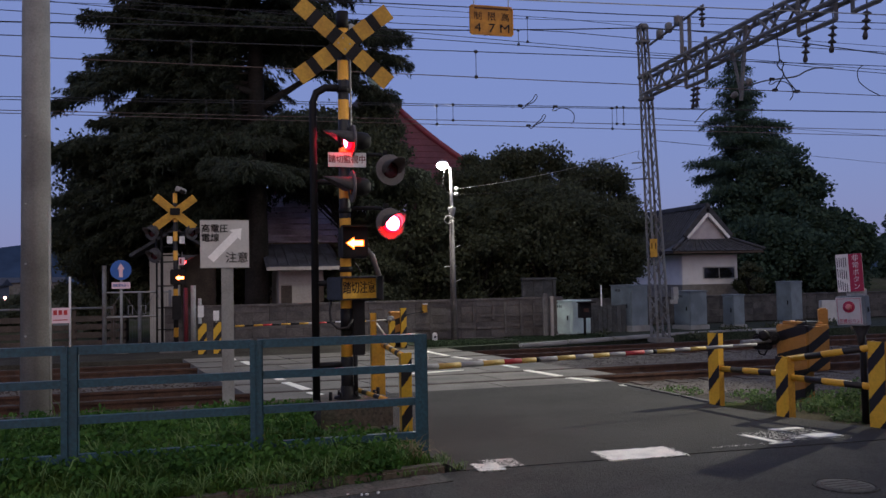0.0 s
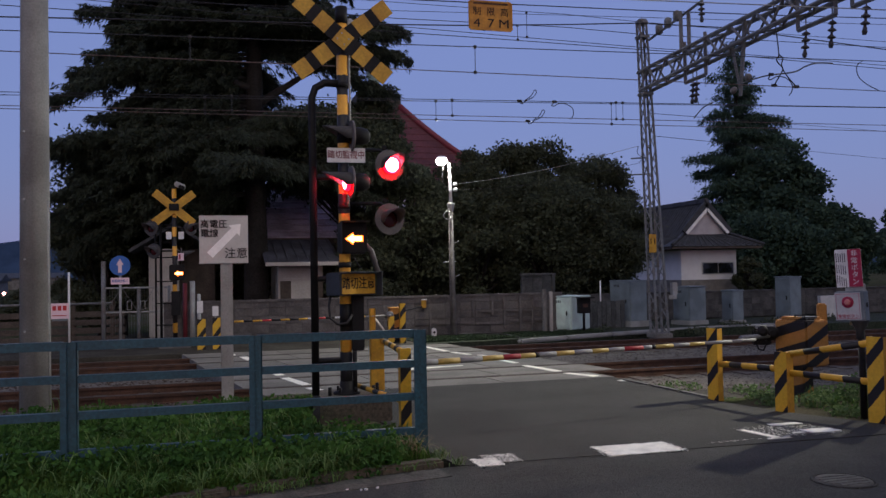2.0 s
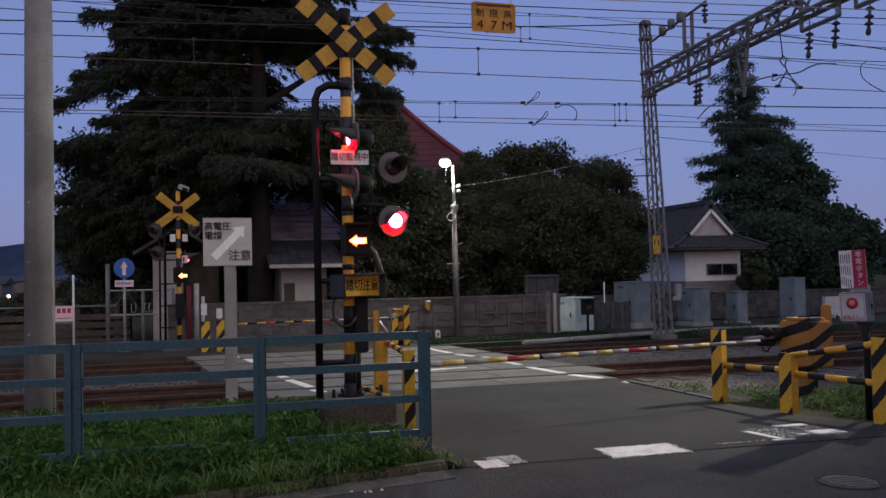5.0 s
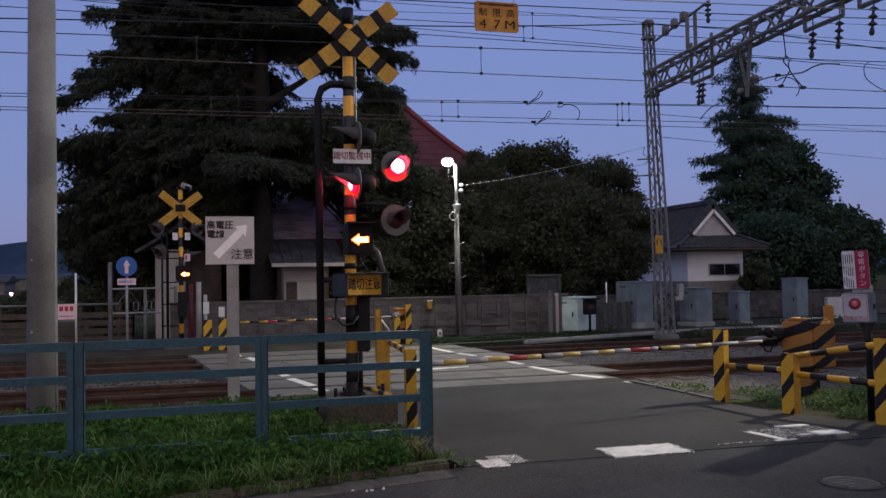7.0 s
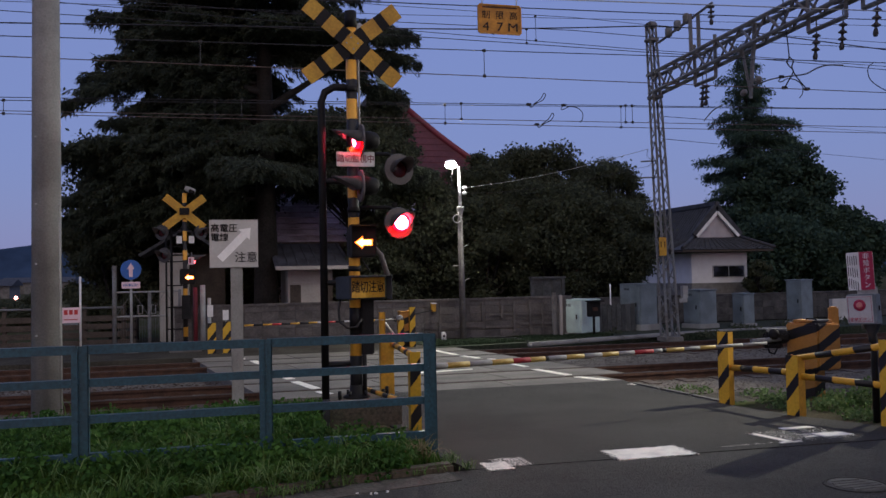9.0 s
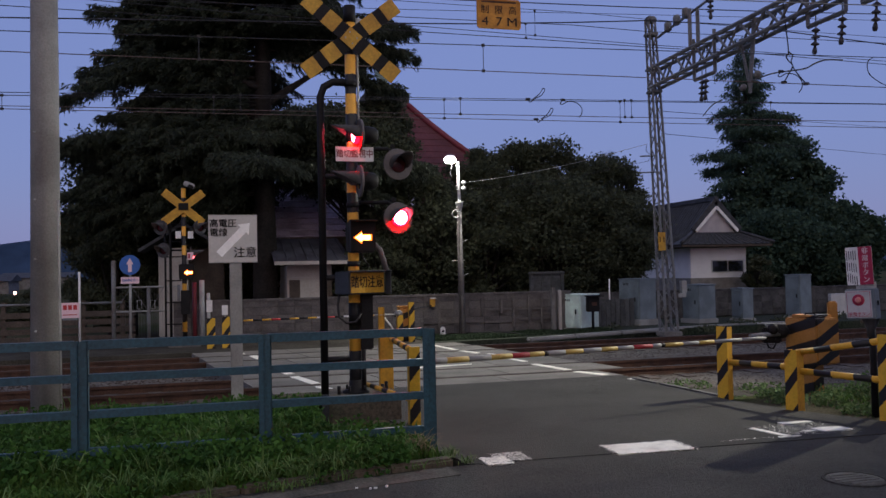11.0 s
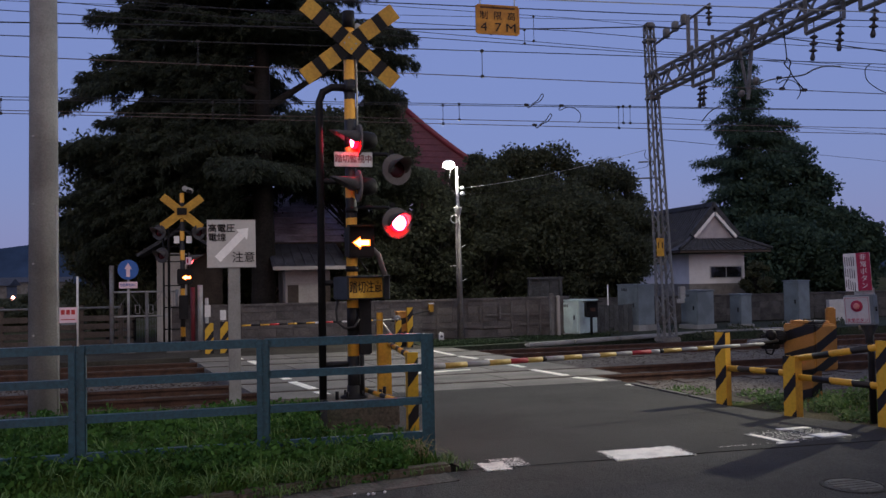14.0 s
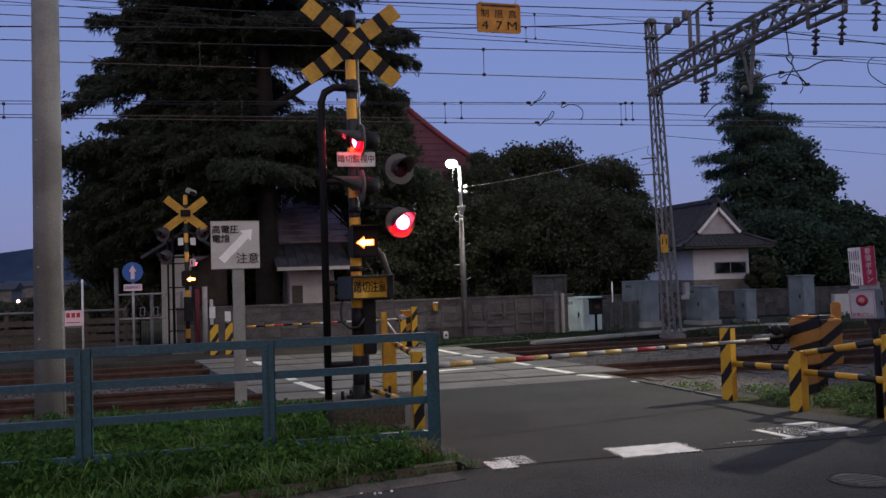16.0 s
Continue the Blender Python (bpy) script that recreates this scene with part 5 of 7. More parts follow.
def dropper(x, y, za, zb):
    t = thing("dropper", "short hanging wire between messenger and contact wire", "dropper", pose(x, y, 0), "droppers of the overhead line")
    part("hanger", tube(bmesh.new(), (0, 0, za), (0, 0, zb), 0.006, n=6), CABLE, t)
    for z in (za, zb):
        part("clip", block(0, 0, z, 0.05, 0.035, 0.05, 0.006), CABLE, t)


for x, y, za, zb in ((4.35, 16.3, 5.02, 4.65), (4.74, 16.48, 5.1, 4.778), (8.2, 16.3, 5.11, 4.67), (8.4, 16.48, 5.175, 4.814), (8.56, 16.48, 5.176, 4.815), (-0.1, 16.3, 4.93, 4.63), (0.39, 16.48, 5.02, 4.736), (4.1, 12.87, 5.2, 4.79),
                     (-0.28, 12.87, 5.12, 4.78), (-3.7, 16.3, 4.85, 4.61), (12.0, 16.48, 5.24, 4.848), (6.79, 17.5, 7.33, 6.78), (6.46, 17.2, 6.93, 6.62)):
    dropper(x, y, za, zb)

# jumper loops clamped to the wires
for x, y, z, s in ((6.2, 16.48, 5.13, 1), (6.3, 16.3, 4.68, 1), (6.98, 16.48, 5.14, -1), (9.6, 12.87, 5.0, -1)):
    r, t = random.Random(int(x * 100)), thing("jumper_loop", "loose curled jumper wire clamped to the overhead line", "jumper", pose(x, y, z), "jumper loops")
    pts = [(0, 0, 0), (0.05 * s, 0, -0.06), (0.16 * s, 0, 0.02), (0.3 * s, 0, 0.09), (0.38 * s, 0, 0.2), (0.34 * s, 0, 0.24), (0.26 * s, 0, 0.12), (0.1 * s, 0, 0.0)]
    if s < 0:
        pts = [(0, 0, 0), (-0.06, 0, -0.08), (0.0, 0, -0.09), (0.12, 0, -0.03), (0.3, 0, -0.05), (0.42, 0, -0.15), (0.42, 0, -0.28), (0.36, 0, -0.36)]
    part("loop", pipe(bmesh.new(), smooth(pts), 0.009, 6), CABLE, t)
    part("clip", block(0, 0, 0, 0.1, 0.04, 0.05, 0.008), CABLE, t)


def insulator(parent, x, y, z, length=0.3, tilt=0.0, m=None):
    prof = []
    k = 3
    for i in range(k):
        q = -length * i / k
        prof += [(0.025, q), (0.075, q - length / k * 0.3), (0.068, q - length / k * 0.45), (0.02, q - length / k * 0.6)]
    prof += [(0.035, -length), (0.045, -length - 0.05), (0.03, -length - 0.1)]
    part("insulator", lathe(bmesh.new(), prof, Matrix.Translation((x, y, z)) @ Matrix.Rotation(radians(tilt), 4, "X"), 12), PORCELAIN, parent)


def mast(x, y, top, base_w, top_w, lean, label):
    """A lattice mast of four angle legs with zigzag bracing."""
    t = thing("lattice_mast", label, "mast", pose(x, y, 0))

    def corner(i, j, f):
        w = base_w + (top_w - base_w) * f
        return Vector((lean * f + i * w / 2, j * w / 2, top * f))
    for i in (-1, 1):
        for j in (-1, 1):
            part("leg", tube(bmesh.new(), corner(i, j, -0.02), corner(i, j, 1), 0.034, 0.026, 6), OLD_STEEL, t)
    k = 22
    for a, b in (((-1, -1), (1, -1)), ((1, -1), (1, 1)), ((1, 1), (-1, 1)), ((-1, 1), (-1, -1))):
        for q in range(k):
            p, s = (a, b) if q % 2 else (b, a)
            part("lace", tube(bmesh.new(), corner(*p, q / k), corner(*s, (q + 1) / k), 0.013, n=5), OLD_STEEL, t)
    part("foot", block(0, 0, -0.03, base_w + 0.16, base_w + 0.16, 0.12, 0.02), DARK_CONCRETE, t)
    for z in (5.85, 6.4, top - 0.35):
        f = z / top
        w = base_w + (top_w - base_w) * f
        part("collar", block(lean * f, 0, z, w + 0.09, w + 0.09, 0.07, 0.01), OLD_STEEL, t)
    return t


m1 = mast(10.48, 18.55, 7.6, 0.31, 0.17, -0.29, "tall weathered lattice mast of the overhead line")
part("cap", block(-0.28, 0, 7.62, 0.24, 0.26, 0.14, 0.04), OLD_STEEL, m1)
plate = part("number_plate", block(-0.24, -0.2, 2.2, 0.19, 0.02, 0.44, 0.006), YELLOW, m1, "yellow plate with black figures")
lettering("figures", "11", 0.2, BLACK, plate, pose(-0.24, -0.212, 2.24))
part("junction_box", block(0.3, -0.2, 1.1, 0.14, 0.12, 0.3, 0.01), STEEL, m1)
part("bracket", block(0.22, -0.28, 0.9, 0.2, 0.05, 0.1, 0.01), STEEL, m1)
for z in (4.3, 3.9):
    part("cable_bracket", tube(bmesh.new(), (-0.2, 0, z), (-0.55, 0.2, z), 0.02, n=6), OLD_STEEL, m1)
mast(11.05, 10.1, 6.9, 0.5, 0.3, -0.3, "lattice mast carrying the portal beam")


def portal_beam():
    b = thing("portal_beam", "weathered steel lattice beam spanning both tracks", "portal beam", pose(10.3, 0, 0))

    def zs(y):
        """Lower and upper chord, arched a little towards the middle."""
        f = min(1, max(0, (18.8 - y) / 6.7))
        return 5.95 + 0.2 * f, 6.42 + 0.11 * f
    ys = [18.66 - 0.42 * i for i in range(22)]
    for dx in (-0.14, 0.14):
        for q in (0, 1):
            bm = bmesh.new()
            for a, c in zip(ys, ys[1:]):
                tube(bm, (dx, a, zs(a)[q]), (dx, c, zs(c)[q]), 0.045, n=6)
            part("chord", bm, OLD_STEEL, b)
        for i, (a, c) in enumerate(zip(ys, ys[1:])):
            part("brace", tube(bmesh.new(), (dx, a, zs(a)[i % 2]), (dx, c, zs(c)[1 - i % 2]), 0.026, n=6), OLD_STEEL, b)
    for q in (0, 1):
        bm = bmesh.new()
        for i, (a, c) in enumerate(zip(ys, ys[1:])):
            s = -0.14 if i % 2 else 0.14
            tube(bm, (s, a, zs(a)[q]), (-s, c, zs(c)[q]), 0.02, n=5)
        part("lacing", bm, OLD_STEEL, b)
    # bracket frames with insulators below and above the beam
    for y, w, hung in ((16.4, 0.41, (0.1, -0.05)), (12.53, 0.48, (0.27, -0.4)), (11.35, 0.31, (0.0,))):
        lo = zs(y)[0] + 0.15
        bm = bmesh.new()
        for p, q in (((0, y + w, lo + 0.5), (0, y + w, lo - 0.42)), ((0, y + w, lo - 0.42), (0, y - w, lo - 0.42)), ((0, y - w, lo - 0.42), (0, y - w, lo + 0.5))):
            a, c = Vector(p), Vector(q)
            tube(bm, a, c, 0.045, n=4)
        hang = part("drop_frame", bm, OLD_STEEL, b)
        for dy in hung:
            part("bolt", tube(bmesh.new(), (0, y + dy, lo - 0.25), (0, y + dy, lo - 0.5), 0.012, n=6), OLD_STEEL, hang)
            insulator(hang, 0, y + dy, lo - 0.5, 0.36, 8)
    up = part("upper_frame", tube(tube(bmesh.new(), (-0.1, 16.78, 6.5), (-0.1, 16.78, 7.35), 0.05, n=4), (0.1, 16.78, 6.5), (0.1, 16.78, 7.35), 0.05, n=4), OLD_STEEL, b)
    part("cross_arm", tube(bmesh.new(), (0, 18.4, 7.15), (0, 16.05, 7.38), 0.03, n=6), OLD_STEEL, b)
    for y, z in ((17.9, 7.3), (17.5, 7.34), (17.1, 7.38)):
        part("insulator_pot", lathe(bmesh.new(), [(0.04, 0), (0.085, 0.03), (0.085, 0.2), (0.05, 0.24)], pose(0, y, z - 0.15), 12), OLD_STEEL, b)
    insulator(b, 0, 16.1, 7.34, 0.32)
    for y, z in ((14.53, 5.36), (15.01, 5.2)):
        part("insulator", lathe(bmesh.new(), [(0.02, -0.07), (0.055, -0.055), (0.065, -0.02), (0.065, 0.02), (0.055, 0.055), (0.02, 0.07)], pose(0, y, z, 70), 16), DARK_CONCRETE, b, "pale porcelain drum insulator")
    # V-shaped strut that carries the far steady arm
    part("strut", tube(bmesh.new(), (0, 14.57, 6.5), (0, 14.79, 5.04), 0.05, 0.04, 6), OLD_STEEL, b)
    part("strut", tube(bmesh.new(), (0, 15.06, 6.2), (0, 14.8, 5.2), 0.035, 0.03, 6), OLD_STEEL, b)
    return b


portal_beam()
wire("steady_arm", smooth([(10.3, 12.17, 5.06), (10.3, 12.56, 5.16), (10.3, 12.85, 5.17), (10.3, 13.12, 5.14), (10.3, 13.56, 5.2), (10.3, 14.1, 5.27), (10.3, 14.7, 5.28)]), 0.014, "curved steady arm holding the contact wire", OLD_STEEL, "steady arms")
wire("steady_arm", smooth([(10.3, 15.8, 5.1), (10.3, 16.05, 5.08), (10.3, 16.25, 5.02), (10.3, 16.5, 4.9)]), 0.014, "curved steady arm holding the contact wire", OLD_STEEL, "steady arms")
wire("jumper_cable", smooth([(10.3, 13.7, 6.69), (10.3, 13.62, 6.01), (10.3, 13.57, 5.57), (10.3, 13.64, 5.5), (10.31, 13.6, 5.41), (10.32, 13.49, 5.28), (10.3, 13.58, 5.15), (10.3, 13.73, 5.02)]), 0.012, "twisted jumper cable hanging from the beam", CABLE, "jumper cables")
wire("jumper_cable", smooth([(10.3, 13.57, 5.57), (10.31, 13.47, 5.46), (10.3, 13.5, 5.36), (10.29, 13.38, 5.16), (10.3, 13.11, 4.86)]), 0.012, "twisted jumper cable hanging from the beam", CABLE, "jumper cables")
wire("jumper_cable", smooth([(11.56, 12.87, 5.34), (11.45, 12.87, 5.27), (11.42, 12.87, 5.17), (11.47, 12.87, 5.02), (11.67, 12.87, 4.89), (11.9, 12.87, 4.8)]), 0.008, "loose curved jumper cable beside the beam", CABLE, "jumper cables")
for y, z in ((13.11, 4.86), (13.73, 5.02)):
    solid("wire_clamp", block(10.3, y, z, 0.1, 0.07, 0.05, 0.01), CABLE, "small dark clamp at the end of a jumper cable", "clamp", group="wire clamps")

# ---- utility pole, blue fence ----
pole = thing("utility_pole", "thick round weathered concrete utility pole", "utility pole", pose(-2.165, 11.7, -0.15))
part("shaft", tube(bmesh.new(), (0, 0, 0), (0.02, 0, 11), 0.185, 0.137, 28), CONCRETE, pole)
# added tube imitates the lamplit strip down the pole's right edge
part("cable_tube", tube(bmesh.new(), (0.17, -0.06, 0), (0.158, -0.06, 2.75), 0.02, 0.02, 10), CONCRETE, pole)
for z in (1.1, 2.0, 2.75, 3.6):
    part("peg", tube(bmesh.new(), (-0.08, -0.13, z), (-0.09, -0.18, z), 0.012, n=8), STEEL, pole)


def fence_post(x, y, wide=0.095):
    bm = bmesh.new()
    box(bm, -0.022, -0.05, 0.53, wide * 0.6, 0.01, 1.14)
    box(bm, -0.022 + wide * 0.3 - 0.004, -0.018, 0.53, 0.008, 0.06, 1.136)
    box(bm, -0.022 + wide * 0.78, -0.02, 0.53, wide * 0.97, 0.01, 1.132)
    box(bm, -0.022 + wide * 1.24, 0.01, 0.53, 0.008, 0.07, 1.128)
    return bm


fence = thing("guard_fence", "blue painted steel guard fence with four rails", "fence", pose(0, 7.3, 0))
posts = (1.74, 0.33, -1.12, -2.56, -4.0, -5.44)
for i, x in enumerate(posts):
    p = part("post", fence_post(x, 0, (0.075, 0.068, 0.078, 0.09, 0.09, 0.09)[i]), BLUE, fence, m=pose(x, 0, 0))
    for z in (0.21, 0.51, 0.8):
        part("bolt", tube(bmesh.new(), (0, -0.052, z), (0, -0.064, z), 0.012, n=8), BLUE, p)
for a, b in zip(posts, posts[1:]):
    for z, h in ((1.065, 0.07), (0.80, 0.062), (0.51, 0.062), (0.21, 0.062)):
        bm = bmesh.new()
        L = a - b - 0.06
        box(bm, 0, -0.03, 0, L, 0.006, h)
        box(bm, 0, 0.0, h / 2 - 0.003, L, 0.06, 0.006)
        part("rail", bm, BLUE, fence, m=pose((a + b) / 2, 0.02, z))

# ---- crossing signals ----


def glow_mesh(me, core):
    """Adds the white-hot middle to a lit lens."""
    both = bmesh.new()
    both.from_mesh(me)
    n = len(both.faces)
    tmp = mesh_of("core", core, RED_CORE)
    both.from_mesh(tmp)
    both.faces.ensure_lookup_table()
    for f in both.faces[n:]:
        f.material_index = 1
    out = bpy.data.meshes.new("light")
    both.to_mesh(out)
    both.free()
    out.materials.append(RED_GLOW)
    out.materials.append(RED_CORE)
    return out


def lamp_head(parent, m, lit=False, plate=BACKPLATE):
    """A red lamp: housing, round backplate, hood, dark lens, and the light that shows when it flashes. Faces -y."""
    turn = Matrix.Rotation(radians(90), 4, "X")   # z of the lathe to -y
    head = part("lamp_housing", lathe(bmesh.new(), [(0.05, -0.2), (0.085, -0.17), (0.1, -0.1), (0.105, 0.0)], turn, 24), BLACK, parent, "black lamp housing", m)
    ring = bmesh.new()
    n = 32
    circ = [(math.cos(2 * math.pi * i / n), math.sin(2 * math.pi * i / n)) for i in range(n)]
    loops = [[ring.verts.new((c * r, y, s * r)) for c, s in circ] for r, y in ((0.095, -0.012), (0.172, -0.012), (0.176, 0.0), (0.172, 0.01), (0.095, 0.01))]
    for a, b in zip(loops, loops[1:] + loops[:1]):
        for i in range(n):
            ring.faces.new((a[i], a[(i + 1) % n], b[(i + 1) % n], b[i]))
    part("backplate", ring, plate, head, "dull grey round backplate")
    hood = bmesh.new()
    k = 28
    rows = []
    for r in (0.108, 0.102):
        row = []
        for i in range(k + 1):
            a = radians(-22 + 224 * i / k)
            long = 0.016 + 0.31 * (0.5 + 0.5 * math.sin(a)) ** 1.4
            row.append((hood.verts.new((r * math.cos(a), -0.012, r * math.sin(a))), hood.verts.new((r * 0.98 * math.cos(a), -long, r * 0.98 * math.sin(a)))))
        rows.append(row)
    for j, row in enumerate(rows):
        for p, q in zip(row, row[1:]):
            face = hood.faces.new((p[0], q[0], q[1], p[1]))
            face.smooth, face.material_index = True, j
    for i in range(k):
        hood.faces.new((rows[0][i][1], rows[0][i + 1][1], rows[1][i + 1][1], rows[1][i][1]))
    part("hood", hood, HOOD, head).data.materials.append(LINING)
    part("lens", lathe(bmesh.new(), [(0.095, 0.0), (0.09, 0.012), (0.06, 0.022), (0.02, 0.027)], turn, 28), DARK_LENS, head)
    if lit:
        core = lathe(bmesh.new(), [(0.082, 0.05), (0.066, 0.061), (0.036, 0.068), (0.008, 0.07)], turn, 24)
        light = part("light", lathe(bmesh.new(), [(0.094, 0.0), (0.1, 0.03), (0.094, 0.046), (0.06, 0.058), (0.012, 0.064)], turn, 28), RED_GLOW, head, "lit red lens")
        light.data = glow_mesh(light.data, core)
        return head, light
    return head, None


def crossbuck(parent, z, y, plain=False, size=1.3):
    """Two crossed boards with yellow and black bands."""
    for k, ang in enumerate((-40, 38)):
        board = part("crossbuck_board", block(0, 0, 0, size, 0.012, 0.185, 0.004), YELLOW if plain else BLACK, parent, m=pose(0, y - 0.014 * (k == 0), z, 0, -ang, 0))
        if plain:
            continue
        for i in range(5):
            x = -0.56 + i * 0.28
            if k == 1 and i == 2:
                continue
            part("band", block(x, -0.008, 0, 0.175, 0.006, 0.187, 0.002), YELLOW, board)
        for dx in (-0.05, 0.05):
            for dz in (-0.04, 0.04):
                if k == 0:
                    part("bolt", tube(bmesh.new(), (dx, -0.01, dz), (dx, -0.018, dz), 0.009, n=8), STEEL, board)


def arrow_shape(bm, w, h, y, x=0.0, z=0.0, t=0.006, neck=-0.05):
    """A stubby arrow to the west in the x-z plane."""
    o = [(-w / 2, 0), (w * neck, h / 2), (w * neck, h * 0.25), (w / 2, h * 0.25), (w / 2, -h * 0.25), (w * neck, -h * 0.25), (w * neck, -h / 2)]
    f = [bm.verts.new((x + a, y, z + b)) for a, b in o]
    g = [bm.verts.new((x + a, y + t, z + b)) for a, b in o]
    bm.faces.new(f)
    bm.faces.new(g[::-1])
    for i in range(len(o)):
        j = (i + 1) % len(o)
        bm.faces.new((f[i], g[i], g[j], f[j]))
    return bm


FLASH = {"first": [], "second": []}     # the lights of the two alternating pairs


def near_signal():
    s = thing("crossing_signal", "banded signal pole with crossbuck, red lamps and arrow", "crossing signal", pose(1.42, 9.35, 0))
    part("foundation", block(0.06, 0.06, 0.02, 0.78, 0.72, 0.52, 0.02), KERB, s, "worn brown concrete foundation block")
    part("pole", tube(bmesh.new(), (0, 0, 0.4), (0, 0, 4.72), 0.064, 0.062, 20), POLE_BANDS, s, m=pose(0, 0, -0.14))
    part("sleeve", tube(bmesh.new(), (0, 0, 0.3), (0, 0, 0.74), 0.068, n=20), BLACK, s)
    part("cap", tube(bmesh.new(), (0, 0, 4.39), (0, 0, 4.58), 0.068, n=20), BLACK, s)
    for low, high in ((1.02, 1.27), (3.05, 3.2)):
        part("sleeve", tube(bmesh.new(), (0, 0, low), (0, 0, high), 0.0665, n=20), BLACK, s)
    part("base_flange", lathe(bmesh.new(), [(0.15, 0.27), (0.15, 0.3), (0.08, 0.32), (0.075, 0.42)], None, 20), BLACK, s)
    for a in (45, 135, 225, 315):
        part("anchor_bolt", tube(bmesh.new(), (0.12 * math.cos(radians(a)), 0.12 * math.sin(radians(a)), 0.29), (0.12 * math.cos(radians(a)), 0.12 * math.sin(radians(a)), 0.36), 0.014, n=8), BLACK, s)
    crossbuck(s, 4.195, -0.085)
    part("conduit", pipe(bmesh.new(), [(0.075, -0.03, 2.95), (0.078, -0.03, 3.5), (0.075, -0.03, 4.0), (0.09, -0.03, 4.3)], 0.011, 8), STEEL, s)
    part("bell", lathe(bmesh.new(), [(0.02, 0.0), (0.055, 0.02), (0.07, 0.09), (0.05, 0.14), (0.02, 0.16)], pose(0.1, 0.03, 4.3), 16), STEEL, s)
    for z in (3.7, 3.2, 2.7, 2.35, 1.7):
        part("clamp", tube(bmesh.new(), (0, 0, z - 0.03), (0, 0, z + 0.03), 0.072, n=20), BLACK, s)
    east, west = 12, -86
    for x, y, z, rz, group in ((0.08, -0.1, 3.12, west, "first"), (0.054, -0.2, 2.6, west, "second"), (0.5, -0.1, 2.8, east, "second"), (0.49, -0.1, 2.2, east, "first")):
        head, light = lamp_head(s, pose(x, y, z, 0, 0, rz), True)
        FLASH[group].append(light)
    for z in (2.98, 2.38):
        part("lamp_arm", pipe(bmesh.new(), [(0, 0, z), (0.4, -0.02, z), (0.5, 0.0, z - 0.06), (0.5, 0.02, z - 0.16)], 0.02, 8), BLACK, s)
        part("clip", block(0.46, -0.02, z + 0.03, 0.05, 0.05, 0.05, 0.008), BLACK, s)
    for x, y, z in ((0.16, -0.1, 3.12), (0.2, -0.2, 2.62)):
        part("lamp_arm", tube(bmesh.new(), (0, 0, z + 0.06), (x, y, z + 0.06), 0.02, n=8), BLACK, s)
    notice = part("notice_board", block(0.015, -0.11, 2.905, 0.425, 0.008, 0.165, 0.004), WHITE, s, "white board with red lettering", pose(0, 0, 0, 0, 0, 0))
    lettering("letters", "踏切監視中", 0.094, HIP, notice, pose(0.015, -0.117, 2.905), squeeze=0.88, bold=0.012)
    # direction indicator
    ind = part("indicator_box", block(0.08, -0.02, 2.0, 0.3, 0.22, 0.36, 0.02), BLACK, s, "black direction-indicator box")
    part("visor", box(box(bmesh.new(), 0.08, -0.2, 2.17, 0.3, 0.16, 0.01), -0.065, -0.2, 2.0, 0.01, 0.16, 0.34), BLACK, ind)
    part("arrow", arrow_shape(bmesh.new(), 0.2, 0.14, -0.138, 0.085, 1.985), AMBER_GLOW, ind, "glowing amber arrow")
    part("arrow_core", arrow_shape(bmesh.new(), 0.17, 0.1, -0.142, 0.085, 1.985), AMBER_CORE, ind)
    # lettered warning box
    wb = part("warning_box", block(0, 0, 0, 0.47, 0.3, 0.25, 0.012), BOX_GREY, s, "grey-blue warning box with yellow front", pose(0.055, -0.06, 1.49, 0, 0, 24))
    part("front", block(0, -0.153, 0, 0.43, 0.008, 0.22, 0.003), YELLOW, wb)
    lettering("letters", "踏切注意", 0.138, BLACK, wb, pose(-0.005, -0.16, 0), squeeze=0.77, bold=0.01)
    part("visor", box(box(bmesh.new(), 0, -0.21, 0.13, 0.49, 0.12, 0.008), 0.245, -0.2, 0, 0.008, 0.1, 0.26), BOX_GREY, wb)
    part("stay", pipe(bmesh.new(), [(0.2, 0, 1.95), (0.3, 0, 1.85), (0.38, 0.02, 1.6)], 0.03, 8), BACKPLATE, s)
    part("cable", pipe(bmesh.new(), [(-0.16, -0.02, 1.4), (-0.19, -0.04, 1.25), (-0.18, -0.06, 1.12), (-0.1, -0.08, 1.05), (0.0, -0.09, 1.06), (0.06, -0.08, 1.15)], 0.014, 8), CABLE, s)
    part("cable", pipe(bmesh.new(), [(0.06, -0.05, 1.85), (0.1, -0.09, 1.75), (0.16, -0.1, 1.66)], 0.008, 6), CABLE, s)
    jb = part("junction_box", block(0.13, 0.03, 1.06, 0.14, 0.16, 0.62, 0.012), BLACK, s)
    part("cable_tube", tube(bmesh.new(), (0.09, -0.03, 0.3), (0.09, -0.03, 0.75), 0.025, n=10), BLACK, s)
    # black ladder frame beside the pole
    lad = part("ladder_post", pipe(bmesh.new(), [(-0.34, 0, 0.28), (-0.34, 0, 3.55), (-0.3, 0, 3.66), (-0.2, 0, 3.72), (0, 0, 3.72)], 0.043, 10), BLACK, s, "black steel ladder frame")
    for z in (0.65, 2.67, 1.55):
        part("rung", tube(bmesh.new(), (-0.34, 0, z), (0, 0, z), 0.03, n=8), BLACK, lad)
    for x, y in ((-0.2, -0.1), (0.28, -0.1), (0.36, 0.1)):
        part("anchor_bolt", tube(bmesh.new(), (x, y, 0.27), (x, y, 0.37), 0.02, n=8), BLACK, s)
    return s


near_signal()


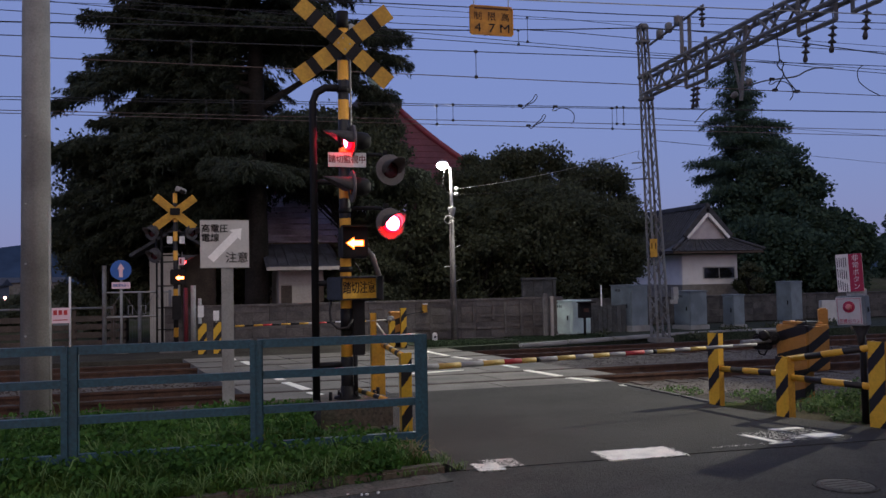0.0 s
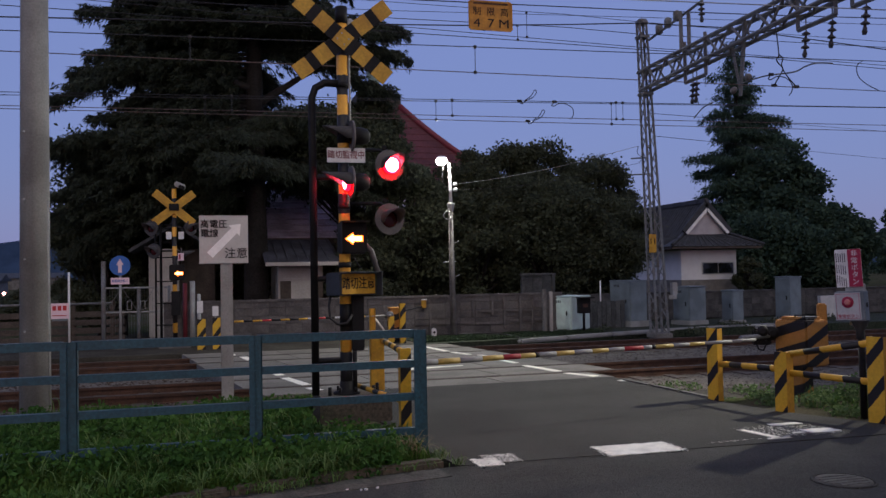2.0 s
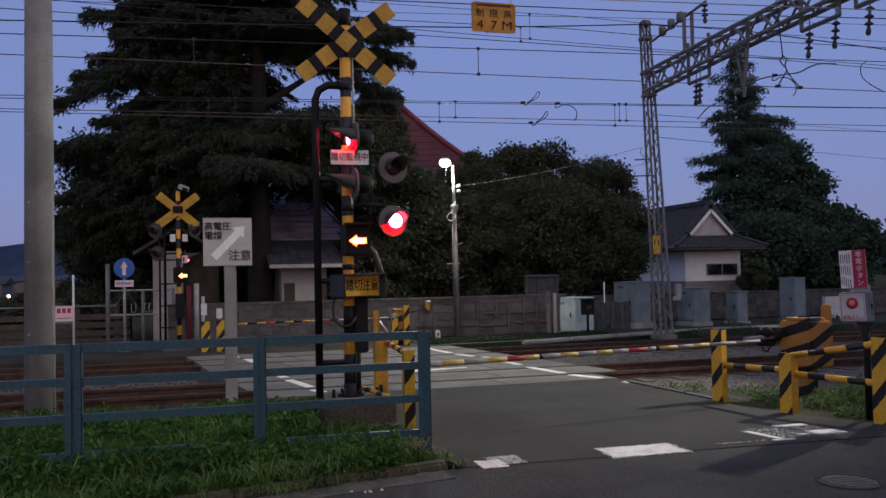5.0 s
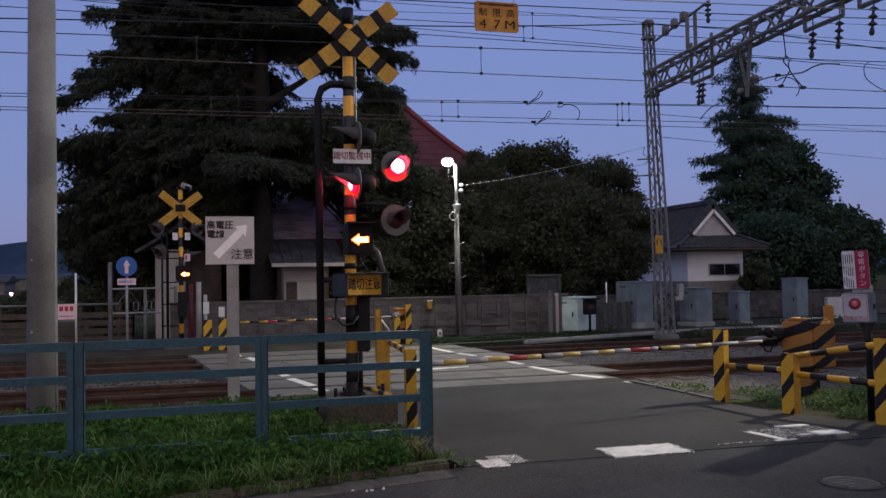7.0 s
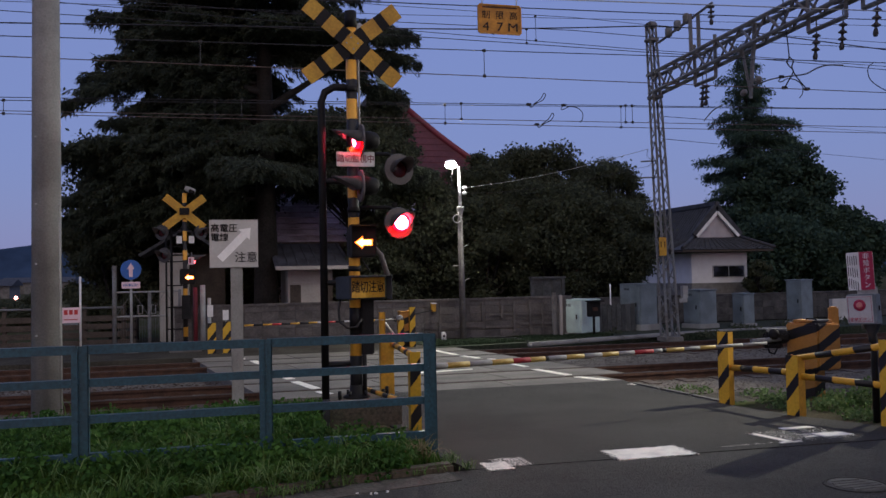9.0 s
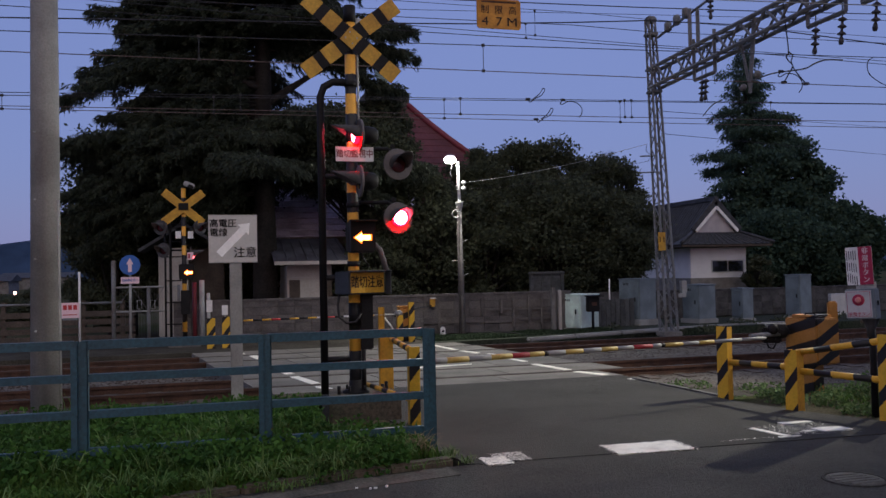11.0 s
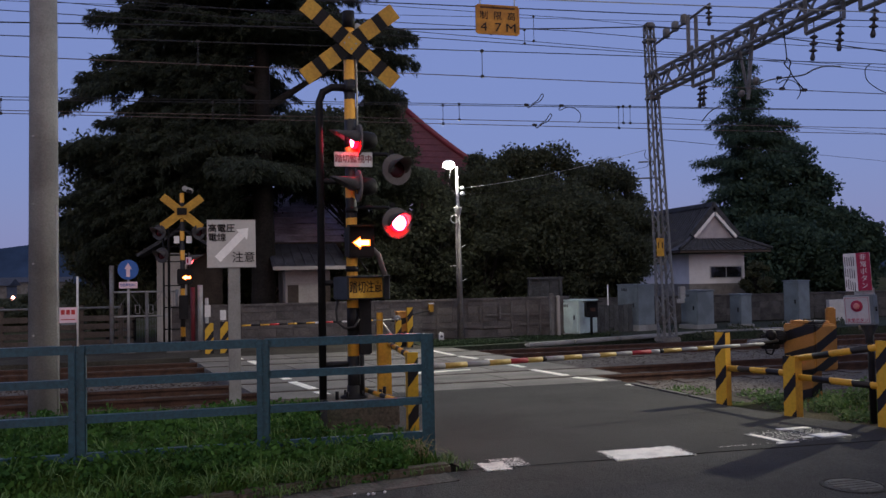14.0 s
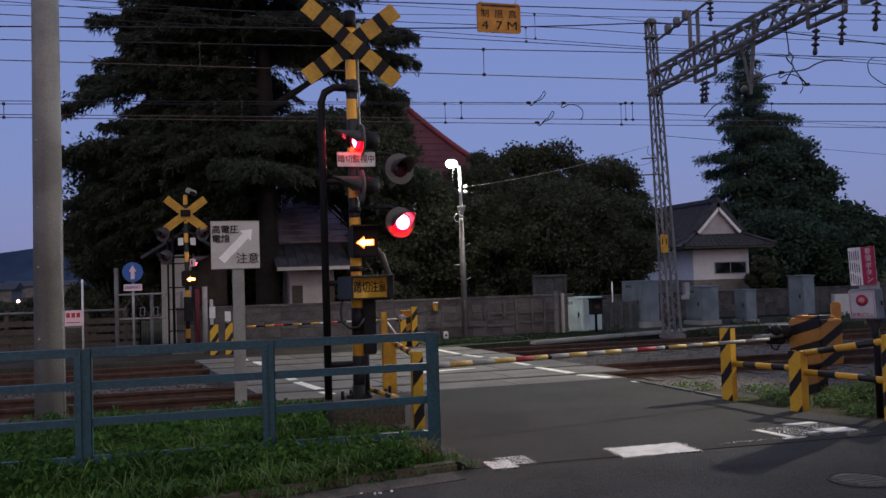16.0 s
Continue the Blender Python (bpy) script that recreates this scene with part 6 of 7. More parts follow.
def far_signal():
    s = thing("crossing_signal", "far signal pole with plain yellow crossbuck and camera", "crossing signal", pose(-0.83, 20.4, 0))
    part("pole", tube(bmesh.new(), (0, 0, -0.02), (0, 0, 3.75), 0.054, 0.05, 16), POLE_BANDS, s, m=pose(0, 0, -0.1))
    crossbuck(s, 3.18, -0.08, True, 1.12)
    part("hub", block(0, -0.11, 3.2, 0.22, 0.04, 0.16, 0.01), BLACK, s)
    camb = part("camera_body", block(0, 0, 0, 0.25, 0.12, 0.12, 0.02), STEEL, s, "pale surveillance camera", pose(0.13, -0.06, 3.7, 0, 22, 0))
    part("lens_hood", block(0.05, -0.09, -0.03, 0.13, 0.08, 0.08, 0.015), BLACK, camb)
    for x, z, rz in ((-0.5, 2.72, -30), (-0.45, 2.2, -30), (0.36, 2.72, 40)):
        lamp_head(s, pose(x, -0.05, z, 0, 0, rz), plate=HOOD)
        part("lamp_arm", tube(bmesh.new(), (0, 0, z), (x, 0, z), 0.02, n=8), BLACK, s)
    for x in (-0.12, 0.15):
        part("reflector", block(x, -0.09, 2.55, 0.12, 0.01, 0.17, 0.004), WHITE, s)
    panel = part("notice_board", block(0.14, -0.1, 2.06, 0.13, 0.01, 0.17, 0.004), PINKISH, s)
    part("letter_bar", block(0.115, -0.108, 2.06, 0.04, 0.006, 0.11, 0.002), SIGN_RED, panel)
    ind = part("indicator_box", block(0.05, 0, 1.7, 0.34, 0.2, 0.36, 0.02), BLACK, s, "black direction-indicator box")
    part("arrow", arrow_shape(bmesh.new(), 0.2, 0.14, -0.11, 0.09, 1.68), AMBER_GLOW, ind, "glowing amber arrow")
    part("arrow_core", arrow_shape(bmesh.new(), 0.17, 0.1, -0.114, 0.09, 1.68), AMBER_CORE, ind)
    lad = part("ladder_post", pipe(bmesh.new(), [(-0.3, 0, 0), (-0.3, 0, 2.95), (-0.2, 0, 3.05), (0, 0, 3.05)], 0.03, 8), BLACK, s)
    part("ladder_post", tube(bmesh.new(), (-0.42, 0.1, 0), (-0.42, 0.1, 3.0), 0.022, n=8), BLACK, s)
    for z in (0.5, 1.0, 1.5, 2.05, 2.4, 2.8):
        part("rung", tube(bmesh.new(), (-0.42, 0.1, z), (0, 0, z), 0.016, n=6), BLACK, lad)
    part("pole_box", block(0.02, -0.02, 1.0, 0.2, 0.18, 0.55, 0.012), BLACK, s)
    head, light = lamp_head(s, pose(0.14, 0.16, 2.1, 0, 0, 90), True)
    light.data.materials[0], light.data.materials[1] = FAR_RED, FAR_RED
    FLASH["first"].append(light)
    part("foundation", block(0, 0, 0.02, 0.7, 0.6, 0.2, 0.02), DARK_CONCRETE, s)
    return s


far_signal()

# ---- signs ----


def voltage_sign():
    s = thing("high_voltage_sign", "grey board with black lettering on a concrete post", "sign", pose(0.15, 11.45, -0.12))
    part("post", block(0.03, 0.08, 1.1, 0.155, 0.15, 2.3, 0.012), CONCRETE, s)
    b = part("board", block(0, 0, 2.2, 0.62, 0.012, 0.615, 0.004), SIGNGREY, s)
    f = b
    lettering("letters", "高電圧", 0.115, BLACK, f, pose(-0.125, -0.009, 2.395), bold=0.016)
    lettering("letters", "電線", 0.115, BLACK, f, pose(-0.182, -0.009, 2.275), bold=0.016)
    lettering("letters", "注意", 0.15, BLACK, f, pose(0.155, -0.009, 2.01), bold=0.005)
    bm = arrow_shape(bmesh.new(), 0.57, 0.2, -0.0085, t=0.002, neck=-0.28)
    bmesh.ops.transform(bm, matrix=Matrix.Translation((0.02, 0, 2.2)) @ Matrix.Rotation(radians(134), 4, "Y"), verts=list(bm.verts))
    part("arrow", bm, GREYSIGN, f, "pale diagonal arrow")
    for z in (2.511, 1.889):
        part("rim", box(bmesh.new(), 0, 0, z, 0.628, 0.018, 0.008), STEEL, f)
    return s


voltage_sign()


def clearance_sign():
    s = thing("clearance_sign", "yellow height-limit board hung above the road", "sign", pose(3.74, 11.0, 0))
    b = part("board", block(0, 0, 5.12, 0.63, 0.012, 0.41, 0.02), BACKLIT_YELLOW, s)
    for x, ch in ((-0.2, "制"), (0.0, "限"), (0.2, "高")):
        lettering("letter", ch, 0.125, BLACK, b, pose(x, -0.008, 5.17), bold=0.0)
    for x, ch in ((-0.2, "4"), (-0.1, "."), (0.0, "7"), (0.19, "M")):
        lettering("figure", ch, 0.17, BLACK, b, pose(x, -0.008, 5.01 if ch != "." else 4.955), squeeze=1.25, bold=0.0)
    part("letter_bar", block(0, -0.008, 5.285, 0.5, 0.004, 0.022, 0.001), RUST, b)
    for x in (-0.25, 0.25):
        part("hanger", tube(bmesh.new(), (x, 0, 5.3), (x, 0, 5.44), 0.008, n=6), STEEL, s)
    return s


clearance_sign()
wire("span_wire", [(-2.1, 11.7, 5.55), (3.4, 11.02, 5.44), (4.1, 11.0, 5.44), (10.5, 10.9, 5.6)], 0.008, "span wire that holds the height-limit board", STEEL, "span wires")


def one_way_sign():
    s = thing("one_way_sign", "round blue sign with a white upward arrow", "sign", pose(-2.02, 20.5, 0))
    part("post", tube(bmesh.new(), (0, 0.04, -0.02), (0, 0.04, 2.1), 0.03, n=12), STEEL, s)
    d = part("disc", lathe(bmesh.new(), [(0.222, 0), (0.227, 0.006), (0.222, 0.012)], pose(0, 0, 1.88, 90), 36), BLUE_SIGN, s)
    bm = arrow_shape(bmesh.new(), 0.32, 0.16, -0.016, t=0.003)
    bmesh.ops.transform(bm, matrix=Matrix.Translation((0, 0, 1.88)) @ Matrix.Rotation(radians(90), 4, "Y"), verts=list(bm.verts))
    part("arrow", bm, PINKISH, d)
    p = part("plate", block(0, 0, 1.53, 0.4, 0.01, 0.15, 0.004), PINKISH, s)
    lettering("letters", "自転車を除く", 0.07, BLUE_SIGN, p, pose(0, -0.008, 1.53), squeeze=0.85)
    part("foot", block(0, 0.04, 0.02, 0.3, 0.3, 0.16, 0.02), DARK_CONCRETE, s)
    return s


one_way_sign()

n = thing("notice_sign", "small white notice with red and grey print on a thin post", "sign", pose(-3.2, 21.2, 0))
part("post", tube(bmesh.new(), (0, 0, -0.05), (0, 0, 1.75), 0.025, n=10), WHITE, n)
b = part("board", block(-0.2, -0.03, 0.86, 0.4, 0.01, 0.36, 0.004), PINKISH, n)
for i in range(3):
    part("letter_bar", block(-0.31 + 0.11 * i, -0.037, 0.93, 0.08, 0.004, 0.11, 0.001), RED, b)
part("letter_bar", block(-0.2, -0.037, 0.76, 0.3, 0.004, 0.02, 0.001), RED, b)
part("letter_bar", block(-0.2, -0.037, 0.66, 0.32, 0.004, 0.05, 0.001), CABINET, b)


def button_sign():
    s = thing("emergency_button", "emergency button box under a red and white sign", "emergency button", pose(6.46, 7.45, 0.464) @ Matrix.Scale(0.71, 4))
    m = pose(-0.03, 0, 0, 0, 0, -58) @ pose(0, 0, 0, 0, -2.5, 0)
    part("post", tube(bmesh.new(), (0.2, 0.05, -0.72), (0.18, 0.04, 0.7), 0.05, 0.048, 12), BLACK, s)
    part("neck", lathe(bmesh.new(), [(0.05, 0.5), (0.06, 0.62), (0.13, 0.77), (0.13, 0.79)], pose(0.17, 0.05, 0), 16), BOX_GREY, s)
    part("bracket", block(0.1, 0.1, 1.25, 0.28, 0.03, 0.12, 0.006), STEEL, s, m=m)
    bx = part("box", block(0.04, 0.08, 0.99, 0.41, 0.22, 0.44, 0.012), CABINET, s, "pale button box", m)
    fr = part("front", block(0.02, -0.036, 0.99, 0.36, 0.006, 0.4, 0.003), BOXFACE, bx)
    part("printed_frame", pipe(bmesh.new(), [(-0.14, -0.04, 0.81), (0.18, -0.04, 0.81), (0.18, -0.04, 1.17), (-0.14, -0.04, 1.17), (-0.14, -0.04, 0.81)], 0.004, 4), SIGN_RED, bx)
    part("button_disc", lathe(bmesh.new(), [(0.085, 0), (0.082, 0.01), (0.05, 0.012)], pose(0.02, -0.04, 1.05, 90), 28), SIGN_RED, bx)
    part("button", lathe(bmesh.new(), [(0.045, 0), (0.04, 0.02), (0.02, 0.024)], pose(0.02, -0.052, 1.05, 90), 20), FADED_BUTTON, bx)
    lettering("letters", "非常ボタン", 0.06, SIGN_RED, bx, pose(0.02, -0.041, 0.84))
    part("latch", block(0.252, 0.08, 1.0, 0.012, 0.05, 0.07, 0.004), BLACK, bx)
    sg = part("sign_plate", block(0.04, 0.06, 1.55, 0.37, 0.012, 0.56, 0.004), WHITE, s, m=m)
    part("red_field", block(0.13, 0.05, 1.55, 0.188, 0.008, 0.557, 0.002), SIGN_RED, sg)
    for i, ch in enumerate("非常ボタン"):
        lettering("letter", ch, 0.098, WHITE, sg, pose(0.13, 0.044, 1.76 - i * 0.105), bold=0.0)
    for i in range(5):
        for k in range(3):
            part("letter_bar", block(-0.124 + i * 0.03, 0.052, 1.71 - (0.16 + 0.008 * i) * k, 0.011, 0.004, 0.145 - 0.012 * ((i + k) % 3), 0.001), BOX_GREY, sg)
    part("pole", tube(bmesh.new(), (0.08, 0.12, 0.7), (0.08, 0.12, 1.8), 0.025, n=10), STEEL, s)
    return s


button_sign()

# ---- barriers and guard posts ----


def guard_post(name, x, y, h, w, d, label, rz=0.0, z=0.0):
    t = thing(name, label, "guard post", pose(x, y, z, 0, 0, rz), "yellow and black guard posts")
    part("front", box(bmesh.new(), 0, -d / 2, h / 2 - 0.03, w, 0.008, h + 0.06), DIAGONAL, t)
    for e in (-1, 1):
        part("flange", box(bmesh.new(), e * (w / 2 - 0.005), 0.002, h / 2 - 0.032, 0.008, d - 0.006, h + 0.056), YELLOW, t)
    return t


def guard_bar(a, b, r=0.035):
    """A round banded bar from a to b."""
    a, b = Vector(a), Vector(b)
    d = b - a
    m = Matrix.Translation(a) @ d.to_track_quat("X", "Z").to_matrix().to_4x4()
    return solid("guard_bar", tube(bmesh.new(), (0, 0, 0), (d.length, 0, 0), r, n=14), BANDS, "round yellow and black banded guard bar", "guard bar", m, "guard bars")


YB = "yellow steel guard post with black diagonal stripes"
guard_post("guard_post", 5.88, 9.1, 0.86, 0.14, 0.11, YB, -65)
guard_post("guard_post", 6.06, 8.05, 0.66, 0.145, 0.13, YB, -70)
guard_post("guard_post", 6.49, 7.15, 0.87, 0.165, 0.12, YB, -66)
guard_bar((5.9, 9.08, 0.43), (6.08, 8.1, 0.46))
guard_bar((6.08, 8.05, 0.43), (6.42, 7.2, 0.41))
guard_bar((6.1, 8.05, 0.625), (6.42, 7.2, 0.8), 0.035)
guard_post("guard_post", 1.72, 7.75, 0.9, 0.1, 0.1, YB)
solid("guard_post", block(1.8, 9.55, 0.56, 0.155, 0.1, 0.68, 0.01), YELLOW, "plain yellow guard post on the foundation block", "guard post", group="yellow and black guard posts")
guard_bar((1.86, 9.5, 0.84), (1.75, 7.85, 0.84), 0.03)
guard_bar((1.5, 9.9, 0.34), (1.75, 7.85, 0.38), 0.026)
guard_post("guard_post", -0.24, 19.5, 0.66, 0.18, 0.12, YB)
guard_post("guard_post", 0.08, 19.5, 0.68, 0.17, 0.12, YB)
far_post = thing("guard_post", "plain yellow steel channel post by the far barrier", "guard post", pose(3.5, 19.05, 0), "yellow and black guard posts")
part("channel", box(box(box(bmesh.new(), 0, 0.04, 0.38, 0.13, 0.008, 0.84), -0.061, 0, 0.38, 0.008, 0.08, 0.836), 0.061, 0, 0.38, 0.008, 0.08, 0.836), YELLOW, far_post)
guard_post("guard_post", 3.9, 18.9, 0.62, 0.13, 0.1, YB)
guard_post("guard_post", 4.2, 19.05, 0.9, 0.13, 0.1, YB)
for x, z, h in ((-0.27, 0.93, 0.26), (0.06, 0.83, 0.22)):
    t = thing("reflector_plate", "small white reflector plate on a thin rod", "reflector", pose(x, 19.45, 0), "white reflector plates")
    part("plate", block(0, -0.02, z, 0.13, 0.008, h, 0.004), WHITE, t)
    part("rod", tube(bmesh.new(), (0, 0, -0.02), (0, 0, z + h / 2), 0.012, n=8), STEEL, t)
for x, y, h, r, mat, lab in ((-0.45, 20.6, 1.5, 0.06, STEEL, "thick grey steel pipe post"), (-0.62, 20.7, 1.45, 0.05, HIP, "red painted thin pipe post"), (-0.3, 20.3, 1.2, 0.04, STEEL, "thin grey pipe post")):
    solid("pipe_post", tube(bmesh.new(), (x, y, -0.05), (x, y, h), r, n=12), mat, lab, "post", group="pipe posts by the far signal")


def barrier(name, label, m, lengths, r0, r1):
    """A barrier arm of coloured sleeves that reaches to -x from its machine."""
    t = thing(name, label, "barrier", m)
    x, total = 0.0, sum(l for l, c in lengths)
    for l, c in lengths:
        a, b = x / total, (x + l) / total
        part("arm_sleeve", tube(bmesh.new(), (-x, 0, 0), (-x - l, 0, 0), r0 + (r1 - r0) * a, r0 + (r1 - r0) * b, 14), c, t)
        x += l
    return t


S = [(0.41, ARM_GREY), (0.45, ARM_GREY), (0.25, ARM_YELLOW), (0.25, ARM_GREY), (0.27, ARM_YELLOW), (0.06, BLACK), (0.13, ARM_GREY), (0.28, ARM_RED), (0.23, ARM_GREY), (0.23, ARM_YELLOW), (0.25, ARM_GREY), (0.24, ARM_YELLOW), (0.23, ARM_GREY), (0.05, BLACK), (0.19, ARM_YELLOW), (0.22, ARM_RED), (0.26, ARM_YELLOW),
     (0.27, ARM_GREY), (0.26, ARM_YELLOW), (0.25, ARM_GREY), (0.25, ARM_YELLOW), (0.25, ARM_GREY)]
barrier("barrier", "lowered barrier arm with yellow, black and red sleeves", pose(6.25, 8.82, 0.725, 0, 0, 10.8), [(0.93 * l, c) for l, c in S], 0.019, 0.031)
mach = thing("barrier_machine", "striped orange barrier machine box on a stout leg", "barrier machine", pose(7.04, 8.97, 0.186, 0, 0, -30) @ Matrix.Scale(0.884, 4))
turned = pose(-0.02, 0, 0, 0, 0, -48)
part("case", block(0, 0, 0.53, 0.54, 0.45, 0.63, 0.02), ORANGE_BOX, mach, m=turned)
part("lid", block(0.0, 0.0, 0.865, 0.42, 0.36, 0.05, 0.02), ORANGE_BOX, mach, m=turned)
part("lid_handle", pipe(bmesh.new(), [(0.0, -0.12, 0.885), (0.0, -0.12, 0.91), (0.16, -0.12, 0.91), (0.16, -0.12, 0.885)], 0.012, 6), BLACK, mach, m=turned)
part("leg", block(0, 0, 0.02, 0.2, 0.2, 0.5, 0.01), ORANGE_BOX, mach, m=turned)
part("rear_post", block(0.289, 0.245, 0.77, 0.125, 0.125, 0.58, 0.02), ORANGE, mach)
part("bracket", block(-0.52, -0.12, 0.66, 0.3, 0.05, 0.07, 0.012), BLACK, mach)
part("bracket", block(-0.55, -0.02, 0.6, 0.26, 0.05, 0.22, 0.02), BLACK, mach)
part("coupling", tube(bmesh.new(), (-0.86, -0.36, 0.61), (-0.46, -0.1, 0.63), 0.036, n=12), OLD_STEEL, mach)
part("crank", lathe(bmesh.new(), [(0.05, 0), (0.075, 0.015), (0.075, 0.045), (0.03, 0.06)], pose(-0.55, -0.17, 0.7, 90), 16), BLACK, mach)
for x, z in ((-0.62, 0.74), (-0.5, 0.55), (-0.6, 0.54), (-0.66, 0.62)):
    part("bolt", tube(bmesh.new(), (x, -0.16, z), (x, -0.05, z), 0.016, n=8), OLD_STEEL if z > 0.6 else BLACK, mach)
part("drum", lathe(bmesh.new(), [(0.03, -0.05), (0.09, -0.04), (0.1, 0.0), (0.09, 0.05), (0.03, 0.06)], pose(-0.42, -0.06, 0.66, 90), 18), BLACK, mach)
part("cover_plate", block(-0.5, -0.06, 0.76, 0.28, 0.1, 0.02, 0.006), OLD_STEEL, mach)
part("spring", pipe(bmesh.new(), [(-0.62, -0.1, 0.5), (-0.6, -0.12, 0.44), (-0.54, -0.1, 0.42), (-0.5, -0.1, 0.5)], 0.014, 6), BLACK, mach)
F = [(0.5, STEEL), (0.25, YELLOW), (0.2, BLACK), (0.25, WHITE), (0.2, BLACK), (0.2, RED), (0.2, WHITE), (0.2, YELLOW), (0.2, BLACK), (0.2, YELLOW), (0.2, BLACK), (0.2, RED), (0.2, YELLOW), (0.2, BLACK), (0.2, YELLOW)]
barrier("barrier", "lowered far barrier arm with coloured sleeves", pose(3.85, 19.1, 0.63, 0, -0.5, 0), F, 0.016, 0.022)
fm = thing("barrier_machine", "far barrier machine with black crank and yellow case", "barrier machine", pose(3.95, 19.15, 0))
part("case", block(0.12, 0.14, 0.52, 0.26, 0.26, 0.5, 0.02), ORANGE_BOX, fm)
part("lid", block(0.12, 0.14, 0.79, 0.3, 0.28, 0.04, 0.012), ORANGE, fm)
part("leg", block(0.12, 0.14, 0.13, 0.18, 0.18, 0.34, 0.01), BLACK, fm)
part("crank", lathe(bmesh.new(), [(0.03, 0), (0.085, 0.01), (0.09, 0.03), (0.06, 0.05), (0.025, 0.055)], pose(-0.04, -0.06, 0.64, 90), 18), OLD_STEEL, fm)
part("hub", lathe(bmesh.new(), [(0.03, 0), (0.028, 0.03), (0.01, 0.035)], pose(-0.04, -0.11, 0.64, 90), 12), STEEL, fm)
part("hinge", block(-0.06, -0.02, 0.62, 0.2, 0.08, 0.1, 0.02), BLACK, fm)
part("counterweight", block(-0.02, -0.02, 0.45, 0.14, 0.1, 0.16, 0.02), BLACK, fm)
part("stay", tube(bmesh.new(), (-0.36, -0.02, 0.56), (-0.1, -0.04, 0.2), 0.02, n=8), WHITE, fm)
part("link", tube(bmesh.new(), (-0.02, -0.08, 0.6), (0.06, -0.06, 0.3), 0.014, n=8), STEEL, fm)
part("cable_arm", tube(bmesh.new(), (0.2, 0.14, 0.7), (1.12, 1.5, 0.74), 0.014, n=8), BLACK, fm)

# ---- street lamp and clutter beyond the line ----
lamp = thing("street_lamp", "concrete post with white steel top and glowing lamp", "street lamp", pose(5.83, 20.45, 0))
part("post", tube(bmesh.new(), (0, 0, -0.1), (-0.03, 0, 3.25), 0.07, 0.048, 16), DARK_CONCRETE, lamp)
part("collar", lathe(bmesh.new(), [(0.052, 3.1), (0.06, 3.12), (0.1, 3.3), (0.1, 3.33), (0.045, 3.34)], pose(-0.03, 0, 0), 16), STEEL, lamp)
part("top_pole", tube(bmesh.new(), (-0.03, 0, 3.3), (-0.05, 0, 4.34), 0.042, 0.035, 14), WHITE, lamp)
part("bracket", tube(bmesh.new(), (-0.05, 0, 4.32), (-0.25, -0.16, 4.46), 0.016, n=8), STEEL, lamp)
hd = part("head", lathe(bmesh.new(), [(0.03, 0.12), (0.09, 0.11), (0.125, 0.075), (0.132, 0.06), (0.125, 0.06)], pose(-0.31, -0.22, 4.36), 24), WHITE, lamp, "white lamp shade")
part("bulb", lathe(bmesh.new(), [(0.03, -0.08), (0.085, -0.066), (0.125, -0.028), (0.14, 0.0), (0.137, 0.03), (0.11, 0.062)], pose(-0.31, -0.22, 4.345), 24), LAMP_GLOW, hd, "glowing white bulb")
part("cable", pipe(bmesh.new(), [(-0.2, -0.1, 4.36), (-0.26, -0.08, 4.1), (-0.25, -0.06, 3.85), (-0.15, -0.04, 3.7), (-0.06, -0.03, 3.6)], 0.008, 6), CABLE, lamp)
loop = [(-0.14 + 0.1 * math.cos(a * 0.4), -0.07, 3.02 + 0.1 * math.sin(a * 0.4)) for a in range(17)]
part("cable_loop", pipe(bmesh.new(), loop, 0.012, 6), STEEL, lamp)
for z in (3.82, 3.68):
    part("insulator", lathe(bmesh.new(), [(0.03, 0), (0.06, 0.02), (0.06, 0.06), (0.035, 0.09)], pose(0.09, 0, z - 0.05), 12), WHITE, lamp)
part("side_bracket", tube(bmesh.new(), (-0.25, 0, 1.85), (0.08, 0, 1.86), 0.012, n=6), STEEL, lamp)
part("conduit", tube(bmesh.new(), (-0.1, -0.05, 0), (-0.1, -0.05, 3.2), 0.018, n=8), BLOCK, lamp)
for z in (2.3, 1.45):
    part("step_bolt", tube(bmesh.new(), (0, 0, z), (0.16, -0.04, z + 0.08), 0.01, n=6), STEEL, lamp)
wire("service_cable", smooth([(5.88, 20.45, 3.8), (7.0, 19.95, 3.93), (8.4, 19.3, 4.18), (10.0, 18.5, 4.57)]), 0.005, "thin service cable from the lamp post to the mast", STEEL, "service cables")
wire("service_cable", smooth([(5.88, 20.45, 3.66), (7.0, 20.2, 3.7), (8.4, 19.6, 3.85), (10.03, 18.5, 4.16)]), 0.004, "thin service cable from the lamp post to the mast", CABLE, "service cables")
wire("service_cable", smooth([(10.0, 18.5, 4.57), (9.96, 18.48, 4.4), (10.08, 18.45, 4.28), (10.0, 18.48, 4.16)]), 0.007, "loose cable end at the mast bracket", CABLE, "service cables")
wire("distant_wire", [(10.4, 18.55, 4.84), (27.43, 30, 6.16), (38, 37, 7.0)], 0.007, "thin telephone wire that leaves the mast", CABLE, "distant wires")
wire("distant_wire", [(10.4, 18.55, 5.39), (27, 30, 7.35), (38, 37.5, 8.6)], 0.007, "thin telephone wire that leaves the mast", CABLE, "distant wires")
spot = new("street_lamp_light", bpy.data.lights.new("street_lamp_light", "SPOT"))
spot.data.energy, spot.data.spot_size, spot.data.spot_blend, spot.data.shadow_soft_size, spot.data.color = 260, radians(142), 0.75, 0.07, (1.0, 0.97, 0.82)
spot.matrix_world = look((5.53, 20.23, 4.22), (3.8, 14.5, 0))

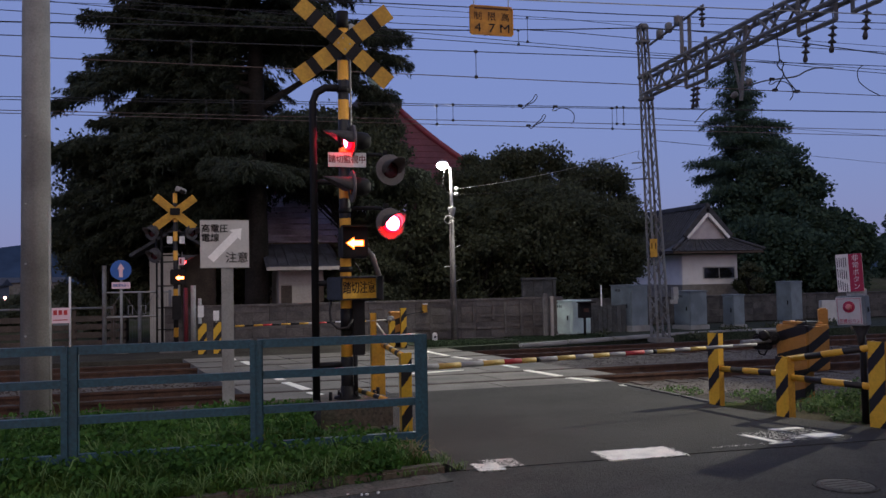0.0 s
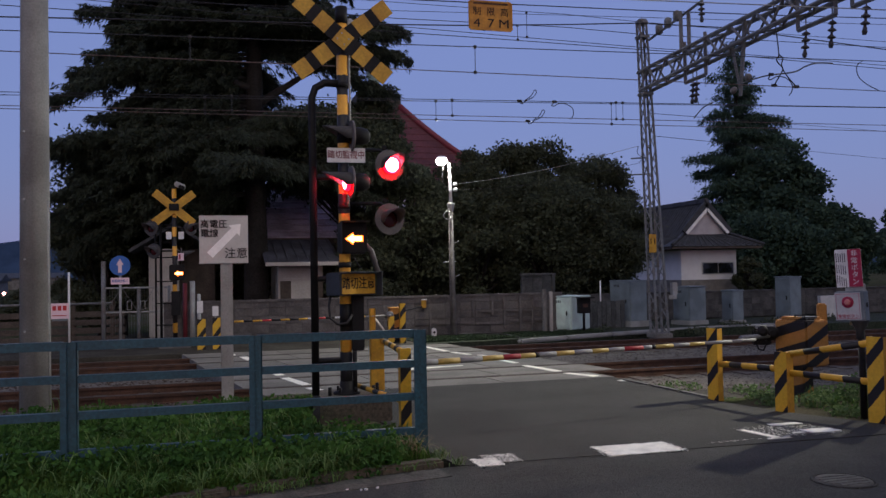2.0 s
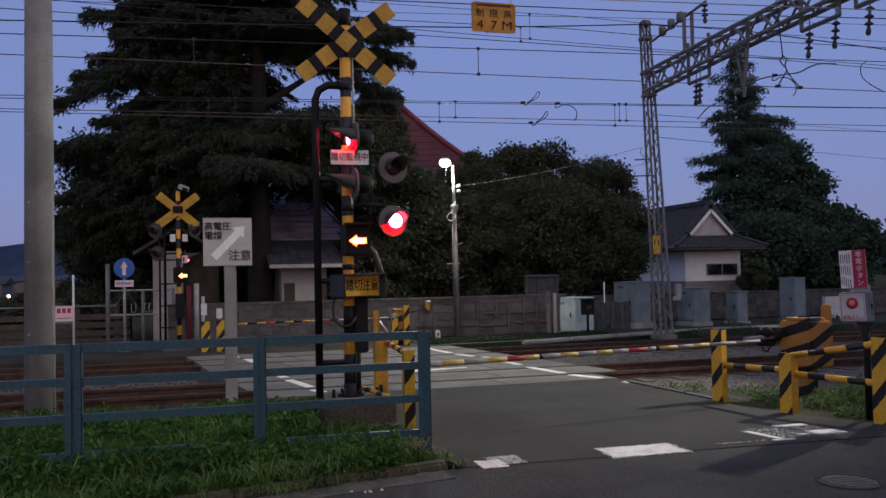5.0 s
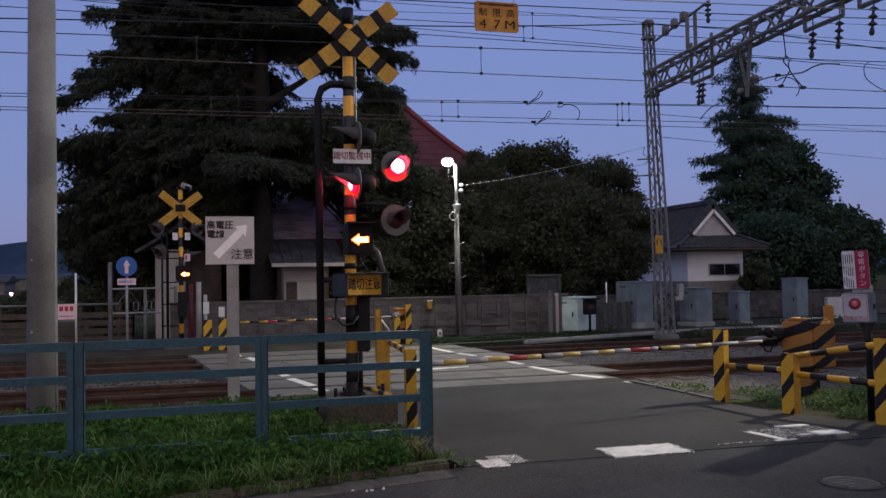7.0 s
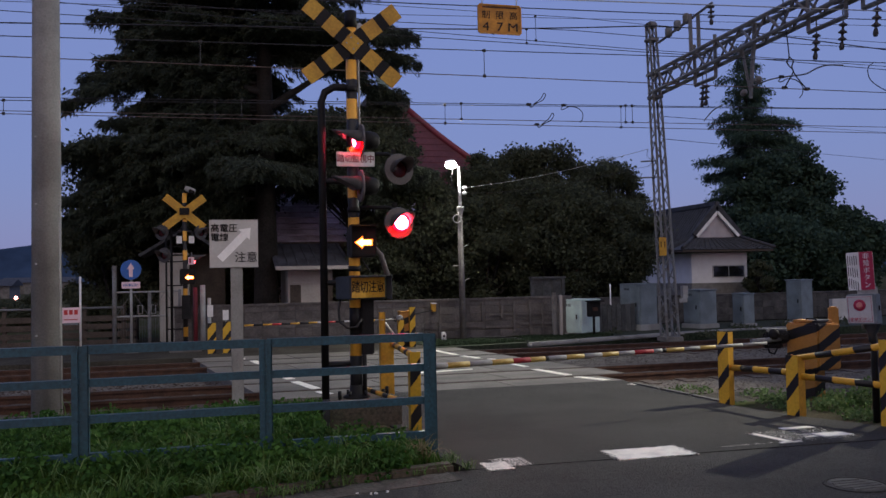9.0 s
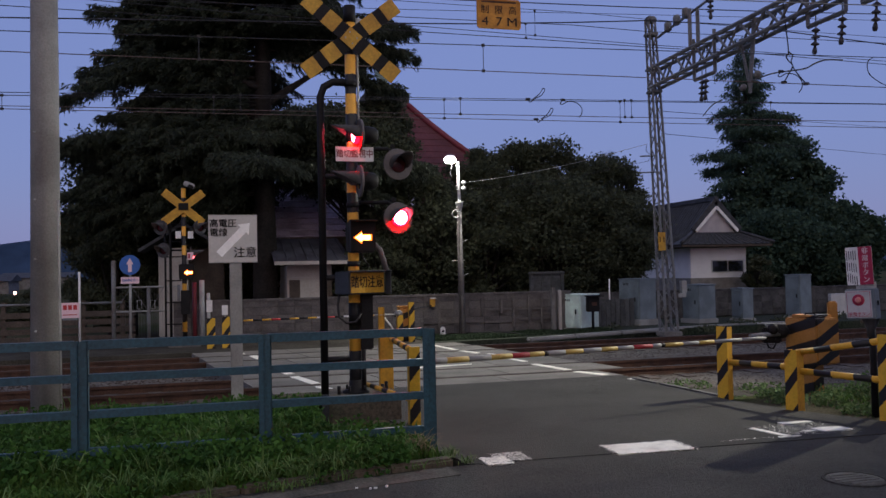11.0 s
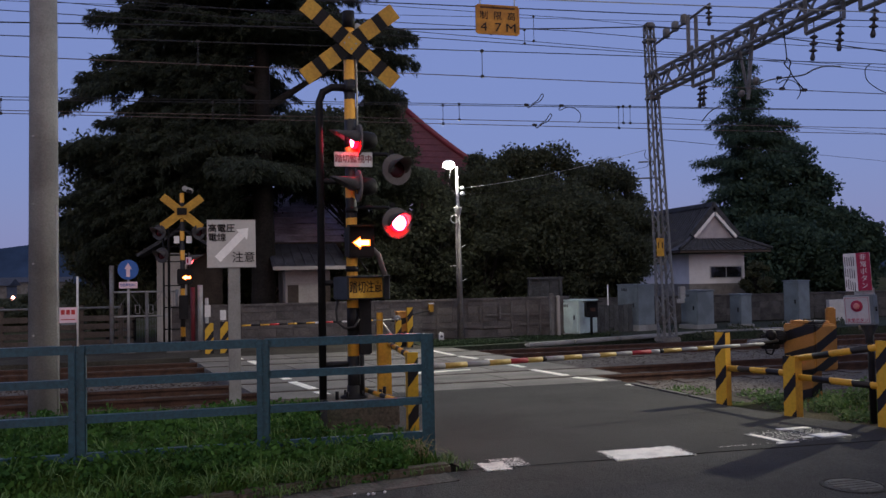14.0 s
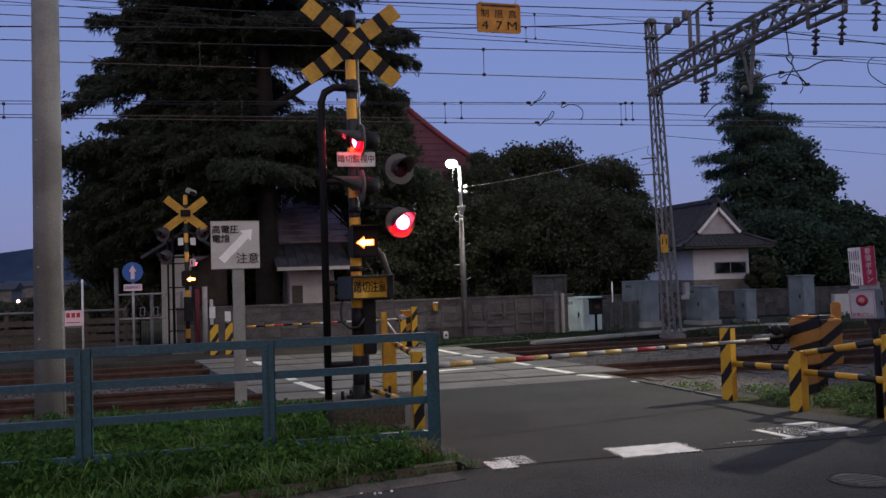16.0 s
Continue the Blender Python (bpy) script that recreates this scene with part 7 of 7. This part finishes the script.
# crossing lamp on a bracket of the near mast, turned to the deck
fl = thing("crossing_lamp", "grey floodlight on a bracket of the near mast", "floodlight", pose(10.62, 9.98, 4.5))
part("bracket", tube(bmesh.new(), (0.3, 0.1, 0.12), (0.06, 0.02, 0.04), 0.025, n=8), STEEL, fl)
fh = part("head", block(0, 0, 0, 0.1, 0.34, 0.24, 0.02), STEEL, fl, "grey floodlight housing", pose(0.05, 0.02, 0.0, 0, -30, 10))
part("glass", block(-0.054, 0, 0, 0.012, 0.3, 0.2, 0.004), FLOOD_GLASS, fh, "glowing floodlight glass")
flood = new("crossing_lamp_beam", bpy.data.lights.new("crossing_lamp_beam", "SPOT"))
flood.data.energy, flood.data.spot_size, flood.data.spot_blend, flood.data.shadow_soft_size, flood.data.color = 680, radians(84), 0.8, 0.05, (1.0, 0.95, 0.8)
flood.matrix_world = look((10.58, 9.97, 4.48), (2.0, 10.6, 0.4))


def cabinet(label, x, y, w, d, h, mat, base=0.1, vents=True, rz=0.0):
    c = thing("equipment_cabinet", label, "cabinet", pose(x, y, 0, 0, 0, rz), "trackside cabinets")
    part("plinth", block(0, 0, base / 2 - 0.03, w + 0.1, d + 0.1, base + 0.06, 0.015), CONCRETE, c)
    part("body", block(0, 0, base + (h - base) / 2, w, d, h - base, 0.012), mat, c)
    part("lid", block(0, 0, h + 0.015, w + 0.05, d + 0.05, 0.035, 0.01), mat, c)
    dr = part("door", block(0, -d / 2 - 0.008, base + (h - base) / 2, w - 0.08, 0.016, h - base - 0.1, 0.005), mat, c)
    part("handle", block(w * 0.3, -d / 2 - 0.03, base + (h - base) * 0.5, 0.03, 0.03, 0.12, 0.006), BLACK, dr)
    if vents:
        for i in range(4):
            part("vent", block(-w * 0.25 + 0.06 * i, -d / 2 - 0.018, h - 0.12, 0.03, 0.006, 0.07, 0.002), BLACK, dr)
    return c


cabinet("pale green equipment cabinet with small vents", 9.13, 20.8, 0.74, 0.71, 0.89, MINT, 0.05, rz=-66)
cabinet("tall grey steel relay cabinet", 11.25, 21.6, 0.84, 0.6, 1.25, CABINET, 0.16, rz=-75)
cabinet("grey steel relay cabinet on a concrete plinth", 13.05, 21.4, 0.66, 0.62, 1.05, CABINET, 0.12, rz=-77)
cabinet("narrow grey steel cabinet", 14.45, 21.4, 0.42, 0.43, 0.91, CABINET, 0.08, False, rz=-77)
cabinet("tall narrow grey steel cabinet", 16.4, 21.5, 0.5, 0.54, 1.26, CABINET, 0.08, False, rz=-72)
ph = thing("post_device", "black hooded device on a thin post before the cabinet", "device", pose(9.2, 20.1, 0))
part("post", tube(bmesh.new(), (0, 0, -0.05), (0, 0, 0.6), 0.035, n=10), BLACK, ph)
bx = part("box", block(0, 0, 0.67, 0.3, 0.2, 0.38, 0.015), BLACK, ph)
part("visor", block(0, -0.1, 0.88, 0.42, 0.28, 0.03, 0.008), BLACK, ph)
part("display", block(0, -0.105, 0.68, 0.14, 0.006, 0.09, 0.002), RUST, bx)

gate = thing("board_gate", "dark grey weathered board gate beside the wall", "gate", pose(8.35, 21.1, 0))
for i in range(3):
    part("panel", block(-0.27 + i * 0.27, 0, 0.72, 0.24, 0.02, 1.5, 0.006), GREY_WOOD, gate)
for x in (-0.135, 0.135):
    part("mullion", block(x, -0.01, 0.74, 0.04, 0.05, 1.46, 0.006), GREY_WOOD, gate)
part("top_rail", block(0, -0.02, 1.5, 1.0, 0.12, 0.06, 0.01), GREY_WOOD, gate)
for x in (-0.43, 0.43):
    part("gate_post", block(x, 0, 0.74, 0.09, 0.1, 1.5, 0.01), GREY_WOOD, gate)
for x, h, w, mat in ((8.24, 1.12, 0.09, DARK_CONCRETE), (8.42, 1.05, 0.08, CREAM)):
    solid("stub_post", block(x, 20.4, h / 2 - 0.03, w, w, h + 0.06, 0.012), mat, "short weathered marker post at the wall", "post", group="stub posts")
bs = thing("board_fence", "low dark board fence between the cabinets", "fence", pose(10.3, 21.2, 0))
for i in range(9):
    part("board", block(-0.56 + i * 0.14, 0, 0.34 + 0.01 * (i % 3), 0.13, 0.025, 0.78, 0.005), GREY_WOOD, bs)
part("rail", block(0, 0.03, 0.6, 1.26, 0.04, 0.06, 0.005), WOOD, bs)
solid("white_post", tube(bmesh.new(), (10.4, 21.6, -0.05), (10.4, 21.6, 1.28), 0.018, n=10), WHITE, "thin white marker post", "post")
cb = thing("meter_box", "small orange box on the block wall", "box", pose(5.12, 20.72, 0.82))
part("case", block(0, 0, 0, 0.12, 0.1, 0.22, 0.01), YELLOW, cb)
part("lid", block(0, -0.05, 0.1, 0.14, 0.04, 0.03, 0.006), WHITE, cb)
mk = thing("marker_stone", "small white round-topped marker with a dark ring", "marker", pose(5.19, 20.0, -0.08))
part("body", slab(bmesh.new(), [(0.055, 0.08), (0.055, 0.25)] + [(0.055 * math.cos(radians(a)), 0.25 + 0.055 * math.sin(radians(a))) for a in range(15, 180, 15)] + [(-0.055, 0.25), (-0.055, 0.08)], -0.03, 0.03, pose(0, 0, 0.02, 90)), WHITE, mk)
part("ring", lathe(bmesh.new(), [(0.03, 0), (0.028, 0.004), (0.018, 0.004)], pose(0, -0.03, 0.22, 90), 18), BLACK, mk)
part("base", block(0, 0, 0.05, 0.09, 0.07, 0.16, 0.01), BLACK, mk)
tr = thing("cable_trough", "pale concrete cable trough along the track", "cable trough", pose(0, 0, 0))
tp = [(6.75, 18.3), (8.1, 18.75), (9.5, 19.2), (10.9, 19.6), (12.3, 19.9), (13.6, 20.05), (14.9, 20.1), (16.2, 20.15)]
for (xa, ya), (xb, yb) in zip(tp, tp[1:]):
    d = Vector((xb - xa, yb - ya))
    part("trough_stone", block(0, 0, 0, d.length - 0.01, 0.18, 0.09, 0.03), CONCRETE, tr, m=pose((xa + xb) / 2, (ya + yb) / 2, -0.01, 0, 0, math.degrees(math.atan2(d.y, d.x))))
solid("low_wall", block(19.0, 22.4, 0.3, 1.6, 0.15, 0.7, 0.01), BOXFACE, "short white rendered wall beside the cabinets", "wall")

wire("ground_cable", [(5.9, 20.5, 0.03), (6.3, 20.3, 0.05), (6.7, 20.25, 0.05), (7.0, 19.9, 0.03), (7.05, 19.3, 0.02), (7.0, 18.9, 0.0)], 0.016, "dark cable lying on the mossy ground", CABLE, "ground cables")

# ---- gate and rails at the lane's west end ----
wg = thing("mesh_gate", "grey steel mesh gate across the lane", "gate", pose(-1.75, 21.5, 0))
for x, h, r in ((-0.74, 2.0, 0.05), (0.74, 1.4, 0.035), (0.05, 1.36, 0.04)):
    part("gate_post", tube(bmesh.new(), (x, 0, -0.24), (x, 0, h), r, n=10), OLD_STEEL, wg)
for z in (1.36, 0.78, 0.12):
    part("gate_rail", tube(bmesh.new(), (-0.74, 0, z), (0.74, 0, z), 0.022, n=8), STEEL, wg)
mesh = bmesh.new()
for i in range(24):
    x = -0.72 + i * 0.06
    tube(mesh, (x, 0, 0.12), (x, 0, 1.36), 0.002, n=4)
tagged(part("mesh", mesh, OLD_STEEL, wg), kind="stuff")
for xa, xb in ((-0.7, -0.35), (0.02, -0.33), (0.08, 0.4), (0.72, 0.42)):
    part("brace", tube(bmesh.new(), (xa, 0.02, 0.8), (xb, 0.02, 1.36), 0.007, n=6), OLD_STEEL, wg)
for x in (-0.16, 0.14):
    part("latch_frame", pipe(bmesh.new(), [(x - 0.05, -0.03, 0.84), (x + 0.05, -0.03, 0.84), (x + 0.05, -0.03, 1.04), (x - 0.05, -0.03, 1.04), (x - 0.05, -0.03, 0.84)], 0.011, 6), STEEL, wg)
rf = thing("rail_fence", "dark weathered board fence along the lane", "fence", pose(-5.5, 22.5, 0))
for i in range(8):
    part("post", block(-3.2 + i * 0.9, 0, 0.4, 0.1, 0.1, 1.3, 0.01), WOOD, rf)
for z in (0.12, 0.32, 0.52, 0.72):
    part("board", block(0, -0.06, z, 6.8, 0.03, 0.14, 0.006), WOOD, rf)
part("top_rail", tube(bmesh.new(), (-3.4, -0.06, 0.98), (3.1, -0.06, 0.98), 0.03, n=8), OLD_STEEL, rf)
w = thing("far_light", "small red light on a thin distant post", "light", pose(-11.2, 52, -0.24))
part("post", tube(bmesh.new(), (0, 0, -0.1), (0, 0, 1.05), 0.06, n=8), STEEL, w)
part("lens", lathe(bmesh.new(), [(0.05, -0.1), (0.1, -0.05), (0.1, 0.05), (0.05, 0.1)], pose(0, 0, 1.09) @ Matrix.Scale(0.8, 4), 12), PINK_GLOW, w)

# ---- what moves: the red lamps flash in turn ----


def motions():
    """Each light comes forward through its dark lens while it is lit, and goes back into the housing."""
    shown, hidden = pose(0, -0.022, 0), pose(0, 0.11, 0)
    start, half = 0.29, 0.627
    for name, lights in FLASH.items():
        lit = name == "first"
        rows = [(0.0, shown if lit else hidden)]
        t = start
        while t < 16.0:
            rows.append((t - 0.034, shown if lit else hidden))
            lit = not lit
            rows.append((t, shown if lit else hidden))
            t += half
        rows.append((16.0, shown if lit else hidden))
        for light in lights:
            walk(light, rows)


motions()
